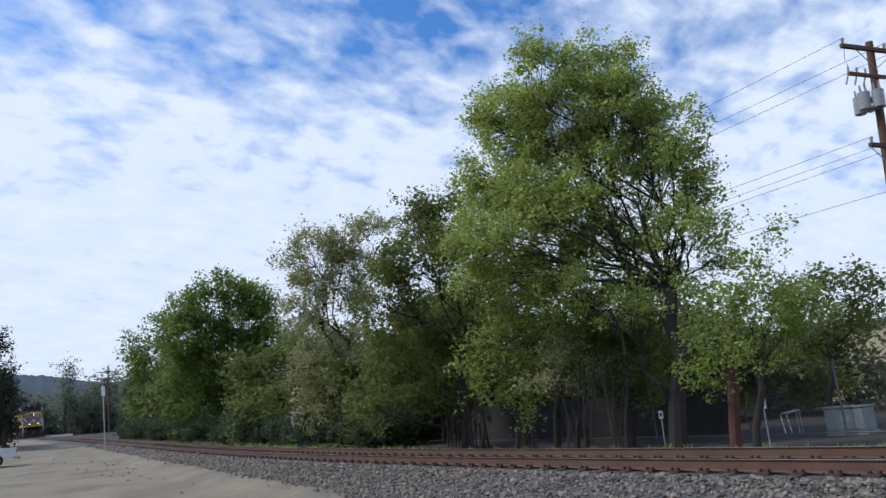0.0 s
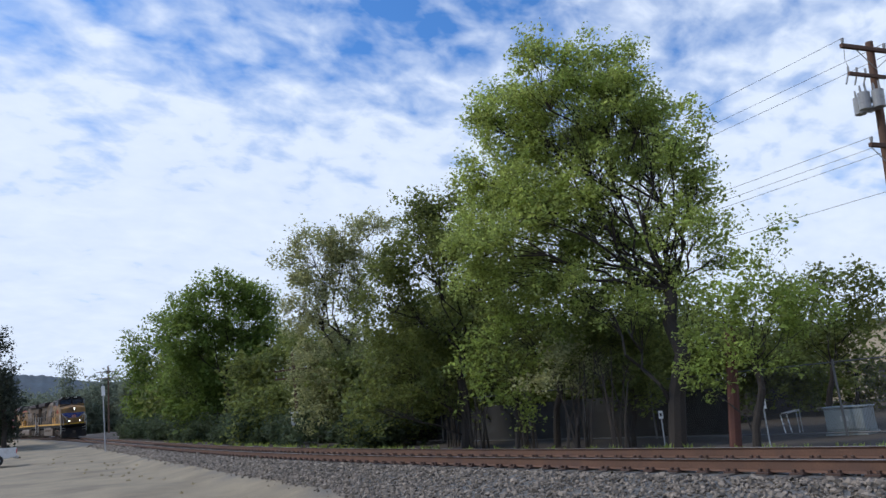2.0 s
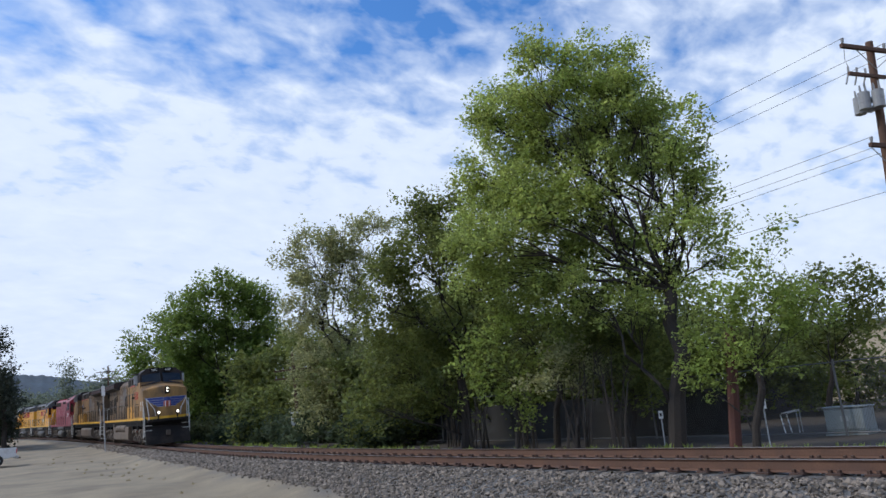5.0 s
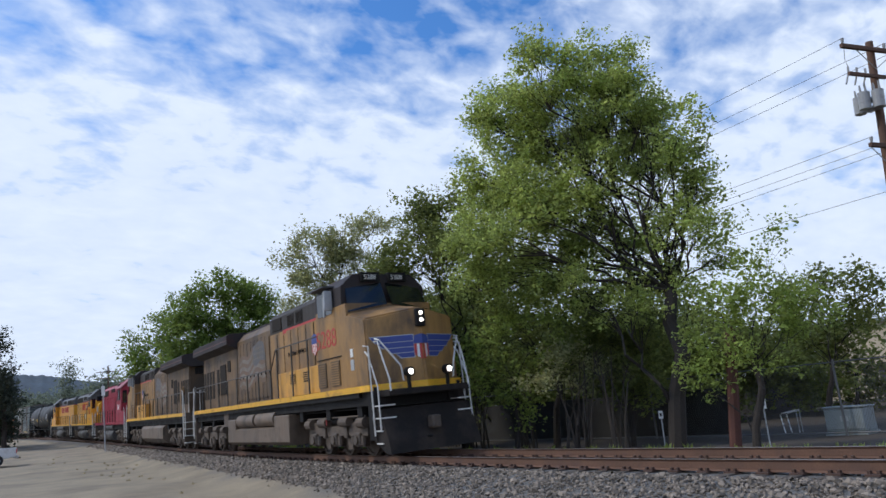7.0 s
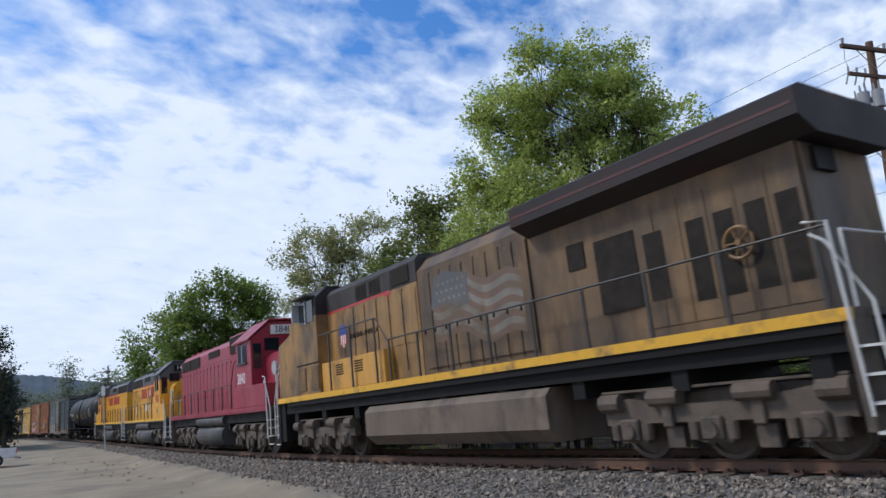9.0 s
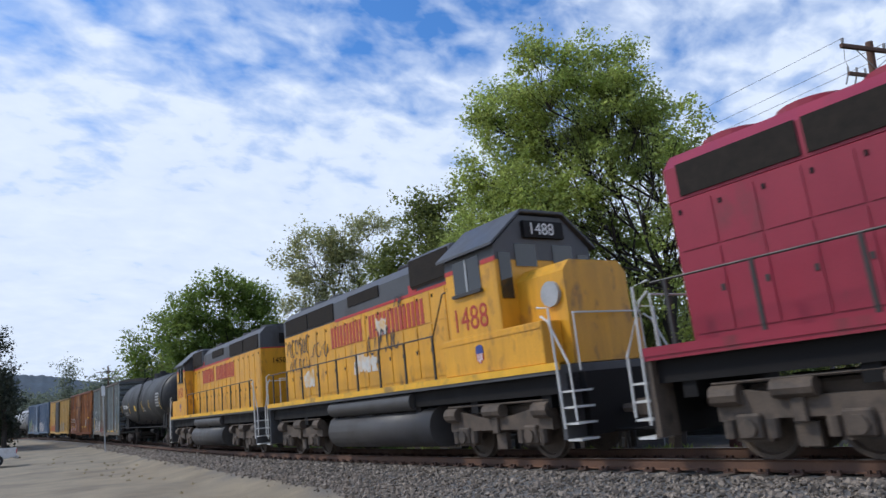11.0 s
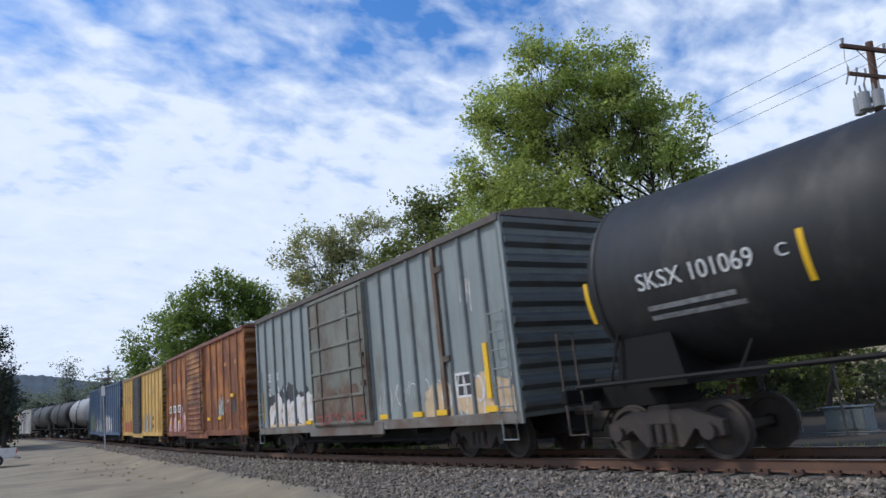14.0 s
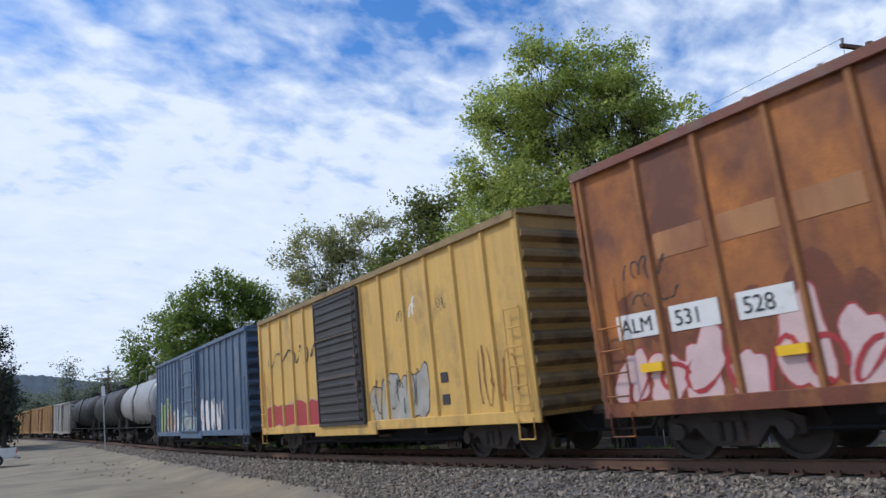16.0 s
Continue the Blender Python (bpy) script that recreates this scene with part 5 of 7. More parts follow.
        for i in range(18):
            cx, cz = -0.85 + 0.21 * (i % 6) + 0.08 * (i // 6 % 2), 3.72 + 0.2 * (i // 6)
            bm = B()
            bm.faces.new([bm.verts.new((cx + 0.045 * math.cos(t * 1.0472), y + sd * 0.026, cz + 0.045 * math.sin(t * 1.0472))) for t in range(6)])
            part("flag_star", bm, M_FLAG, v)
        one(v, "low_cabinet", M_GECLEAN, 2.7, 6.72, min(sd * 1.0, sd * 1.36), max(sd * 1.0, sd * 1.36), 1.97, 2.85, bevel=0.02, label="bright yellow low side cabinet")
        for x in (3.95, 5.2):
            for k in range(5):
                one(v, "vent_slat", M_GRILLE, x, x + 0.5, min(sd * 1.36, sd * 1.372), max(sd * 1.36, sd * 1.372), 2.40 + k * 0.07, 2.435 + k * 0.07)
        # handrail with its step up
        rail_run(v, [(-9.4, sd * 1.46, 3.05), (2.3, sd * 1.46, 3.05), (2.85, sd * 1.46, 3.72), (6.7, sd * 1.46, 3.72)], M_RAILGREY, 0.022)
        posts(v, -9.2, 2.2, 9, sd * 1.46, 1.97, 3.05, M_RAILGREY)
        posts(v, 2.95, 5.9, 3, sd * 1.46, 1.97, 3.72, M_RAILGREY)
    # cab and nose
    bm = B()
    extrude(bm, [(-1.45, 1.90), (-1.45, 4.42), (1.45, 4.42), (1.45, 1.90)], 6.75, 9.0, "x")
    cab = part("cab", bm, M_GE, v, "dirty yellow cab with red number")
    bm = B()
    extrude(bm, [(-1.45, 4.42), (-1.43, 4.98), (-1.0, 5.36), (1.0, 5.36), (1.43, 4.98), (1.45, 4.42)], 6.75, 8.72, "x")
    part("cab_roof", bm, M_SOOT, v, "sooty dark grey cab roof")
    for sd in (-1, 1):
        one(v, "cab_window", M_GLASS, 6.95, 7.45, min(sd * 1.42, sd * 1.468), max(sd * 1.42, sd * 1.468), 4.26, 4.96)
        one(v, "cab_window", M_GLASS, 7.55, 8.05, min(sd * 1.42, sd * 1.468), max(sd * 1.42, sd * 1.468), 4.26, 4.96)
        one(v, "window_frame", M_GALV, 7.47, 7.53, min(sd * 1.42, sd * 1.50), max(sd * 1.42, sd * 1.50), 4.22, 5.0)
        one(v, "mirror", M_GALV, 8.05, 8.12, min(sd * 1.46, sd * 1.72), max(sd * 1.46, sd * 1.72), 4.35, 4.95, bevel=0.01)
        bm = B()
        extrude(bm, [(6.9, 5.06), (8.1, 5.06), (8.1, 5.10), (6.9, 5.10)], min(sd * 1.35, sd * 1.75), max(sd * 1.35, sd * 1.75), "y")
        part("sun_visor", bm, M_GREY, v)
        for x0 in (6.75, 7.75):
            one(v, "vent_panel", M_GE_DARK, x0, x0 + 0.62, min(sd * 1.45, sd * 1.475), max(sd * 1.45, sd * 1.475), 2.08, 2.82)
            for k in range(10):
                one(v, "vent_slat", M_GE, x0 + 0.04, x0 + 0.58, min(sd * 1.47, sd * 1.49), max(sd * 1.47, sd * 1.49), 2.11 + k * 0.07, 2.145 + k * 0.07)
        one(v, "grab_bar", M_DARK, 6.7, 8.5, min(sd * 1.45, sd * 1.48), max(sd * 1.45, sd * 1.48), 2.92, 2.945)
        m = side_text(6.66, 3.28, -1.457) if sd < 0 else Matrix.Translation((8.5, 1.457, 3.28)) @ Matrix.Rotation(math.pi, 4, "Z") @ Matrix.Rotation(math.pi / 2, 4, "X")
        if number:
            letters("road_number", number, 0.78, M_LETTER, v, m, "faded red road number", 1.02)
        m = side_text(3.1, 3.42, -1.078) if sd < 0 else Matrix.Translation((5.2, 1.078, 3.42)) @ Matrix.Rotation(math.pi, 4, "Z") @ Matrix.Rotation(math.pi / 2, 4, "X")
        letters("slogan", "BUILDING AMERICA", 0.21, M_DARK, v, m, squeeze=0.95)
        badge(v, 5.62, 3.6, sd * 1.076, 0.5)
    bm = B()
    # wedge nose: two slanted faces that meet in an upright ridge
    back = [bm.verts.new(p) for p in ((9.0, -1.45, 1.90), (9.0, -1.45, 4.10), (9.0, 0, 4.34), (9.0, 1.45, 4.10), (9.0, 1.45, 1.90))]
    low = [bm.verts.new(p) for p in ((10.22, -1.45, 1.90), (10.80, 0, 1.90), (10.22, 1.45, 1.90))]
    top = [bm.verts.new(p) for p in ((10.14, -1.45, 3.80), (10.74, 0, 4.02), (10.14, 1.45, 3.80))]
    for q in ((back[0], back[1], top[0], low[0]), (back[4], back[3], top[2], low[2]), (back[1], back[2], top[1], top[0]), (back[3], back[2], top[1], top[2]),
              (low[0], top[0], top[1], low[1]), (low[1], top[1], top[2], low[2]), (back[0], low[0], low[1], low[2], back[4])):
        bm.faces.new(q)
    bmesh.ops.recalc_face_normals(bm, faces=bm.faces)
    bmesh.ops.bevel(bm, geom=[e for e in bm.edges if len(e.link_faces) == 2], offset=0.05, segments=2, affect="EDGES")
    nose = part("nose", bm, M_GE, v, "dirty yellow pointed nose")

    def on_nose(sd, u, z, off):
        """A point on a slanted nose face, u metres from the ridge."""
        k = (z - 1.9) / 2.0
        return Vector((10.80 - 0.06 * k - 0.40 * u + off, sd * u, z))

    for sd in (-1, 1):
        # sloped windscreen halves
        bm = B()
        q = [Vector(p) for p in ((9.02, sd * 1.38, 4.16), (9.05, sd * 0.08, 4.38), (8.72, sd * 0.08, 5.10), (8.70, sd * 1.28, 4.96))]
        bm.faces.new([bm.verts.new(p) for p in (q if sd < 0 else q[::-1])])
        bmesh.ops.solidify(bm, geom=bm.faces[:], thickness=0.03)
        part("windscreen", bm, M_GLASS, v)
        one(v, "number_board", M_DARK, 8.68, 8.84, min(sd * 0.15, sd * 0.78), max(sd * 0.15, sd * 0.78), 5.12, 5.40)
        m = Matrix.Translation((8.848, 0.22 if sd > 0 else -0.70, 5.18)) @ Matrix.Rotation(math.pi / 2, 4, "Z") @ Matrix.Rotation(math.pi / 2, 4, "X")
        if number:
            letters("number_digits", number, 0.21, M_WHITE, v, m)
        # spread wing of pale-edged blue feathers on each slanted face
        for k, (w1, z0, z1) in enumerate(((1.36, 3.08, 3.24), (1.18, 2.92, 3.06), (0.96, 2.77, 2.90), (0.72, 2.63, 2.75))):
            for grow, paint, off in ((0.022, M_GALV, 0.006), (0.0, M_BADGEBLUE, 0.011)):
                bm = B()
                bm.faces.new([bm.verts.new(on_nose(sd, u, z, off)) for u, z in ((0.24 - grow, z0 - grow), (w1 - 0.14 + grow, z0 - grow), (w1 + grow, z1 + grow), (0.24 - grow, z1 + grow))])
                part("emblem_feather" if paint is M_BADGEBLUE else "emblem_edge", bm, paint, v)
        for k in range(3):
            bm = B()
            u0 = 0.02 + 0.07 * k
            bm.faces.new([bm.verts.new(on_nose(sd, u, z, 0.014)) for u, z in ((u0, 2.55 + 0.05 * k), (u0 + 0.07, 2.58 + 0.05 * k), (u0 + 0.07, 2.98), (u0, 2.98))])
            part("emblem_bar", bm, M_REDSTRIPE if k % 2 == 0 else M_WHITE, v)
        bm = B()
        bm.faces.new([bm.verts.new(on_nose(sd, u, z, 0.014)) for u, z in ((0.0, 2.99), (0.24, 2.99), (0.21, 3.22), (0.0, 3.26))])
        part("emblem_head", bm, M_BADGEBLUE, v)
        bm = B()
        tube(bm, [(10.86, sd * 0.62, 2.22), (11.06, sd * 0.62, 2.22)], 0.13, 14)
        d = part("ditch_light", bm, M_DARK, v)
        bm = B()
        tube(bm, [(11.055, sd * 0.62, 2.22), (11.07, sd * 0.62, 2.22)], 0.08, 14)
        part("lens", bm, M_LAMP, d)
        rail_run(v, [(10.95, sd * 0.8, 2.0), (10.95, sd * 0.85, 2.4), (10.6, sd * 1.28, 3.15), (10.4, sd * 1.3, 3.2)], M_RAILWHITE, 0.024)
        rail_run(v, [(11.0, sd * 1.24, 1.75), (10.98, sd * 1.24, 2.05), (10.72, sd * 1.30, 2.75), (10.55, sd * 1.30, 3.12), (10.38, sd * 1.30, 3.12)], M_RAILWHITE, 0.024)
    bm = B()
    box(bm, 10.68, 10.82, -0.15, 0.15, 3.46, 3.96, 0.03)
    hl = part("headlight", bm, M_DARK, v)
    for z in (3.64, 3.84):
        bm = B()
        tube(bm, [(10.80, 0, z), (10.84, 0, z)], 0.055, 14)
        part("lens", bm, M_LAMP, hl)
    bm = B()
    lo = [bm.verts.new((x, y, 1.80)) for x, y in ((9.6, -1.50), (10.26, -1.50), (10.87, 0.0), (10.26, 1.50), (9.6, 1.50))]
    hi = [bm.verts.new((q.co.x, q.co.y, 1.97)) for q in lo]
    bm.faces.new(lo[::-1])
    bm.faces.new(hi)
    for k in range(5):
        bm.faces.new((lo[k], lo[(k + 1) % 5], hi[(k + 1) % 5], hi[k]))
    part("nose_band", bm, M_SILL, v, "yellow band round the foot of the nose")
    one(v, "anticlimber", M_PLOUGH, 9.9, 10.98, -1.28, 1.28, 1.62, 1.795, bevel=0.02)
    for sd in (-1, 1):
        one(v, "lamp_bracket", M_DARK, 10.88, 10.96, sd * 0.62 - 0.04, sd * 0.62 + 0.04, 1.79, 2.12)
    # pilot, plough, steps
    one(v, "pilot", M_DARK, 9.9, 10.35, -1.4, 1.4, 0.5, 1.9)
    bm = B()
    extrude(bm, [(10.35, 1.35), (10.6, 1.3), (11.0, 0.5), (11.1, 0.15), (10.85, 0.15), (10.35, 0.4)], -1.42, 1.42, "y")
    part("plough", bm, M_PLOUGH, v, "grimy black snowplough blade")
    coupler(v, 10.0, h + 0.2)
    coupler(v, -9.4, -h)
    end_steps(v, 10.4, 1.80, M_PLOUGH)
    end_steps(v, -9.45, 1.9, M_UNDER)
    one(v, "rear_wall", M_GE_DARK, -9.05, -9.0, -1.0, 1.0, 1.97, 4.4)
    bm = B()
    tube(bm, [(-9.42, -1.2, 1.97), (-9.42, -1.2, 3.0), (-9.42, 1.2, 3.0), (-9.42, 1.2, 1.97)], 0.022, 6)
    part("end_rail", bm, M_RAILWHITE, v)
    one(v, "number_lamp", M_DARK, -9.12, -9.0, 0.2, 0.75, 4.0, 4.35)
    # brake wheel on the far flank
    bm = B()
    c = Vector((-7.95, 1.16, 3.18))
    ringp = [c + Vector((0.24 * math.cos(k * math.pi / 8), 0, 0.24 * math.sin(k * math.pi / 8))) for k in range(17)]
    tube(bm, ringp, 0.025, 6, cap=False)
    for k in range(5):
        tube(bm, [c, c + Vector((0.24 * math.cos(k * 1.257), 0, 0.24 * math.sin(k * 1.257)))], 0.016, 5)
    tube(bm, [c - Vector((0, 0.12, 0)), c + Vector((0, 0.03, 0))], 0.05, 8)
    part("brake_wheel", bm, M_GE, v, "dirty yellow spoked brake wheel")
    one(v, "notice_plate", M_GALV, 9.12, 9.34, -1.462, -1.45, 2.45, 2.75)
    one(v, "notice_plate", M_WHITE, 9.14, 9.30, -1.462, -1.45, 2.82, 3.06)
    # fuel tank, reservoirs, underframe
    for sd in (-1, 1):
        cut = reservoirs and sd < 0
        bm = B()
        if cut:
            prof = [(0.0, 0.34), (-1.28, 0.34), (-1.46, 0.46), (-1.46, 0.95), (-1.0, 1.08), (-1.0, 1.38), (0.0, 1.38)]
        else:
            prof = [(0.0, 0.34), (sd * 1.20, 0.34), (sd * 1.46, 0.60), (sd * 1.46, 1.22), (sd * 1.30, 1.38), (0.0, 1.38)]
        extrude(bm, prof, -3.6, 3.85, "x")
        part("fuel_tank", bm, M_TANKGREY, v, "dusty grey-brown fuel tank")
        if cut:
            for x0, x1 in ((-2.3, -0.15), (0.1, 2.25)):
                bm = B()
                tube(bm, [(x0, -1.22, 1.28), (x0 + 0.1, -1.22, 1.28), (x1 - 0.1, -1.22, 1.28), (x1, -1.22, 1.28)], 0.27, 36)
                part("air_reservoir", bm, M_TANKGREY, v, smooth=False)
            one(v, "tank_end", M_TANKGREY, 2.3, 3.85, -1.46, -0.9, 0.9, 1.38, bevel=0.03)
            one(v, "tank_end", M_TANKGREY, -3.6, -2.5, -1.46, -0.9, 0.9, 1.38, bevel=0.03)
    bm = B()
    for k in range(9):
        x = -9 + k * 2.25
        box(bm, x, x + 0.3, -1.3, 1.3, 1.1, 1.5)
    tube(bm, [(-9, -1.25, 1.5), (9, -1.25, 1.5)], 0.035, 6)
    tube(bm, [(-9, -1.15, 1.36), (9, -1.15, 1.36)], 0.03, 6)
    part("piping", bm, M_DARK, v)
    one(v, "cable_box", M_UNDER, -4.4, -3.7, -1.4, -1.1, 1.1, 1.75, bevel=0.02)
    one(v, "red_tag", M_LAMPRED, 6.55, 6.75, -1.31, -1.29, 0.95, 1.12)
    truck(v, 7.2, GTRUCK, (-1.6, 0.0, 1.6), WHEEL_BIG, 0.5)
    truck(v, -7.0, GTRUCK, (-1.6, 0.0, 1.6), WHEEL_BIG, 0.5)
    return v


M_LAMPRED = mat("red_tag_paint", (0.55, 0.10, 0.10), 0.5, vary=0.1)
M_PLOUGH = mat("grimy_plough_paint", (0.020, 0.017, 0.016), 0.75, vary=0.35, scale=1.5, bump=0.3, dirt=(0.05, 0.038, 0.03), dirt_amt=0.35, spec=0.2)
M_REDLINE = mat("dull_red_line", (0.075, 0.022, 0.020), 0.6, vary=0.3, scale=2)
FLIPPED = set()


def hood_unit(front, rear, label, number, paint, roof, sill, Lp=7.85, flip=False, cab=(4.4, 6.3), name_bars=True, six=False, digits=None, stripe=True):
    """A shorter road switcher: narrow hood, cab near one end, low nose."""
    v, h = vehicle("locomotive", label, "locomotive", front, rear, "locomotives of the train")
    if flip:
        FLIPPED.add(v.name)
    c0, c1 = cab
    rear_x = -Lp + 0.65
    one(v, "frame", M_DARK, -Lp, Lp, -1.3, 1.3, 1.25, 1.62)
    one(v, "walkway", M_GREY if stripe else M_UNDER, -Lp, Lp, -1.42, 1.42, 1.62, 1.78)
    for sd in (-1, 1):
        one(v, "side_sill", sill, -Lp, Lp, min(sd * 1.42, sd * 1.5), max(sd * 1.42, sd * 1.5), 1.69, 1.83)
        one(v, "sill_skirt", M_GREY if stripe else paint, -Lp, Lp, min(sd * 1.40, sd * 1.48), max(sd * 1.40, sd * 1.48), 1.62, 1.69)
    zs = 4.15
    bm = B()
    box(bm, rear_x, c0, -0.95, 0.95, 1.78, zs, 0.02)
    part("hood", bm, paint, v, "long engine hood with many doors")
    bm = B()
    extrude(bm, [(-0.952, zs), (-0.952, 4.72), (-0.68, 5.0), (0.68, 5.0), (0.952, 4.72), (0.952, zs)], rear_x - 0.01, c0, "x")
    part("hood_roof", bm, roof, v)
    for x in (rear_x + 0.9, rear_x + 2.2, rear_x + 3.5):
        bm = B()
        tube(bm, [(x, 0, 4.98), (x, 0, 5.14)], 0.58, 18)
        part("roof_fan", bm, roof, v)
    one(v, "exhaust_pipe", M_SOOT, 0.6, 1.6, -0.45, 0.45, 5.0, 5.2, bevel=0.05)
    one(v, "blower_duct", roof, c0 - 2.3, c0 - 0.2, -1.03, 1.03, 4.25, 5.06, bevel=0.06)
    for sd in (-1, 1):
        y = sd * 0.952

        def panel(nm, x0, x1, z0, z1, material, d=0.02, lab="", y=y):
            return one(v, nm, material, x0, x1, min(y, y + sd * d), max(y, y + sd * d), z0, z1, label=lab)
        panel("radiator_screen", rear_x + 0.25, rear_x + 2.25, 4.2, 4.74, M_GRILLE, 0.03, "black mesh screen")
        panel("radiator_screen", rear_x + 2.35, rear_x + 4.4, 4.2, 4.74, M_GRILLE, 0.03, "black mesh screen")
        panel("small_screen", -1.7, 0.3, 4.42, 4.74, M_GRILLE, 0.03)
        panel("duct_screen", c0 - 2.2, c0 - 0.35, 4.3, 4.98, M_GRILLE, 0.10)
        if stripe:
            panel("red_stripe", rear_x + 4.5, c0, zs - 0.05, zs + 0.03, M_REDSTRIPE, 0.012)
            panel("red_stripe", c0 - 2.45, c0 - 2.05, zs + 0.03, zs + 0.25, M_REDSTRIPE, 0.012)
        n = int((c0 - rear_x) / 0.72)
        for k in range(n):
            x = rear_x + 0.1 + k * 0.72
            panel("hood_door", x, x + 0.66, 1.95, 3.25, paint, 0.016)
            panel("hood_door", x, x + 0.66, 3.30, 4.05, paint, 0.014)
            panel("door_latch", x + 0.56, x + 0.62, 2.55, 2.65, M_RAILGREY, 0.03)
            panel("door_latch", x + 0.06, x + 0.11, 3.9, 3.98, M_DARK, 0.03)
        if name_bars:
            # large red lettering, drawn as plain upright bars
            x = -3.05
            for k in range(13):
                if k == 5:
                    x += 0.40
                    continue
                w, za, zb = 0.37, 3.30, 3.95
                xs = x if sd < 0 else -1.15 - x
                for a in (0, w - 0.15):
                    panel("letter_bar", xs + a, xs + a + 0.15, za, zb, M_LETTER, 0.024)
                x += 0.445
        rail_run(v, [(rear_x - 0.3, sd * 1.46, 2.85), (c0 - 0.7, sd * 1.46, 2.85), (c0 - 0.15, sd * 1.46, 3.75), (c0 - 0.05, sd * 1.42, 3.78)], M_RAILGREY, 0.02)
        posts(v, rear_x, c0 - 0.75, 9, sd * 1.46, 1.80, 2.85, M_RAILGREY)
        one(v, "battery_box", paint, c0 - 0.35, Lp - 0.35, min(sd * 0.9, sd * 1.44), max(sd * 0.9, sd * 1.44), 1.83, 2.66, bevel=0.02)
        one(v, "box_lid", paint, c0 - 0.30, Lp - 0.40, min(sd * 0.9, sd * 1.455), max(sd * 0.9, sd * 1.455), 2.52, 2.56)
        # cab side
        one(v, "cab_window", M_GLASS, c0 + 0.35, c1 - 0.55, min(sd * 1.38, sd * 1.435), max(sd * 1.38, sd * 1.435), 3.62, 4.36)
        one(v, "window_frame", M_GALV, (c0 + c1) / 2 - 0.13, (c0 + c1) / 2 - 0.07, min(sd * 1.38, sd * 1.45), max(sd * 1.38, sd * 1.45), 3.62, 4.36)
        one(v, "window_sill", M_RAILGREY, c0 + 0.3, c1 - 0.5, min(sd * 1.38, sd * 1.50), max(sd * 1.38, sd * 1.50), 3.55, 3.62)
        if stripe:
            one(v, "red_stripe", M_REDSTRIPE, c0, c0 + 0.33, min(sd * 1.40, sd * 1.428), max(sd * 1.40, sd * 1.428), 4.12, 4.22)
            one(v, "red_stripe", M_REDSTRIPE, c1 - 0.5, c1, min(sd * 1.40, sd * 1.428), max(sd * 1.40, sd * 1.428), 4.12, 4.22)
        m = side_text(c0 + 0.12, 2.80, -1.424) if sd < 0 else Matrix.Translation((c1 - 0.1, 1.424, 2.80)) @ Matrix.Rotation(math.pi, 4, "Z") @ Matrix.Rotation(math.pi / 2, 4, "X")
        letters("road_number", number, 0.74 if stripe else 0.62, digits or M_LETTER, v, m, squeeze=0.92)
        if stripe:
            badge(v, (c0 + c1) / 2 + 0.1, 2.25, sd * 1.446, 0.28)
        # eaves of the cab roof
        bm = B()
        extrude(bm, [(sd * 1.55, 4.44), (sd * 0.62, 5.22), (sd * 0.62, 5.28), (sd * 1.55, 4.50)], c0 - 0.15, c1 + 0.1, "x")
        part("cab_roof", bm, roof, v, "pitched cab roof with overhanging eaves")
    bm = B()
    box(bm, c0, c1, -1.42, 1.42, 1.80, 4.15, 0.02)
    part("cab", bm, paint, v, "cab with side windows")
    bm = B()
    extrude(bm, [(-1.42, 4.15), (-1.42, 4.46), (-0.62, 5.16), (0.62, 5.16), (1.42, 4.46), (1.42, 4.15)], c0, c1, "x")
    part("cab_upper", bm, roof, v)
    one(v, "roof_ridge", roof, c0 - 0.15, c1 + 0.1, -0.64, 0.64, 5.2, 5.28, bevel=0.02)
    for sd in (-1, 1):
        one(v, "front_window", M_GLASS, c1 - 0.02, c1 + 0.02, min(sd * 0.25, sd * 0.85), max(sd * 0.25, sd * 0.85), 4.0, 4.5)
        one(v, "cab_door", M_GLASS, c1 - 0.02, c1 + 0.02, min(sd * 1.0, sd * 1.32), max(sd * 1.0, sd * 1.32), 3.3, 4.3)
    one(v, "number_board", M_DARK if stripe else M_WHITE, c1, c1 + 0.10, -0.58, 0.58, 4.64, 5.02)
    m = Matrix.Translation((c1 + 0.106, -0.46, 4.71)) @ Matrix.Rotation(math.pi / 2, 4, "Z") @ Matrix.Rotation(math.pi / 2, 4, "X")
    letters("number_digits", number, 0.38, M_WHITE if stripe else M_DARK, v, m)
    bm = B()
    extrude(bm, [(-0.9, 1.8), (-0.9, 3.62), (-0.7, 3.84), (0.7, 3.84), (0.9, 3.62), (0.9, 1.8)], c1, Lp - 0.12, "x")
    part("nose", bm, paint, v, "low front nose")
    bm = B()
    tube(bm, [(Lp - 0.5, -0.9, 3.2), (Lp - 0.5, -0.98, 3.2)], 0.26, 16)
    part("nose_cover", bm, M_GALV, v, "round grey cover")
    bm = B()
    tube(bm, [(Lp - 0.5, 0.9, 3.2), (Lp - 0.5, 0.98, 3.2)], 0.26, 16)
    part("nose_cover", bm, M_GALV, v, "round grey cover")
    one(v, "rear_lamp", M_DARK, rear_x - 0.08, rear_x, -0.15, 0.15, 4.3, 4.7)
    if stripe:
        m = Matrix.Translation((rear_x - 0.012, 0.5, 3.5)) @ Matrix.Rotation(-math.pi / 2, 4, "Z") @ Matrix.Rotation(math.pi / 2, 4, "X")
        letters("end_number", number, 0.3, M_DARK, v, m)
    one(v, "rear_stripe", M_REDSTRIPE if stripe else paint, rear_x - 0.008, rear_x, -0.94, 0.94, zs - 0.05, zs + 0.04)
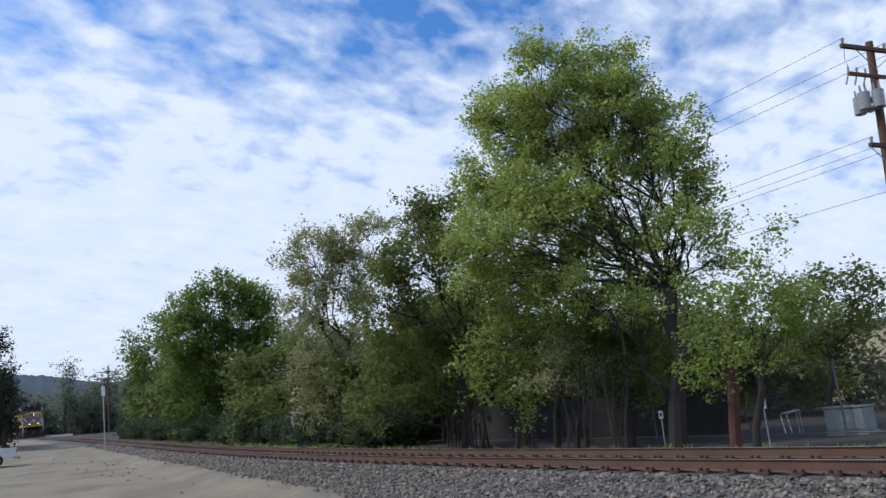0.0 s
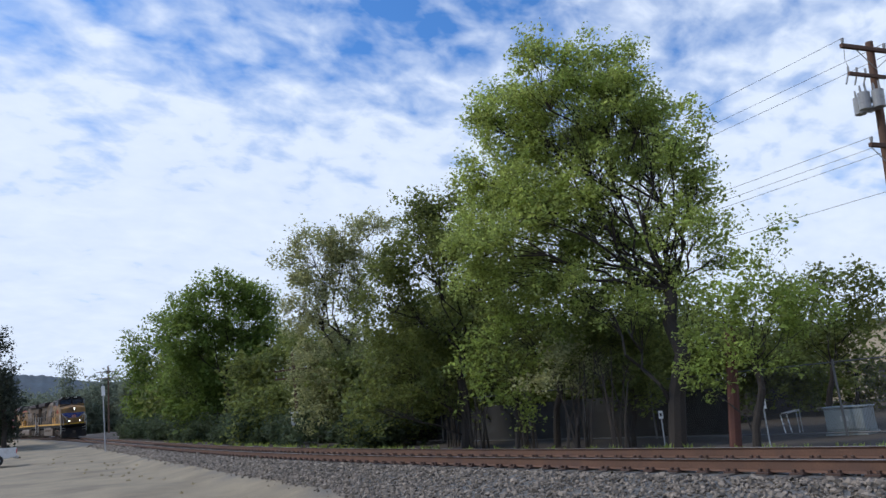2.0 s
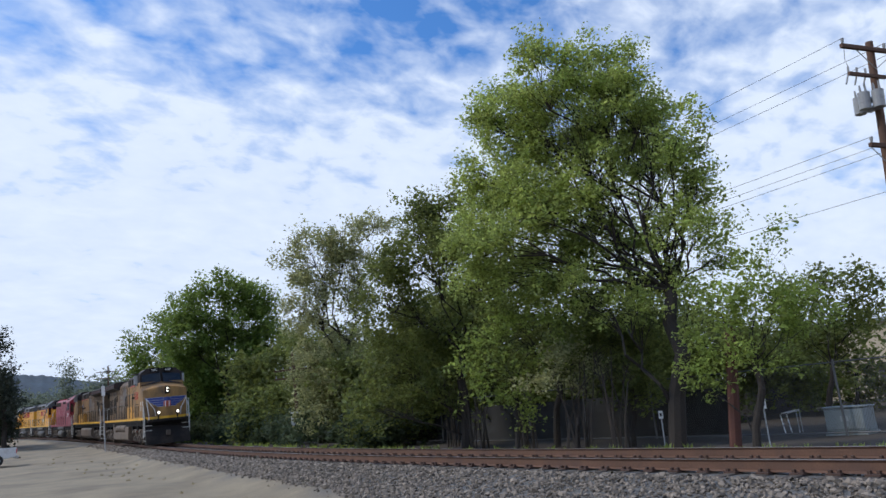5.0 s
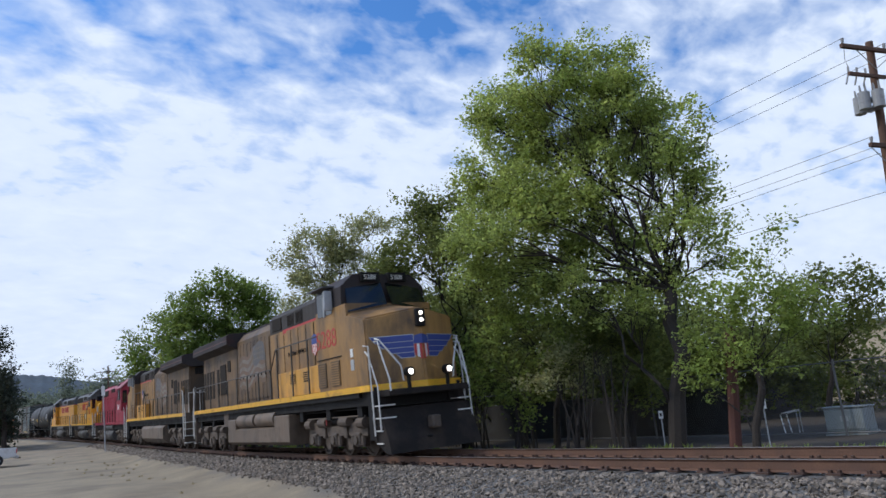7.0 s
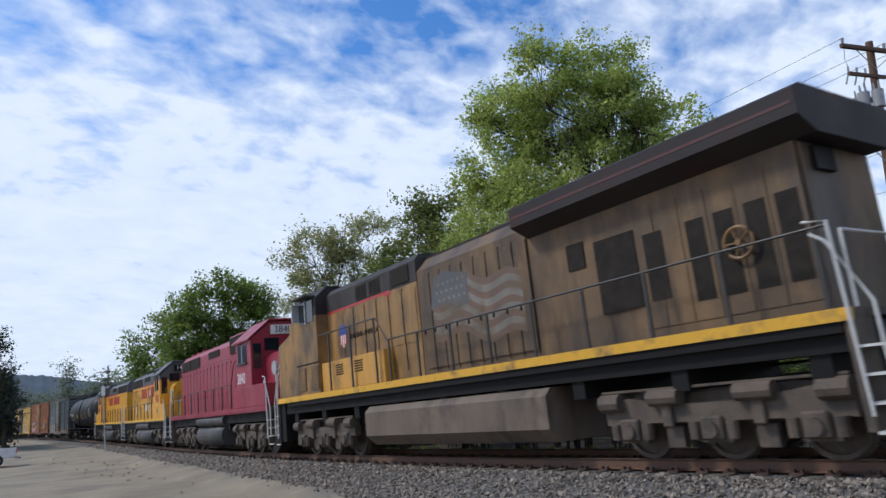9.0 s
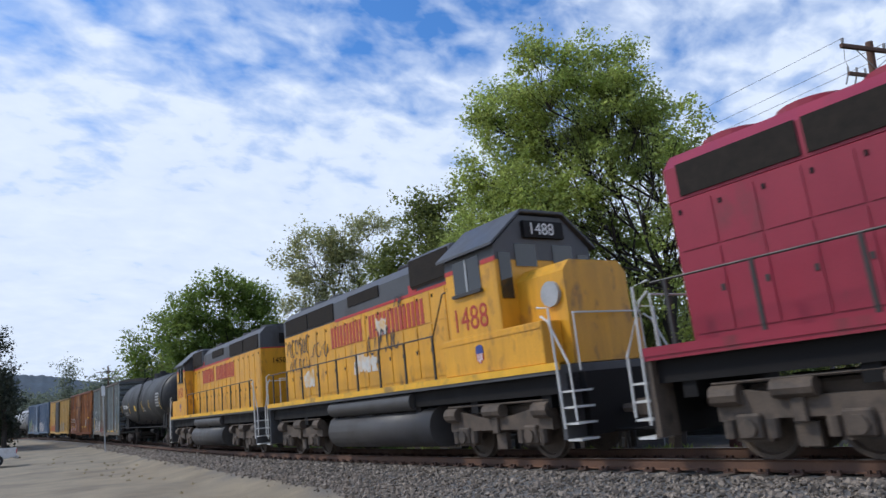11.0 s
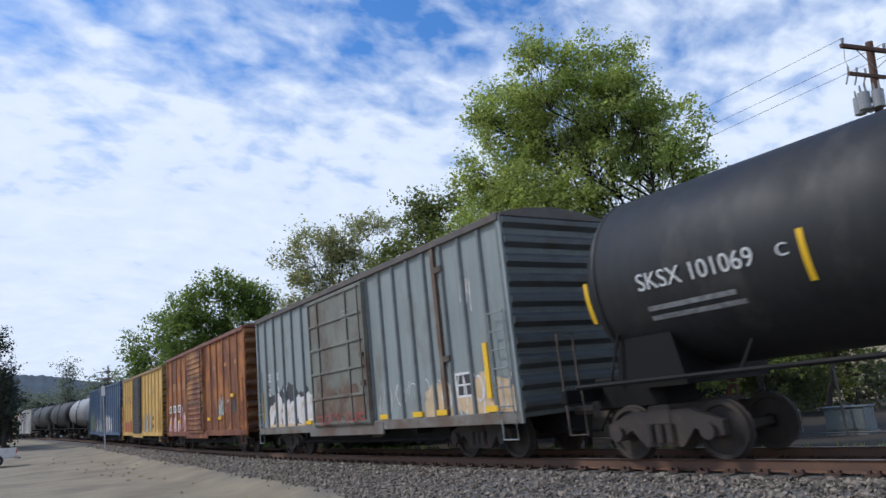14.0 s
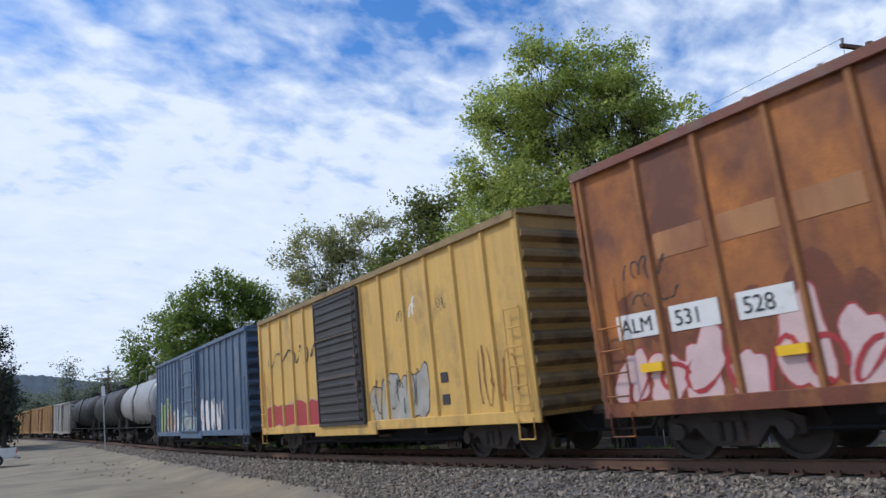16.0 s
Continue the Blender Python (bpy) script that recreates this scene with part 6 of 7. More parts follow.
    for s in (-1, 1):
        end_steps(v, s * Lp, 1.65, M_GREY if stripe else M_UNDER)
        one(v, "pilot", M_DARK, min(s * (Lp - 0.1), s * (Lp + 0.15)), max(s * (Lp - 0.1), s * (Lp + 0.15)), -0.95, 0.95, 0.45, 1.62)
        coupler(v, s * (Lp - 0.2), s * (h + 0.05))
        bm = B()
        tube(bm, [(s * (Lp + 0.05), -0.95, 1.65), (s * (Lp + 0.05), -0.95, 2.75), (s * (Lp + 0.05), 0.95, 2.75), (s * (Lp + 0.05), 0.95, 1.65)], 0.022, 6)
        part("end_rail", bm, M_RAILWHITE, v)
    bm = B()
    extrude(bm, [(sy * (1.0 + 0.42 * math.cos(a)), 0.74 + 0.48 * math.sin(a)) for sy, aa in ((-1, range(-4, 5)), (1, range(4, -5, -1))) for a in [k * math.pi / 8 for k in aa]], -2.75, 3.1 if not six else 2.0, "x")
    bmesh.ops.recalc_face_normals(bm, faces=bm.faces)
    ft = part("fuel_tank", bm, M_TANKDARK, v, "dark grey rounded fuel tank")
    for p in ft.data.polygons:
        p.use_smooth = len(p.vertices) == 4
    for sd in (-1, 1):
        bm = B()
        tube(bm, [(-2.6, sd * 1.24, 1.40), (2.3, sd * 1.24, 1.40)], 0.23, 28)
        part("air_reservoir", bm, M_TANKDARK, v)
    bm = B()
    for k in range(7):
        x = -Lp + 0.5 + k * (2 * Lp - 1.3) / 6
        box(bm, x, x + 0.25, -1.25, 1.25, 1.0, 1.3)
    tube(bm, [(-Lp, -1.25, 1.42), (Lp, -1.25, 1.42)], 0.03, 6)
    part("piping", bm, M_DARK, v)
    tx = 5.45 if not six else 5.6
    for s in (-1, 1):
        if six:
            truck(v, s * tx, STRUCK, (-1.5, 0.0, 1.5), WHEEL_BIG, 0.5)
        else:
            truck(v, s * tx, PTRUCK, (-1.15, 1.15), WHEEL_BIG, 0.5)
    return v


M_TANKDARK = mat("dark_tank_paint", (0.062, 0.058, 0.056), 0.5, vary=0.15, scale=0.8, dirt=(0.05, 0.045, 0.04), dirt_amt=0.3)


# ---------- the train, from its front ----------
J = (-138.0, -159.95, -180.95, -200.45, -217.7, -234.95, -253.9, -271.03, -288.25, -305.6, -326.3, -341.5, -357.75, -374.5, -390.0, -410.5, -428.0)

cab_unit(J[0], J[1], "dirty yellow road locomotive with grey roof and lit headlights", "5288")
cab_unit(J[1], J[2], "soot-stained yellow road locomotive running backwards", "", flip=True, reservoirs=True)
hood_unit(J[2], J[3], "crimson red road locomotive with white numbers", "3840", M_MAROON, M_MAROON, M_MAROON, 8.6, cab=(4.6, 6.7), name_bars=False, six=True, digits=M_WHITE, stripe=False)
loco = hood_unit(J[3], J[4], "bright yellow road switcher with grey roof and graffiti", "1488", M_UPY, M_GREY, M_SILL)
scrawl(loco, -6.9, -4.9, 3.35, 4.0, M_GRAFDARK, 3, 12, 0.05, y=-0.985)
scrawl(loco, -6.7, -4.7, 2.85, 3.3, M_GRAFDARK, 7, 11, 0.045, y=-0.985)
scrawl(loco, -4.5, -3.1, 3.0, 3.75, M_GRAFDARK, 8, 5, 0.05, y=-0.985)
mural(loco, -5.4, -4.6, 2.2, 2.85, M_GRAFWORN, 9, y=-0.982, lobes=3, label="pale grey patch of spray paint", spike=0.5)
scrawl(loco, -0.6, 1.2, 2.75, 3.5, M_GRAFDARK, 4, 10, 0.05, y=-0.985)
scrawl(loco, 1.1, 1.6, 3.95, 4.3, M_GRAFDARK, 10, 3, 0.05, y=-0.985)
mural(loco, -1.5, -0.1, 2.35, 3.0, M_GRAFWORN, 5, y=-0.982, lobes=4, spike=0.45, label="pale grey patch of spray paint")
mural(loco, 0.1, 0.6, 3.3, 3.95, M_GRAFWORN, 6, y=-0.982, lobes=2, spike=0.5, label="white patch of spray paint")
hood_unit(J[4], J[5], "bright yellow road switcher running backwards", "1450", M_UPY, M_GREY, M_SILL, flip=True)

# black tank car with its writing
v, L, R, zc = tank_car(J[5], J[6], M_BLACKTANK, "black tank car with white lettering and yellow markers")
hugging(v, "car_number", "SKSX 101069", 0.40, -7.02, 15.3, R, zc, M_WHITE, 0.92)
hugging(v, "test_box", "C", 0.26, -4.66, 14, R, zc, M_WHITE)
for k in range(2):
    bar_on_tank(v, "small_print", -6.95, -5.4 + 0.1 * k, 25 + k * 6, 28 + k * 6, R, zc, M_PRINT)
    bar_on_tank(v, "small_print", 1.25, 1.9 + 0.25 * k, 20 + k * 6, 23 + k * 6, R, zc, M_PRINT)
for x in (-8.15, -4.33, 1.05, 3.66, 7.3):
    bar_on_tank(v, "yellow_marker", x, x + 0.09, 3, 29, R, zc, M_YSTRIP)
bar_on_tank(v, "warning_panel", -2.15, -1.6, 12, 25, R, zc, M_YSTRIP, "orange-yellow warning panel")
for k in range(5):
    bar_on_tank(v, "stencil_row", 6.05, 7.1, -8 + k * 6.5, -4 + k * 6.5, R, zc, M_PRINT, "rows of small grey stencilled writing")
bar_on_tank(v, "stencil_row", 6.0, 6.5, 48, 58, R, zc, M_PRINT)

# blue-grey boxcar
v, L, w = boxcar(J[6], J[7], 5.06, M_BOXGREY, "blue-grey ribbed boxcar with olive door and white graffiti", (-2.35, 1.55), M_DOOROLIVE, (6, 8), roofmat=M_ROOFGREY, endmat=M_ENDSHADE, ribmat=M_RIBGREY, sillmat=M_SILLWORN)
letters("car_mark", "CE", 0.42, M_WHITE, v, side_text(-6.95, 2.62, -1.448))
letters("car_mark", "FX", 0.42, M_WHITE, v, side_text(-6.1, 2.62, -1.448))
letters("car_mark", "50", 0.42, M_WHITE, v, side_text(-6.9, 2.1, -1.448))
letters("car_mark", "13", 0.42, M_WHITE, v, side_text(-6.05, 2.1, -1.448))
letters("car_mark", "47", 0.42, M_WHITE, v, side_text(-5.3, 2.1, -1.448))
mural(v, -6.95, -2.5, 0.9, 2.5, M_GRAFDARK, 21, y=-1.4405, lobes=5, label="black sprayed backing of the graffiti", spike=0.4)
patch(v, "marker_strip", -7.44, -7.32, 1.2, 2.3, M_YSTRIP, -1.46)
mural(v, -6.95, -2.5, 0.9, 2.25, M_GRAF, 22, y=-1.446, fat=0.5, lobes=6, label="white spray-painted bulging letters, unreadable", edge=M_GRAFDARK, spike=0.3)
mural(v, -6.9, -2.6, 0.9, 1.12, M_GRAFTAN, 29, y=-1.4545, lobes=5, label="rust-stained lower part of the white graffiti", spike=0.4)
mural(v, 4.2, 7.6, 0.9, 2.05, M_GRAFTAN, 23, y=-1.446, lobes=4, spike=0.45, label="cream spray-painted rounded shapes", edge=M_GRAFGREY)
scrawl(v, -6.9, -2.6, 0.95, 1.8, M_GRAFTAN, 24, 9, 0.03, -1.4585)
scrawl(v, 4.6, 7.5, 0.95, 2.0, M_GRAF, 28, 9, 0.05, -1.456)
scrawl(v, 1.9, 4.4, 1.2, 2.0, M_GRAF, 25, 8, 0.028, -1.45)
scrawl(v, 6.0, 6.5, 2.9, 4.1, M_GRAF, 31, 5, 0.03, -1.45)
scrawl(v, -2.2, 1.3, 0.95, 1.3, M_GRAFRED, 26, 12, 0.035, -1.64)
mural(v, -2.1, 1.2, 1.0, 2.3, M_WORNBROWN, 27, y=-1.582, lobes=5, label="worn brown rusty patch on the lower door", spike=0.4)
patch(v, "door_post", 5.02, 5.16, 0.98, 4.9, M_WORNBROWN, -1.512, "rust-brown upright bar")
patch(v, "marker_strip", 6.72, 6.86, 1.3, 2.45, M_YSTRIP, -1.512)
for x, z in ((5.55, 1.42), (5.83, 1.42), (5.55, 1.66), (5.83, 1.66)):
    patch(v, "stencil_panel", x, x + 0.24, z, z + 0.2, M_GRAFDARK, -1.4525)
patch(v, "stencil_frame", 5.5, 6.12, 1.37, 1.91, M_WHITE, -1.4505)
for x in (-3.2, 1.9, 3.6, 4.7, 6.6):
    patch(v, "yellow_marker", x, x + 0.42, 1.02, 1.14, M_YSTRIP, -1.515)
for k in range(3):
    patch(v, "small_print", 0.1, 0.62 - 0.1 * (k % 2), 4.15 - k * 0.12, 4.21 - k * 0.12, M_PRINT, -1.58)
patch(v, "roof_rail_bracket", 5.16, 5.45, 4.28, 4.42, M_UNDER, -1.53)
patch(v, "roof_rail_bracket", 5.16, 5.45, 2.2, 2.33, M_UNDER, -1.53)

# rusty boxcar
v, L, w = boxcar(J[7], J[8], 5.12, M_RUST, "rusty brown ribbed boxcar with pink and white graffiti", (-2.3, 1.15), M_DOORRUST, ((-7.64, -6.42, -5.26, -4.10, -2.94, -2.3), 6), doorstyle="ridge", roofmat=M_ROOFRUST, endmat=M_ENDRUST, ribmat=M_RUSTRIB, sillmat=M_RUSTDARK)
mural(v, 1.25, 7.5, 0.99, 2.5, M_RUSTDARK, 71, y=-1.4425, lobes=7, label="dark red rust bloom on the lower panels", spike=0.5)
mural(v, -7.5, -2.4, 0.99, 2.7, M_RUSTDARK, 72, y=-1.4405, lobes=6, label="dark red rust bloom on the lower panels", spike=0.5)
mural(v, -2.2, 1.05, 1.0, 2.6, M_RUSTDARK, 73, y=-1.5765, lobes=3, label="dark red rust bloom on the lower door", spike=0.5)
for x, t in ((-7.30, "ALM"), (-6.24, "531"), (-5.08, "528")):
    patch(v, "number_panel", x, x + 0.86, 2.02, 2.42, M_WHITE, -1.45)
    letters("car_mark", t, 0.35, M_GRAFDARK, v, side_text(x + 0.08, 2.10, -1.458), squeeze=0.95)
mural(v, -7.5, -4.75, 0.92, 1.95, M_GRAFPINK, 41, y=-1.4445, lobes=4, fat=0.44, label="pale pink spray-painted balloon letters, unreadable", edge=M_GRAFRED, spike=0.3)
mural(v, -4.6, -2.4, 0.92, 2.3, M_GRAFPINK, 43, y=-1.4445, lobes=3, fat=0.40, label="pale pink spray-painted balloon letters, unreadable", edge=M_GRAFRED, spike=0.3)
scrawl(v, -7.2, -2.5, 0.95, 1.8, M_GRAFRED, 44, 8, 0.08, -1.452)
scrawl(v, -7.0, -6.2, 2.9, 3.4, M_GRAFDARK, 45, 5, 0.03, -1.446)
scrawl(v, -6.9, -6.0, 2.5, 2.75, M_GRAFDARK, 49, 5, 0.025, -1.446)
mural(v, 3.2, 4.6, 1.55, 2.5, M_GRAFBLUE, 46, y=-1.4445, lobes=3, label="pale blue worn spray paint", spike=0.5)
scrawl(v, 3.2, 4.6, 1.55, 2.4, M_GRAF, 50, 8, 0.04, -1.45)
mural(v, 4.8, 5.3, 1.8, 2.3, M_GRAFBLUE, 47, y=-1.4445, lobes=1, label="pale blue worn spray paint", spike=0.5)
for x, z in ((-6.9, 1.45), (-4.6, 1.45), (-0.6, 1.28), (1.7, 1.45), (3.6, 1.45), (5.7, 2.35)):
    patch(v, "yellow_marker", x, x + 0.42, z, z + 0.14, M_YSTRIP, -1.53)
patch(v, "stencil_panel", 5.7, 6.2, 1.7, 2.2, M_GRAFDARK, -1.455)
for k in range(3):
    patch(v, "faded_band", -6.3 + k * 1.16, -5.38 + k * 1.16, 3.2, 3.62, M_RUSTPALE, -1.444)
    patch(v, "faded_band", 2.7 + k * 1.7, 3.2 + k * 1.7, 3.72, 3.88, M_RUSTPALE, -1.444)

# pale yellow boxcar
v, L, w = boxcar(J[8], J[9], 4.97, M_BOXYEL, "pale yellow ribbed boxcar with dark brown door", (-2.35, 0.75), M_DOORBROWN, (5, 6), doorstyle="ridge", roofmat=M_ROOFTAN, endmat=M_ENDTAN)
mural(v, -7.3, -2.6, 0.95, 1.9, M_GRAFRED, 51, y=-1.4445, lobes=3, edge=M_GRAFGREY, spike=0.35, fat=0.7, label="red spray-painted blocks")
mural(v, 0.95, 3.9, 0.95, 2.3, M_GRAFGREY, 52, y=-1.4445, lobes=4, edge=M_GRAFDARK, spike=0.3, label="grey outlined spray-painted letters, unreadable")
scrawl(v, 1.0, 3.6, 1.0, 2.2, M_GRAFDARK, 53, 9, 0.03, -1.458)
scrawl(v, 6.0, 7.3, 1.0, 2.6, M_RUST, 54, 6, 0.03, -1.455)
scrawl(v, 2.7, 3.2, 3.35, 3.75, M_DOORBROWN, 55, 4, 0.022, -1.4455)
scrawl(v, 3.35, 3.75, 3.3, 3.95, M_WHITE, 57, 2, 0.06, -1.4455)
scrawl(v, 4.5, 5.0, 3.4, 3.75, M_DOORBROWN, 58, 4, 0.022, -1.4455)
scrawl(v, -6.9, -2.6, 3.0, 3.7, M_DOORBROWN, 56, 7, 0.07, -1.455)
patch(v, "stencil_panel", 4.5, 4.8, 1.75, 1.98, M_GRAFDARK, -1.45)
patch(v, "stencil_panel", 4.5, 4.8, 1.25, 1.48, M_GRAFDARK, -1.45)

# faded blue boxcar and the rest
v, L, w = boxcar(J[9], J[10], 5.05, M_BOXBLUE, "faded blue ribbed boxcar with colourful graffiti", (-2.3, 1.4), None, (8, 8))
mural(v, -8.9, -5.6, 0.95, 2.9, M_GRAFGREEN, 61, y=-1.4445, lobes=3, label="green spray-painted shapes", edge=M_GRAF, spike=0.35)
mural(v, -7.4, -4.6, 0.95, 2.3, M_ORANGE, 62, y=-1.4485, lobes=3, label="orange spray-painted shapes", edge=M_GRAF, spike=0.35, fat=0.45)
mural(v, -5.0, -2.5, 0.95, 2.4, M_GRAF, 63, y=-1.4445, lobes=3, label="white spray-painted letters, unreadable", spike=0.4, fat=0.5)
mural(v, 1.6, 5.6, 0.95, 2.7, M_GRAF, 64, y=-1.4445, lobes=5, label="pale spray-painted letters, unreadable", edge=M_GRAFDARK, spike=0.4, fat=0.5)
mural(v, -2.2, 1.2, 1.0, 2.1, M_GRAFBLUE, 65, y=-1.582, lobes=4, label="pale worn spray paint on the door", spike=0.4, fat=0.5)
tank_car(J[10], J[11], M_GREYTANK, "pale grey tank car with dirty flanks")
tank_car(J[11], J[12], M_BLACKTANK, "black tank car with dusty flanks")
tank_car(J[12], J[13], M_BLACKTANK, "black tank car with dusty flanks")
boxcar(J[13], J[14], 4.5, M_HOPWHITE, "off-white freight car with dirty ribbed sides", (-1.5, 1.5), None, (4, 4))
boxcar(J[14], J[15], 4.5, M_ORANGE, "faded orange freight car with ribbed sides", (-1.5, 1.5), None, (6, 6))
boxcar(J[15], J[16], 4.4, M_ORANGE, "faded orange freight car with ribbed sides", (-1.5, 1.5), None, (6, 6))


# ---------- fillers behind the first row ----------
for k, (at, hh, ww) in enumerate((((-28.4, 18.7), 6.2, 4.6), ((-26.5, 20.0), 6.8, 4.4), ((-23.8, 21.4), 5.6, 4.4), ((-21.5, 22.3), 5.0, 4.2), ((-19.6, 23.5), 4.8, 4.0), ((-18.6, 26.0), 4.8, 4.0),
                                  ((-15.6, 26.8), 4.0, 3.8), ((-44.0, 23.8), 7.5, 6.0), ((-57.0, 24.5), 8.0, 8.0), ((-75.0, 25.5), 9.5, 9.0), ((-13.8, 31.0), 4.2, 4.0), ((-33.5, 20.2), 5.0, 4.4))):
    filler("shaded_tree", "shaded dark green tree behind the first row", at, hh, ww, LEAF_DARK, 200 + k)


# ---------- along the track ----------
def drop(x, y):
    return float(ground_z(x, y))


POLE_AT = (-7.6, 20.75)
POLE = Matrix.Translation((*POLE_AT, drop(*POLE_AT))) @ Euler((0, radians(4.2), 0)).to_matrix().to_4x4() @ Matrix.Rotation(radians(-20), 4, "Z")
ARM_PINS = ((10.32, (-1.12, 0.35, 1.15)), (7.5, (-0.62, 0.3, 1.0)))


def utility_pole():
    v = tagged(new("utility_pole"), "tall brown wooden utility pole with crossarms and grey transformers", "utility pole")
    v.matrix_basis = POLE
    bm = B()
    tube(bm, [(0, 0, -0.5), (0, 0, 4), (0, 0, 10.62)], 0.14, 12, 0.10)
    part("pole", bm, M_WOODPOLE, v)
    for z, pins in ARM_PINS:
        bm = B()
        box(bm, 0.10, 0.20, pins[0] - 0.08, pins[-1] + 0.1, z - 0.06, z + 0.06, 0.01)
        arm = part("crossarm", bm, M_WOODPOLE, v)
        for y in pins:
            bm = B()
            tube(bm, [(0.15, y, z + 0.05), (0.15, y, z + 0.12), (0.15, y, z + 0.22)], 0.025, 8, 0.05)
            part("insulator", bm, M_PORC, arm)
        for s in (-1, 1):
            bm = B()
            tube(bm, [(0.13, s * 0.65, z - 0.05), (0.1, 0, z - 0.55)], 0.014, 5)
            part("brace", bm, M_GALV, v)
    one(v, "cutout_arm", M_WOODPOLE, 0.06, 0.14, -1.0, 0.3, 9.50, 9.59)
    for y in (-0.95, -0.65, -0.35):
        bm = B()
        tube(bm, [(0.05, y, 9.62), (0.0, y - 0.08, 9.27)], 0.024, 6)
        tube(bm, [(0.05, y, 9.52), (0.05, y, 9.77)], 0.03, 6)
        part("fuse_cutout", bm, M_PORC, v)
    for x, y in ((0.12, -0.62), (-0.22, -0.42), (0.36, -0.40)):
        bm = B()
        tube(bm, [(x, y, 8.52), (x, y, 8.56), (x, y, 8.96), (x, y, 9.00)], 0.15, 14)
        tr = part("transformer", bm, M_PORC, v, "grey transformer can")
        for q in (-0.08, 0.08):
            bm = B()
            tube(bm, [(x + q, y, 9.00), (x + q, y - 0.02, 9.24)], 0.035, 7, 0.022)
            part("bushing", bm, M_PORC, tr)
    one(v, "bracket", M_GALV, -0.2, 0.3, -0.4, -0.08, 8.58, 8.64)
    one(v, "bracket", M_GALV, -0.2, 0.3, -0.4, -0.08, 8.84, 8.90)
    bm = B()
    tube(bm, [(0.06, -0.95, 9.77), (-0.05, -0.9, 10.02), (0.15, -1.1, 10.3)], 0.008, 4)
    part("jumper_wire", bm, M_WIRE, v)


def wire(name, label, a, b, sag, r=0.007):
    bm = B()
    a, b = Vector(a), Vector(b)
    tube(bm, [a.lerp(b, i / 14) - Vector((0, 0, sag * 4 * (i / 14) * (1 - i / 14))) for i in range(15)], r, 5)
    return tagged(part(name, bm, M_WIRE), label, "wire", "overhead wires")


W = "thin dark overhead wire hung from the pole"
for (z, pins), far in zip(ARM_PINS, (10.0, 8.2)):
    for y, yb in zip(pins, (24.6, 25.6, 26.6)):
        wire("overhead_wire", W, POLE @ Vector((0.15, y, z + 0.22)), (-104, yb, far), 0.6)
wire("overhead_wire", W, POLE @ Vector((0.0, 0.0, 6.3)), (-104, 25.6, 7.2), 0.5)


utility_pole()


def plain_pole(name, label, at, height, r, material, arms=(), lean=0.0, cat="pole"):
    v = tagged(new(name), label, cat)
    v.matrix_basis = Matrix.Translation((at[0], at[1], drop(*at))) @ Matrix.Rotation(-math.atan2(at[0], at[1]), 4, "Z") @ Euler((0, radians(lean), 0)).to_matrix().to_4x4()
    bm = B()
    tube(bm, [(0, 0, -0.4), (0, 0, height * 0.5), (0, 0, height)], r, 10, r * 0.8)
    part("pole", bm, material, v)
    for z, half in arms:
        bm = B()
        box(bm, -half, half, -0.12, -0.04, z - 0.05, z + 0.05)
        arm = part("crossarm", bm, material, v)
        for k in range(6):
            bm = B()
            x = -half + 0.12 + (2 * half - 0.24) * k / 5
            tube(bm, [(x, -0.08, z + 0.04), (x, -0.08, z + 0.18)], 0.035, 6)
            part("insulator", bm, M_PORC, arm)
    return v


plain_pole("telegraph_pole", "old brown telegraph pole with two crossarms", (-40.1, 18.25), 5.6, 0.12, M_WOODPOLE, ((4.5, 1.2), (4.0, 1.2)), -3.0, "utility pole")
plain_pole("line_pole", "brown wooden pole that carries the wires on", (-104.0, 25.6), 9.0, 0.15, M_WOODPOLE, ((7.2, 1.2), (5.4, 1.2)), 0.0, "utility pole")
plain_pole("telegraph_pole", "far brown telegraph pole with a crossarm", (-147.3, 28.2), 12.6, 0.17, M_WOODPOLE, ((11.5, 2.1), (10.3, 1.6)), -2.5, "utility pole")
plain_pole("red_post", "stout red-brown wooden post under the trees", (-9.75, 15.45), 2.9, 0.15, M_REDPOLE, (), 6.5, "post")
v = plain_pole("track_sign", "slim pale post with a narrow white sign", (-60.9, 11.45), 5.1, 0.055, M_GALV, (), -4.0, "sign")
one(v, "sign_board", M_WHITE, -0.12, 0.14, -0.09, -0.06, 4.25, 5.0)
one(v, "sign_back", M_GALV, -0.03, 0.03, -0.06, 0.0, 4.1, 5.2)
v = plain_pole("whistle_post", "short post with a white rectangular sign", (-39.6, 17.85), 2.0, 0.05, M_GALV, (), -3.0, "sign")
one(v, "sign_board", M_WHITE, -0.24, 0.24, -0.09, -0.06, 1.15, 1.95)
one(v, "sign_mark", M_DARK, -0.08, 0.08, -0.095, -0.088, 1.3, 1.8)


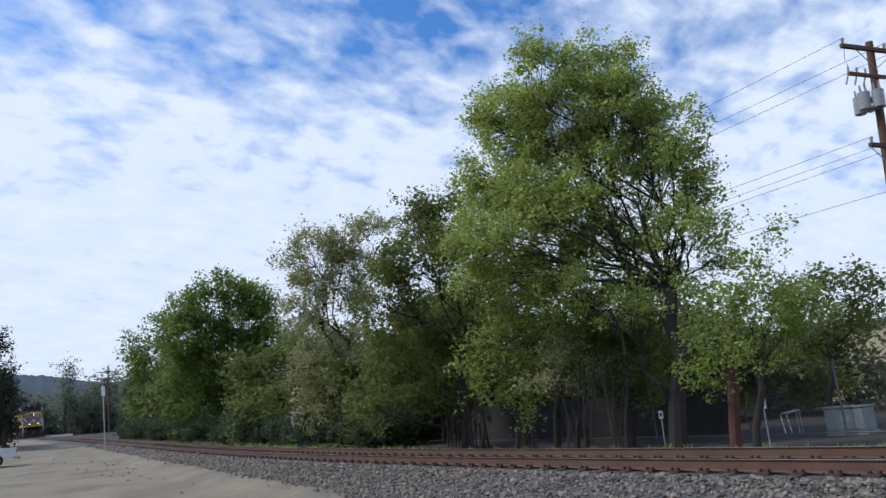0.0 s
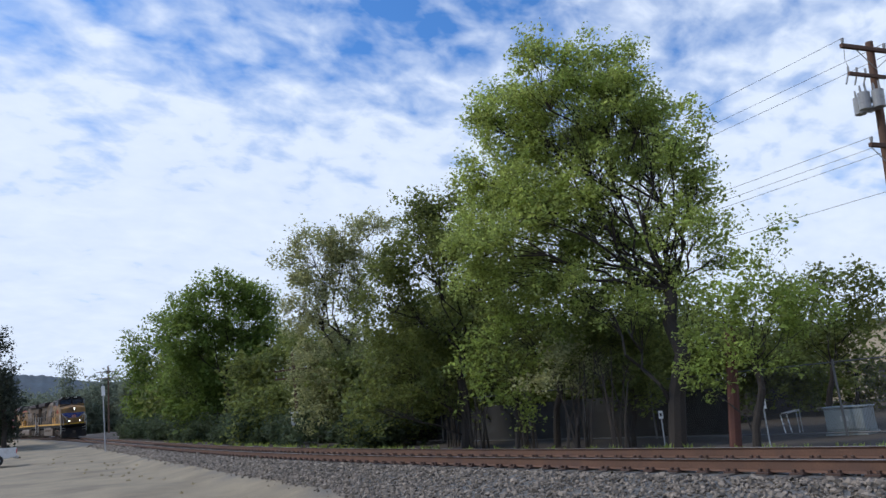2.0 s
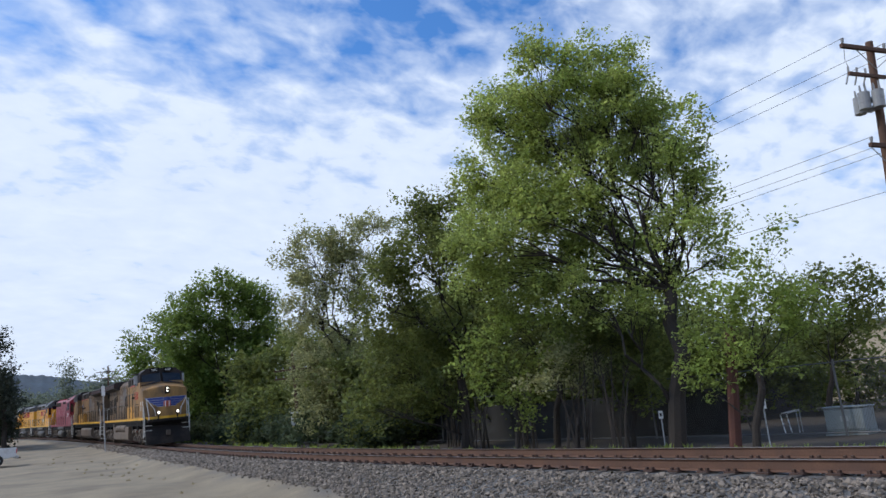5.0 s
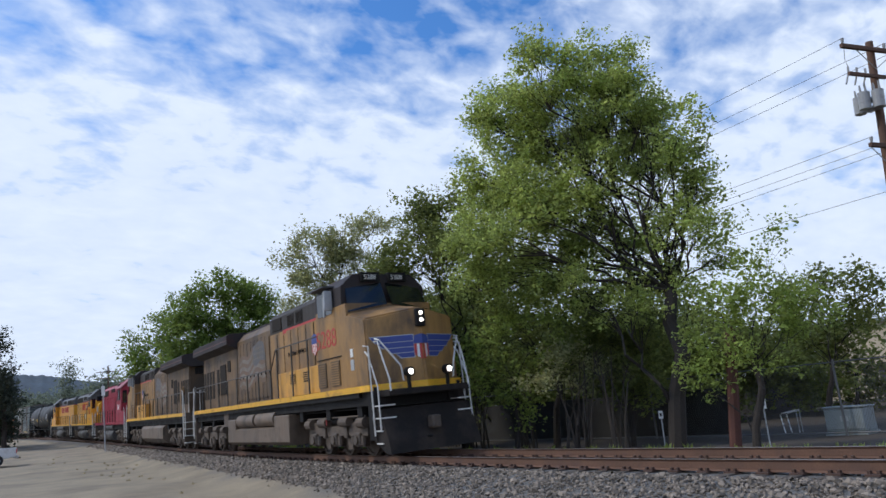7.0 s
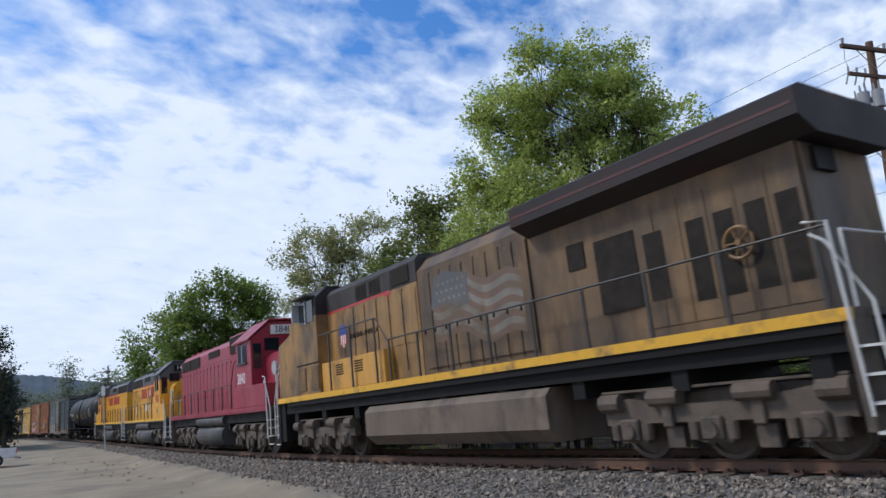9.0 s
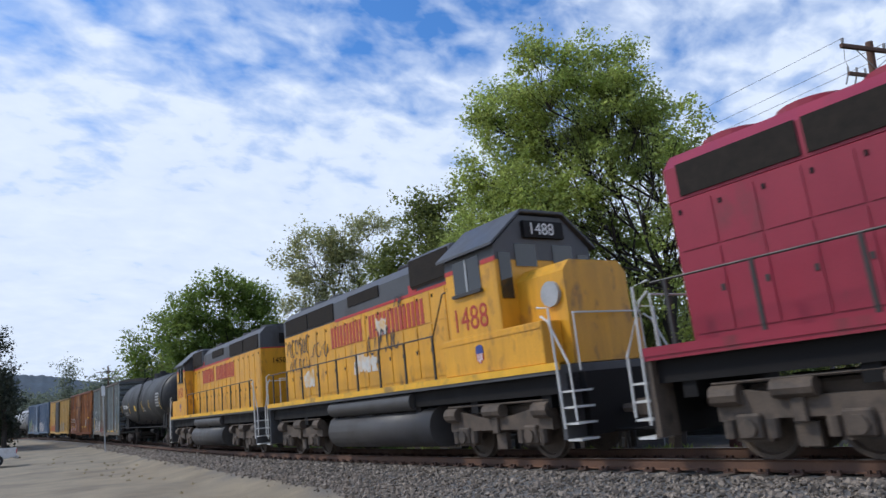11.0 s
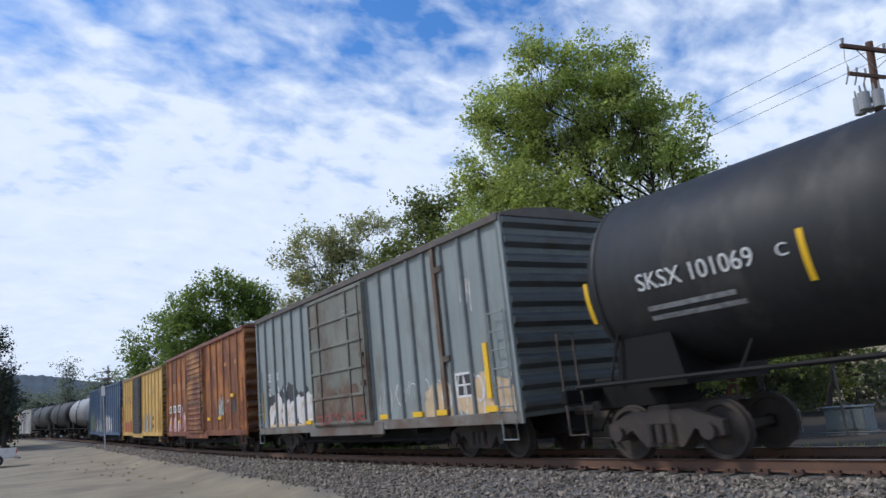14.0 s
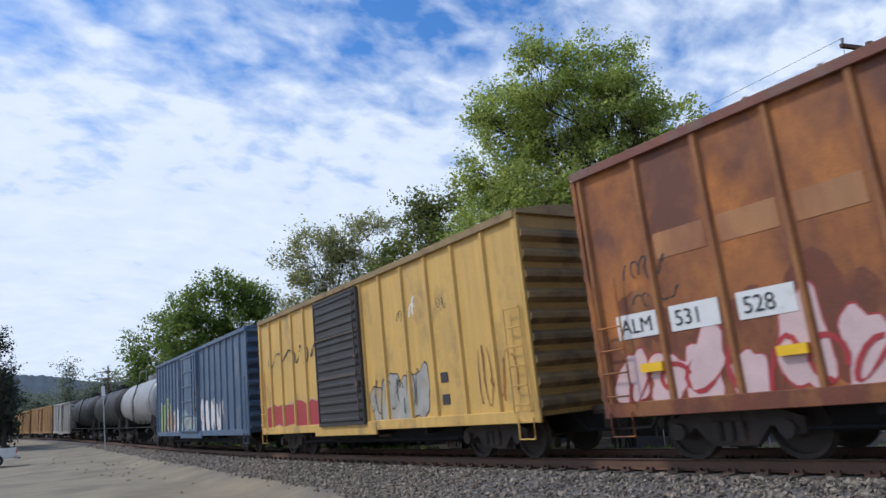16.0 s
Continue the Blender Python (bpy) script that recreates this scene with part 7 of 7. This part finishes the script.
def fence():
    """A chain-link fence: posts, rails, a net of thin wires, along part of it dark sheets that stand in for shade."""
    v = tagged(new("chain_link_fence"), "grey chain-link fence with added dark shade sheets behind the trees", "fence")
    net = B()
    x0, x1, y = -42.0, 3.0, 19.4
    n = 16
    for k in range(n):
        x = x0 + (x1 - x0) * k / (n - 1)
        g = drop(x, y)
        bm = B()
        tube(bm, [(x, y, g - 0.3), (x, y, g + 1.95)], 0.03, 6)
        part("post", bm, M_FENCE, v)
        if k < n - 1:
            xb = x0 + (x1 - x0) * (k + 1) / (n - 1)
            for z in (0.06, 1.88):
                bm = B()
                tube(bm, [(x, y, g + z), (xb, y, drop(xb, y) + z)], 0.018, 5)
                part("rail", bm, M_FENCE, v)
            # dark sheet added where only the shade under the trees lies
            if -31 < x < -13.2:
                bm = B()
                box(bm, x + 0.04, xb - 0.04, y + 0.03, y + 0.045, g + 0.08, g + 1.45)
                part("screen", bm, M_SHADESHEET, v, "added dark sheet in place of the shade under the trees")
            if x >= -16:
                for i in range(44):
                    xa = x + (xb - x) * i / 44
                    for s in (-1, 1):
                        xe = xa + s * 0.9
                        if x <= xe <= xb:
                            vs = [net.verts.new(p) for p in ((xa, y, g + 0.06), (xa + 0.006, y, g + 0.06), (xe + 0.006, y, g + 1.88), (xe, y, g + 1.88))]
                            net.faces.new(vs)
    tagged(part("netting", net, M_FENCE, v, "thin diamond wire netting"), kind="stuff")


M_FENCE = mat("weathered_fence_steel", (0.105, 0.105, 0.105), 0.6, vary=0.2, scale=5)
M_SHADESHEET = mat("dark_shade_sheet", (0.026, 0.025, 0.024), 0.9, vary=0.3, scale=1.5, dirt=(0.05, 0.05, 0.05), dirt_amt=0.2)
M_STUCCO = mat("tan_stucco", (0.50, 0.42, 0.30), 0.9, vary=0.08, scale=0.6, fine=25, bump=0.3)
M_SHED = mat("dark_shed_metal", (0.045, 0.043, 0.042), 0.7, vary=0.25, scale=1.0)
M_CONC = mat("pale_grey_box_paint", (0.25, 0.28, 0.28), 0.6, vary=0.10, scale=1.5, dirt=(0.17, 0.18, 0.17), dirt_amt=0.25)
fence()


def house(name, label, x0, x1, y0, y1, z1, wall, roofm, windows=(), doors=(), flat=True):
    v = tagged(new(name), label, "building")
    g = min(drop(x0, y0), drop(x1, y1)) - 0.2
    one(v, "wall", wall, x0, x1, y0, y1, g, z1)
    one(v, "roof", roofm, x0 - 0.25, x1 + 0.25, y0 - 0.3, y1 + 0.3, z1, z1 + 0.22, bevel=0.03)
    one(v, "plinth", M_SHED, x0 - 0.02, x1 + 0.02, y0 - 0.03, y0, g, g + 0.45)
    for x, z, w, h in windows:
        f = one(v, "window", M_GALV, x - w / 2 - 0.06, x + w / 2 + 0.06, y0 - 0.06, y0, z - 0.06, z + h + 0.06)
        one(f, "pane", M_GLASS, x - w / 2, x + w / 2, y0 - 0.075, y0 - 0.055, z, z + h)
    for x, w, h in doors:
        one(v, "door", M_SHED, x - w / 2, x + w / 2, y0 - 0.06, y0 + 0.02, g + 0.2, g + 0.2 + h)
    return v


house("warehouse", "tan stucco warehouse with flat roof", -19.6, 8.0, 41.0, 56.0, 4.1, M_STUCCO, M_GALV, ((-13, 1.0, 0.9, 1.1), (-9, 1.0, 0.9, 1.1)), ((-16.2, 1.0, 2.1), (-5, 3.0, 2.6)))
house("storage_shed", "long low dark metal storage shed", -27.0, -17.5, 30.0, 35.0, 1.45, M_SHED, M_SHED, (), ((-25, 2.0, 1.5),))
house("grey_shed", "small pale grey metal shed", -21.2, -20.1, 22.3, 23.9, 1.3, M_CONC, M_CONC)


def utility_box():
    v = tagged(new("utility_cabinet"), "pale grey steel utility cabinet behind the fence", "cabinet")
    x, y = -9.1, 19.95
    v.matrix_basis = Matrix.Translation((x, y, drop(x, y)))
    one(v, "plinth", M_CONC, -0.54, 0.54, -0.36, 0.36, -0.1, 0.06)
    one(v, "body", M_CONC, -0.51, 0.51, -0.32, 0.32, 0.06, 0.66, bevel=0.02)
    one(v, "lid", M_CONC, -0.54, 0.54, -0.36, 0.36, 0.66, 0.71, bevel=0.015)
    for s in (-1, 1):
        d = one(v, "door", M_CONC, s * 0.255 - 0.235, s * 0.255 + 0.235, -0.345, -0.32, 0.12, 0.61, bevel=0.008)
        one(d, "handle", M_GALV, s * 0.08, s * 0.08 + 0.03, -0.37, -0.345, 0.32, 0.46)


utility_box()


def frame_rack():
    v = tagged(new("pipe_rack"), "white bent pipe rack standing in the yard", "rack")
    x, y = -11.3, 20.6
    v.matrix_basis = Matrix.Translation((x, y, drop(x, y))) @ Matrix.Diagonal((0.62, 0.62, 0.85, 1))
    for k in range(2):
        bm = B()
        tube(bm, [(0.15 * k, 0.3 * k, 0), (-0.1 + 0.15 * k, 0.3 * k, 0.62), (0.0 + 0.15 * k, 0.3 * k, 0.66), (0.7, 0.3 * k, 0.74)], 0.03, 6)
        part("bent_pipe", bm, M_WHITE, v)
    bm = B()
    tube(bm, [(0.7, 0, 0), (0.7, 0, 0.74), (0.7, 0.3, 0.74), (0.7, 0.3, 0)], 0.025, 6)
    part("leg", bm, M_GALV, v)


frame_rack()


def small_sign(x, y, z, w, h):
    v = tagged(new("yard_sign"), "small white notice on a thin post", "sign")
    g = drop(x, y)
    v.matrix_basis = Matrix.Translation((x, y, g)) @ Matrix.Rotation(-math.atan2(x, y), 4, "Z")
    bm = B()
    tube(bm, [(0, 0, -0.2), (0, 0, z + h - g)], 0.02, 6)
    part("post", bm, M_GALV, v)
    one(v, "plate", M_WHITE, -w / 2, w / 2, -0.035, -0.02, z - g, z - g + h)
    one(v, "mark", M_DARK, -w / 4, w / 4, -0.04, -0.034, z - g + h * 0.3, z - g + h * 0.7)


small_sign(-12.9, 17.0, 0.42, 0.12, 0.22)
small_sign(-9.2, 16.0, 0.55, 0.14, 0.26)
for x in (-24.9, -24.2):
    v = tagged(new("notice_board"), "plain white board on two feet", "barrier")
    v.matrix_basis = Matrix.Translation((x, 20.3, drop(x, 20.3)))
    one(v, "board", M_WHITE, -0.16, 0.16, -0.03, 0.03, 0.25, 1.05, bevel=0.01)
    one(v, "foot", M_SHED, -0.16, -0.10, -0.15, 0.15, 0.0, 0.26)
    one(v, "foot", M_SHED, 0.10, 0.16, -0.15, 0.15, 0.0, 0.26)


def far_barrier():
    v = tagged(new("crossing_barrier"), "white concrete barrier and dark beam beyond the bend", "barrier")
    x = -160.0
    for y in (19.0, 24.2):
        one(v, "post", M_SHED, x - 0.1, x + 0.1, y - 0.1, y + 0.1, drop(x, y) - 0.3, drop(x, y) + 3.0)
    one(v, "beam", M_SHED, x - 0.12, x + 0.12, 18.4, 24.6, drop(x, 21) + 2.6, drop(x, 21) + 2.9)
    one(v, "parapet", M_WHITE, x - 0.1, x + 0.1, 19.2, 24.0, drop(x, 21) - 0.2, drop(x, 21) + 0.42)


far_barrier()


# ---------- vehicles standing about ----------
M_CARWHITE = mat("white_car_paint", (0.62, 0.62, 0.62), 0.3, vary=0.04, dirt=(0.40, 0.37, 0.32), dirt_amt=0.15)
M_CARDARK = mat("dark_car_paint", (0.06, 0.075, 0.09), 0.25, vary=0.05)
M_TYRE = mat("tyre_rubber", (0.018, 0.018, 0.018), 0.85, vary=0.2, scale=8)


def road_wheel(v, x, y):
    bm = B()
    s = 1 if y > 0 else -1
    tube(bm, [(x, y - s * 0.11, 0.36), (x, y - s * 0.09, 0.36), (x, y + s * 0.09, 0.36), (x, y + s * 0.11, 0.36)], 0.36, 18)
    w = part("wheel", bm, M_TYRE, v)
    bm = B()
    tube(bm, [(x, y + s * 0.10, 0.36), (x, y + s * 0.125, 0.36)], 0.2, 12)
    part("rim", bm, M_GALV, w)


def motor_car(name, label, at, turn, paint, pickup):
    v = tagged(new(name), label, "pickup truck" if pickup else "car")
    v.matrix_basis = Matrix.Translation((at[0], at[1], drop(*at))) @ Matrix.Rotation(turn, 4, "Z")
    bm = B()
    if pickup:
        prof = [(-2.7, 0.55), (-2.7, 1.12), (-0.75, 1.12), (-0.55, 1.15), (0.75, 1.15), (0.95, 1.1), (2.5, 1.0), (2.68, 0.75), (2.68, 0.45), (2.1, 0.42), (1.2, 0.42), (-1.1, 0.42), (-2.1, 0.45)]
    else:
        prof = [(-2.1, 0.5), (-2.12, 0.9), (-1.6, 0.98), (0.9, 0.95), (1.95, 0.82), (2.1, 0.6), (2.05, 0.38), (-2.0, 0.38)]
    extrude(bm, prof, -0.92, 0.92, "y")
    bmesh.ops.bevel(bm, geom=bm.edges[:], offset=0.05, segments=2, affect="EDGES")
    part("body", bm, paint, v)
    bm = B()
    cabp = [(-0.7, 1.14), (-0.45, 1.78), (0.45, 1.80), (1.05, 1.12)] if pickup else [(-1.6, 0.95), (-0.9, 1.42), (0.35, 1.42), (1.1, 0.94)]
    extrude(bm, cabp, -0.78, 0.78, "y")
    bmesh.ops.bevel(bm, geom=bm.edges[:], offset=0.06, segments=2, affect="EDGES")
    part("cabin", bm, paint, v)
    for s in (-1, 1):
        bm = B()
        q = [(a * 0.86 + 0.03, 1.14 + (b - 1.12) * 0.85 if pickup else 0.96 + (b - 0.94) * 0.85) for a, b in cabp]
        extrude(bm, q, min(s * 0.775, s * 0.79), max(s * 0.775, s * 0.79), "y")
        part("side_window", bm, M_GLASS, v)
        for x in ((-1.65, 1.75) if pickup else (-1.3, 1.3)):
            road_wheel(v, x, s * 0.84)
        e = -2.7 if pickup else -2.1
        one(v, "tail_light", M_LAMPRED, e - 0.03, e + 0.03, min(s * 0.72, s * 0.88), max(s * 0.72, s * 0.88), 0.75, 1.02)
    e = -2.7 if pickup else -2.1
    one(v, "bumper", M_GALV, e - 0.14, e + 0.05, -0.88, 0.88, 0.45, 0.62, bevel=0.02)
    if pickup:
        one(v, "tailgate", paint, e - 0.02, e + 0.03, -0.7, 0.7, 0.64, 1.10, bevel=0.01)
        one(v, "tow_hitch", M_DARK, e - 0.32, e - 0.1, -0.05, 0.05, 0.42, 0.5)
    return v


motor_car("pickup_truck", "white pickup truck parked on the dirt lot", (-54.0, 2.1), radians(-90), M_CARWHITE, True)
motor_car("parked_car", "dark blue car parked behind the trees", (-39.6, 25.0), radians(10), M_CARDARK, False)
motor_car("parked_car", "white car parked behind the trees", (-30.5, 26.0), radians(5), M_CARWHITE, False)


# ---------- thin stems under the crowns ----------
def stems(at, count, height, spread, seed):
    r = random.Random(seed)
    v = tagged(new("stem_thicket"), "clump of thin bare grey stems under the trees", "shrub")
    v.matrix_basis = Matrix.Translation((at[0], at[1], drop(*at))) @ Matrix.Rotation(-math.atan2(*at), 4, "Z")
    for k in range(count):
        bm = B()
        x, y = r.uniform(-0.25, 0.25) * spread, r.uniform(-0.3, 0.3)
        tip = (x + r.uniform(-0.6, 0.9) * spread * 0.6, y + r.uniform(-0.4, 0.4), height * r.uniform(0.75, 1.1))
        p = [(x, y, -0.1), (x * 0.8 + tip[0] * 0.2, y, height * 0.35), (x * 0.4 + tip[0] * 0.6, y, height * 0.7), tip]
        tube(bm, p, r.uniform(0.02, 0.045), 5, 0.008)
        for b in range(3):
            q = Vector(p[2]).lerp(Vector(tip), r.random())
            tube(bm, [q, q + Vector((r.uniform(-0.4, 0.4), r.uniform(-0.2, 0.2), r.uniform(0.2, 0.5)))], 0.010, 4, 0.004)
        part("stem", bm, M_STEM, v)


M_STEM = mat("grey_stem_bark", (0.048, 0.038, 0.030), 0.9, vary=0.3, scale=4, bump=0.3)
for k, (at, n, hh, sp) in enumerate((((-14.6, 15.3), 13, 2.3, 1.6), ((-13.4, 15.9), 9, 2.6, 1.3), ((-17.6, 16.2), 9, 2.4, 1.5), ((-20.6, 16.5), 10, 2.6, 1.6), ((-23.5, 17.2), 8, 2.6, 1.6))):
    stems(at, n, hh, sp, 70 + k)


# ---------- weeds ----------
def weeds(name, label, count, seed, boxes, hgt, leaf):
    r = np.random.default_rng(seed)
    vs, fs = [], []
    for k in range(count):
        x0, x1, l0, l1 = boxes[int(r.integers(len(boxes)))]
        x = r.uniform(x0, x1)
        y = float(np.interp(x, LX, LY)) - r.uniform(l0, l1)
        z = float(ground_z(x, y))
        for b in range(14):
            a, t = r.uniform(0, 6.28), r.uniform(0.2, 0.9)
            d = np.array([math.cos(a) * t, math.sin(a) * t, 1.0]) * hgt * r.uniform(0.4, 1.1)
            s = np.array([-math.sin(a), math.cos(a), 0]) * hgt * 0.10
            o = np.array([x, y, z]) + np.array([r.normal(0, 0.04), r.normal(0, 0.04), 0])
            i = len(vs)
            vs += [o - s, o + s, o + d * 0.6 + s * 0.7, o + d]
            fs += [(i, i + 1, i + 2), (i, i + 2, i + 3)]
    me = bpy.data.meshes.new(name)
    me.from_pydata([tuple(p) for p in vs], [], fs)
    me.materials.append(leaf)
    tagged(new(name, me), label, "weeds", kind="stuff")


weeds("dry_weeds", "sparse dry weeds at the edge of the gravel", 34, 5, ((-50, -12, 3.8, 5.5), (-60, -30, 3.4, 8.0)), 0.10, leaf_mat("dry_weed_leaves", (0.24, 0.20, 0.09)))
weeds("green_weeds", "low green weeds along the foot of the trees", 260, 6, ((-40, -5, -4.6, -3.0), (-70, -30, -5.5, -3.2)), 0.22, LEAF_LIGHT)


# ---------- what moves ----------
def pose_at(s, base):
    a, b = on_line(s + base), on_line(s - base)
    d = (a - b).normalized()
    c = (a + b) / 2
    yaw, pitch = math.atan2(d.y, d.x), -math.asin(d.z)
    return Matrix.Translation(c) @ Euler((0, 0, yaw)).to_matrix().to_4x4() @ Euler((0, pitch, 0)).to_matrix().to_4x4() @ Euler((radians(LEAN), 0, 0)).to_matrix().to_4x4()


def motions():
    about = Matrix.Rotation(math.pi, 4, "Z")
    for v, start, base in TRAIN:
        turn = about if v.name in FLIPPED else Matrix.Identity(4)
        walk(v, [(k * 0.5, pose_at(start + travelled(k * 0.5), base) @ turn) for k in range(33)])

    fps = 30
    for w, a, r in SPIN:
        back = -1 if w.parent.parent.name in FLIPPED else 1
        walk(w, [(k / fps, pose(a, 0, r, 0, math.degrees(back * travelled(k / fps) / r), 0)) for k in range(16 * fps + 1)])


motions()
